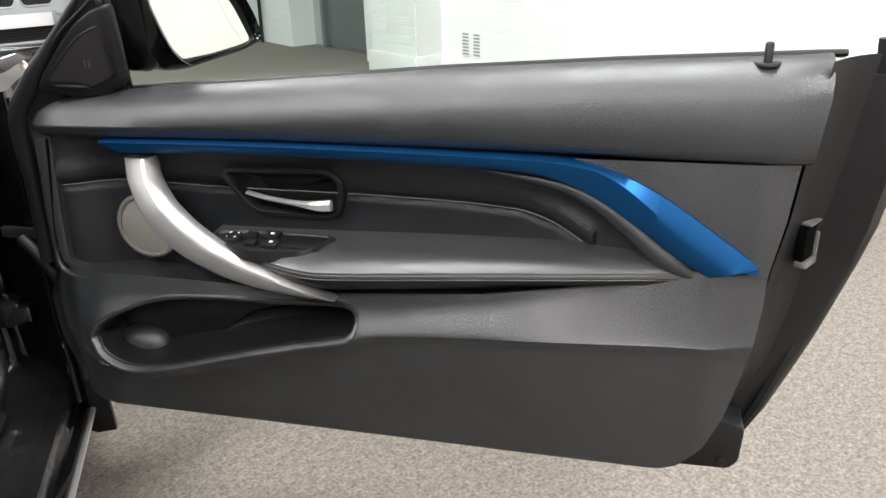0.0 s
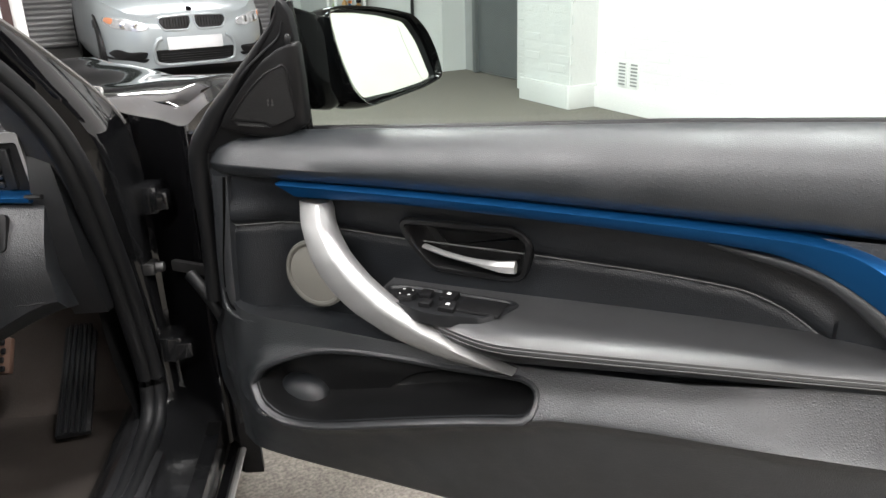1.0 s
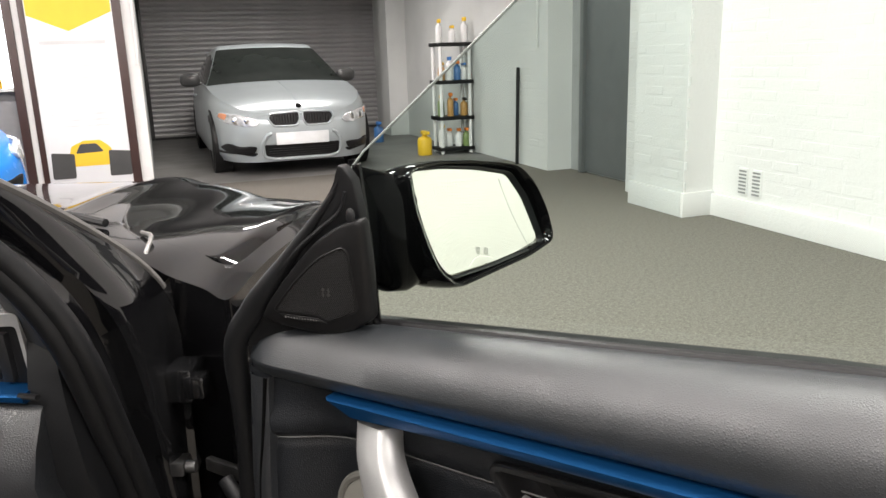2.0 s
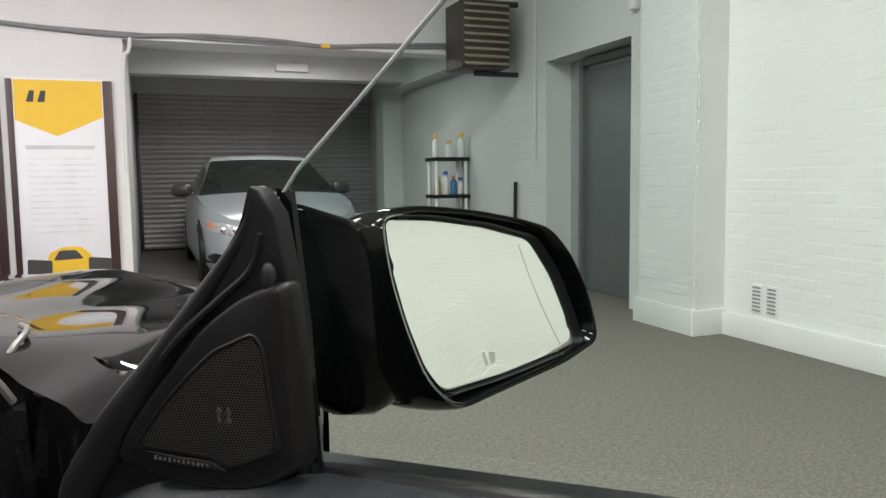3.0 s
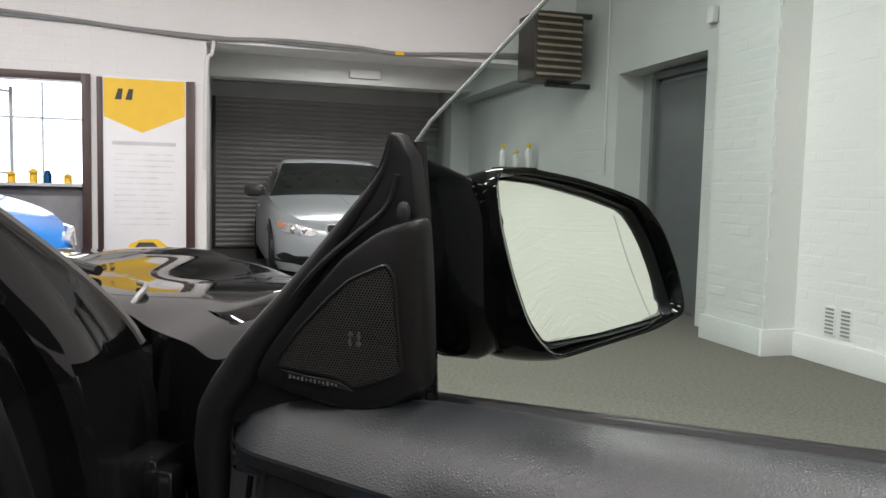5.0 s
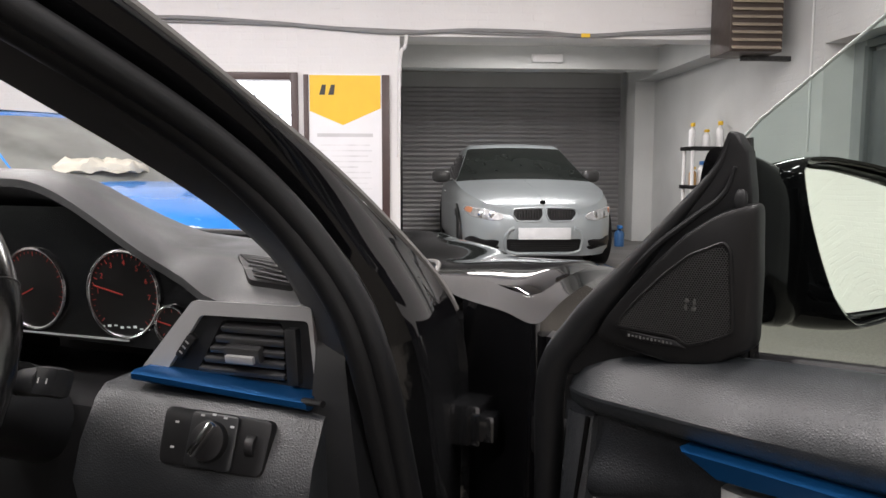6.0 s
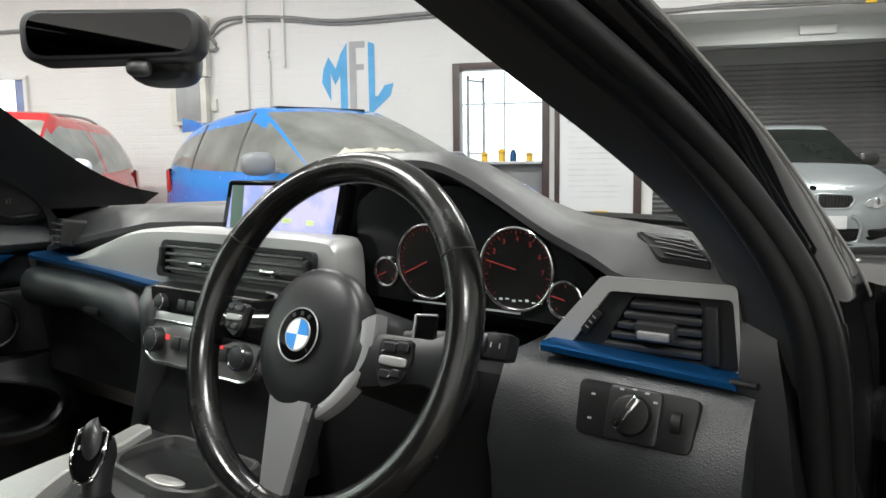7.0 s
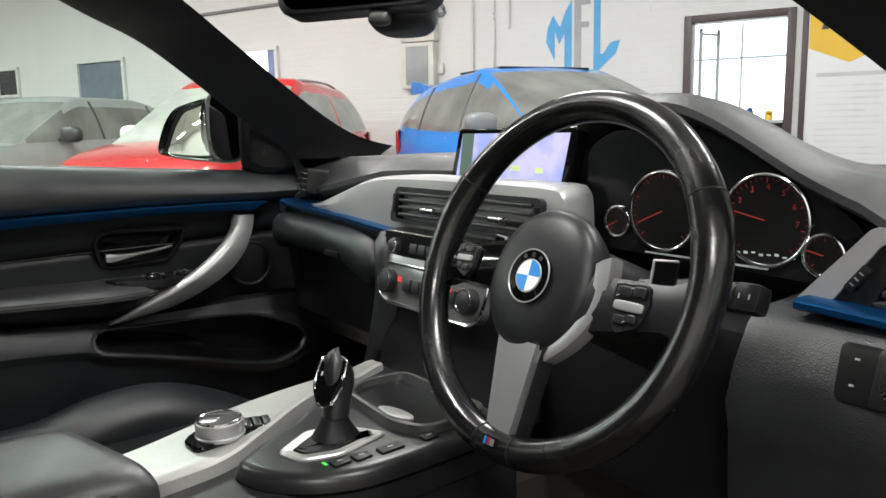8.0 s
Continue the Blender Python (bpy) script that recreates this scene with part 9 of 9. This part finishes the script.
plate_part(ob, "tail_lamp", sh, [(0.54, 0.93), (0.82, 0.92), (0.80, 0.80), (0.56, 0.80)], REDLENS, "red tail lamp", 0.014, -1, (1, -1))


# ---- painted brickwork ----
def brick_verts(w, h, d, rnd):
    """One brick lying against a wall: x along, z up, its face at y = -d with worn edges."""
    j = lambda q: rnd.uniform(-q, q)
    e = 0.006
    back = [(-w / 2, 0, -h / 2), (w / 2, 0, -h / 2), (w / 2, 0, h / 2), (-w / 2, 0, h / 2)]
    face = [(-w / 2 + e + j(0.003), -d + j(0.001), -h / 2 + e + j(0.002)), (w / 2 - e + j(0.003), -d + j(0.001), -h / 2 + e + j(0.002)), (w / 2 - e + j(0.003), -d + j(0.001), h / 2 - e + j(0.002)), (-w / 2 + e + j(0.003), -d + j(0.001), h / 2 - e + j(0.002))]
    return back + face, [(4, 5, 6, 7), (0, 1, 5, 4), (1, 2, 6, 5), (2, 3, 7, 6), (3, 0, 4, 7)]


def brickwork(wall, start, along, u0, u1, z0, z1, material, chosen=None, holes=(), depth=0.0017):
    """Courses of bricks on a wall's face: start and along in the garage's axes; chosen picks those built one by one."""
    rnd = random.Random(len(wall.name) + int(10 * u1))
    ax = Vector(along)
    turn = Matrix.Translation(start) @ Matrix(((ax.x, -ax.y, 0, 0), (ax.y, ax.x, 0, 0), (0, 0, 1, 0), (0, 0, 0, 1)))
    kinds = {}
    for half in (False, True):
        kinds[half] = []
        for k in range(5):
            vs, fs = brick_verts(0.1025 if half else 0.215, 0.065, depth, rnd)
            me = bpy.data.meshes.new("brick")
            me.from_pydata(vs, [], fs)
            me.materials.append(material)
            kinds[half].append(me)
    rest_v, rest_f = [], []
    rows = int((z1 - z0) / 0.075)
    for r in range(rows):
        z = z0 + 0.075 * r + 0.0375
        u = u0 - (0.1125 if r % 2 else 0.0)
        while u < u1 - 0.05:
            w0, w1 = max(u, u0), min(u + 0.215, u1)
            c = (w0 + w1) / 2
            if w1 - w0 > 0.08 and not any(a < c < b and p < z < q for a, b, p, q in holes):
                half = w1 - w0 < 0.16
                m = turn @ Matrix.Translation((c, rnd.uniform(0.0, 0.0022), z + rnd.uniform(-0.0015, 0.0015)))
                if chosen and chosen[0] < c < chosen[1] and chosen[2] < z < chosen[3]:
                    b = new("brick", rnd.choice(kinds[half]))
                    b.parent, b.matrix_basis = wall, m
                else:
                    vs, fs = brick_verts(w1 - w0, 0.065, depth, rnd)
                    n = len(rest_v)
                    rest_v += [m @ Vector(v) for v in vs]
                    rest_f += [[n + i for i in f] for f in fs]
            u += 0.225
    me = bpy.data.meshes.new("brick_courses")
    me.from_pydata(rest_v, [], rest_f)
    me.materials.append(material)
    ob = new("brick_courses", me)
    ob.parent = wall
    return tagged(ob, "painted brick courses", "", "", "stuff")


WALLS = bpy.data.objects
# bricks face -y of their own axes: along +b on the right-hand wall looks towards -a when turned
brickwork(WALLS["wall_right"], (A1, 0, 0), (0, -1, 0), -3.46, 5.4, 0.165, 3.88, PLASTER, (-3.46, -1.45, 0.165, 2.35), ((-3.25, -2.92, 0.17, 0.40),))
brickwork(WALLS["wall_right_grey"], (A1, 0, 0), (0, -1, 0), -4.57, -4.12, 0.0, 3.88, GREYWALL)
brickwork(WALLS["wall_right_over_door"], (A1, 0, 0), (0, -1, 0), -5.99, -4.59, RDH + 0.01, 3.88, GREYWALL)
brickwork(WALLS["wall_right_far"], (A1, 0, 0), (0, -1, 0), -6.98, -6.02, 0.0, 3.88, GREYWALL, None, ((-6.9, -6.3, 2.1, 3.0),))
brickwork(WALLS["pilaster"], (4.5, 0, 0), (0, -1, 0), -4.09, -3.475, 0.185, 3.88, GREYWALL, (-4.09, -3.475, 0.185, 2.4))
brickwork(WALLS["wall_back"], (0, B1, 0), (1, 0, 0), -9.0, DO0 - 0.02, 0.1, 3.3, PLASTER, None, (), 0.002)
brickwork(WALLS["wall_back_over_door"], (0, B1, 0), (1, 0, 0), DO0, DO1, DOH + 0.01, 3.3, PLASTER, None, (), 0.002)
brickwork(WALLS["wall_back_pier"], (0, B1, 0), (1, 0, 0), DO1, RA0, 2.06, 3.3, PLASTER, None, (), 0.002)
brickwork(WALLS["wall_back_lintel"], (0, B1, 0), (1, 0, 0), RA0, RA1, RH + 0.01, 3.3, PLASTER, None, (), 0.002)
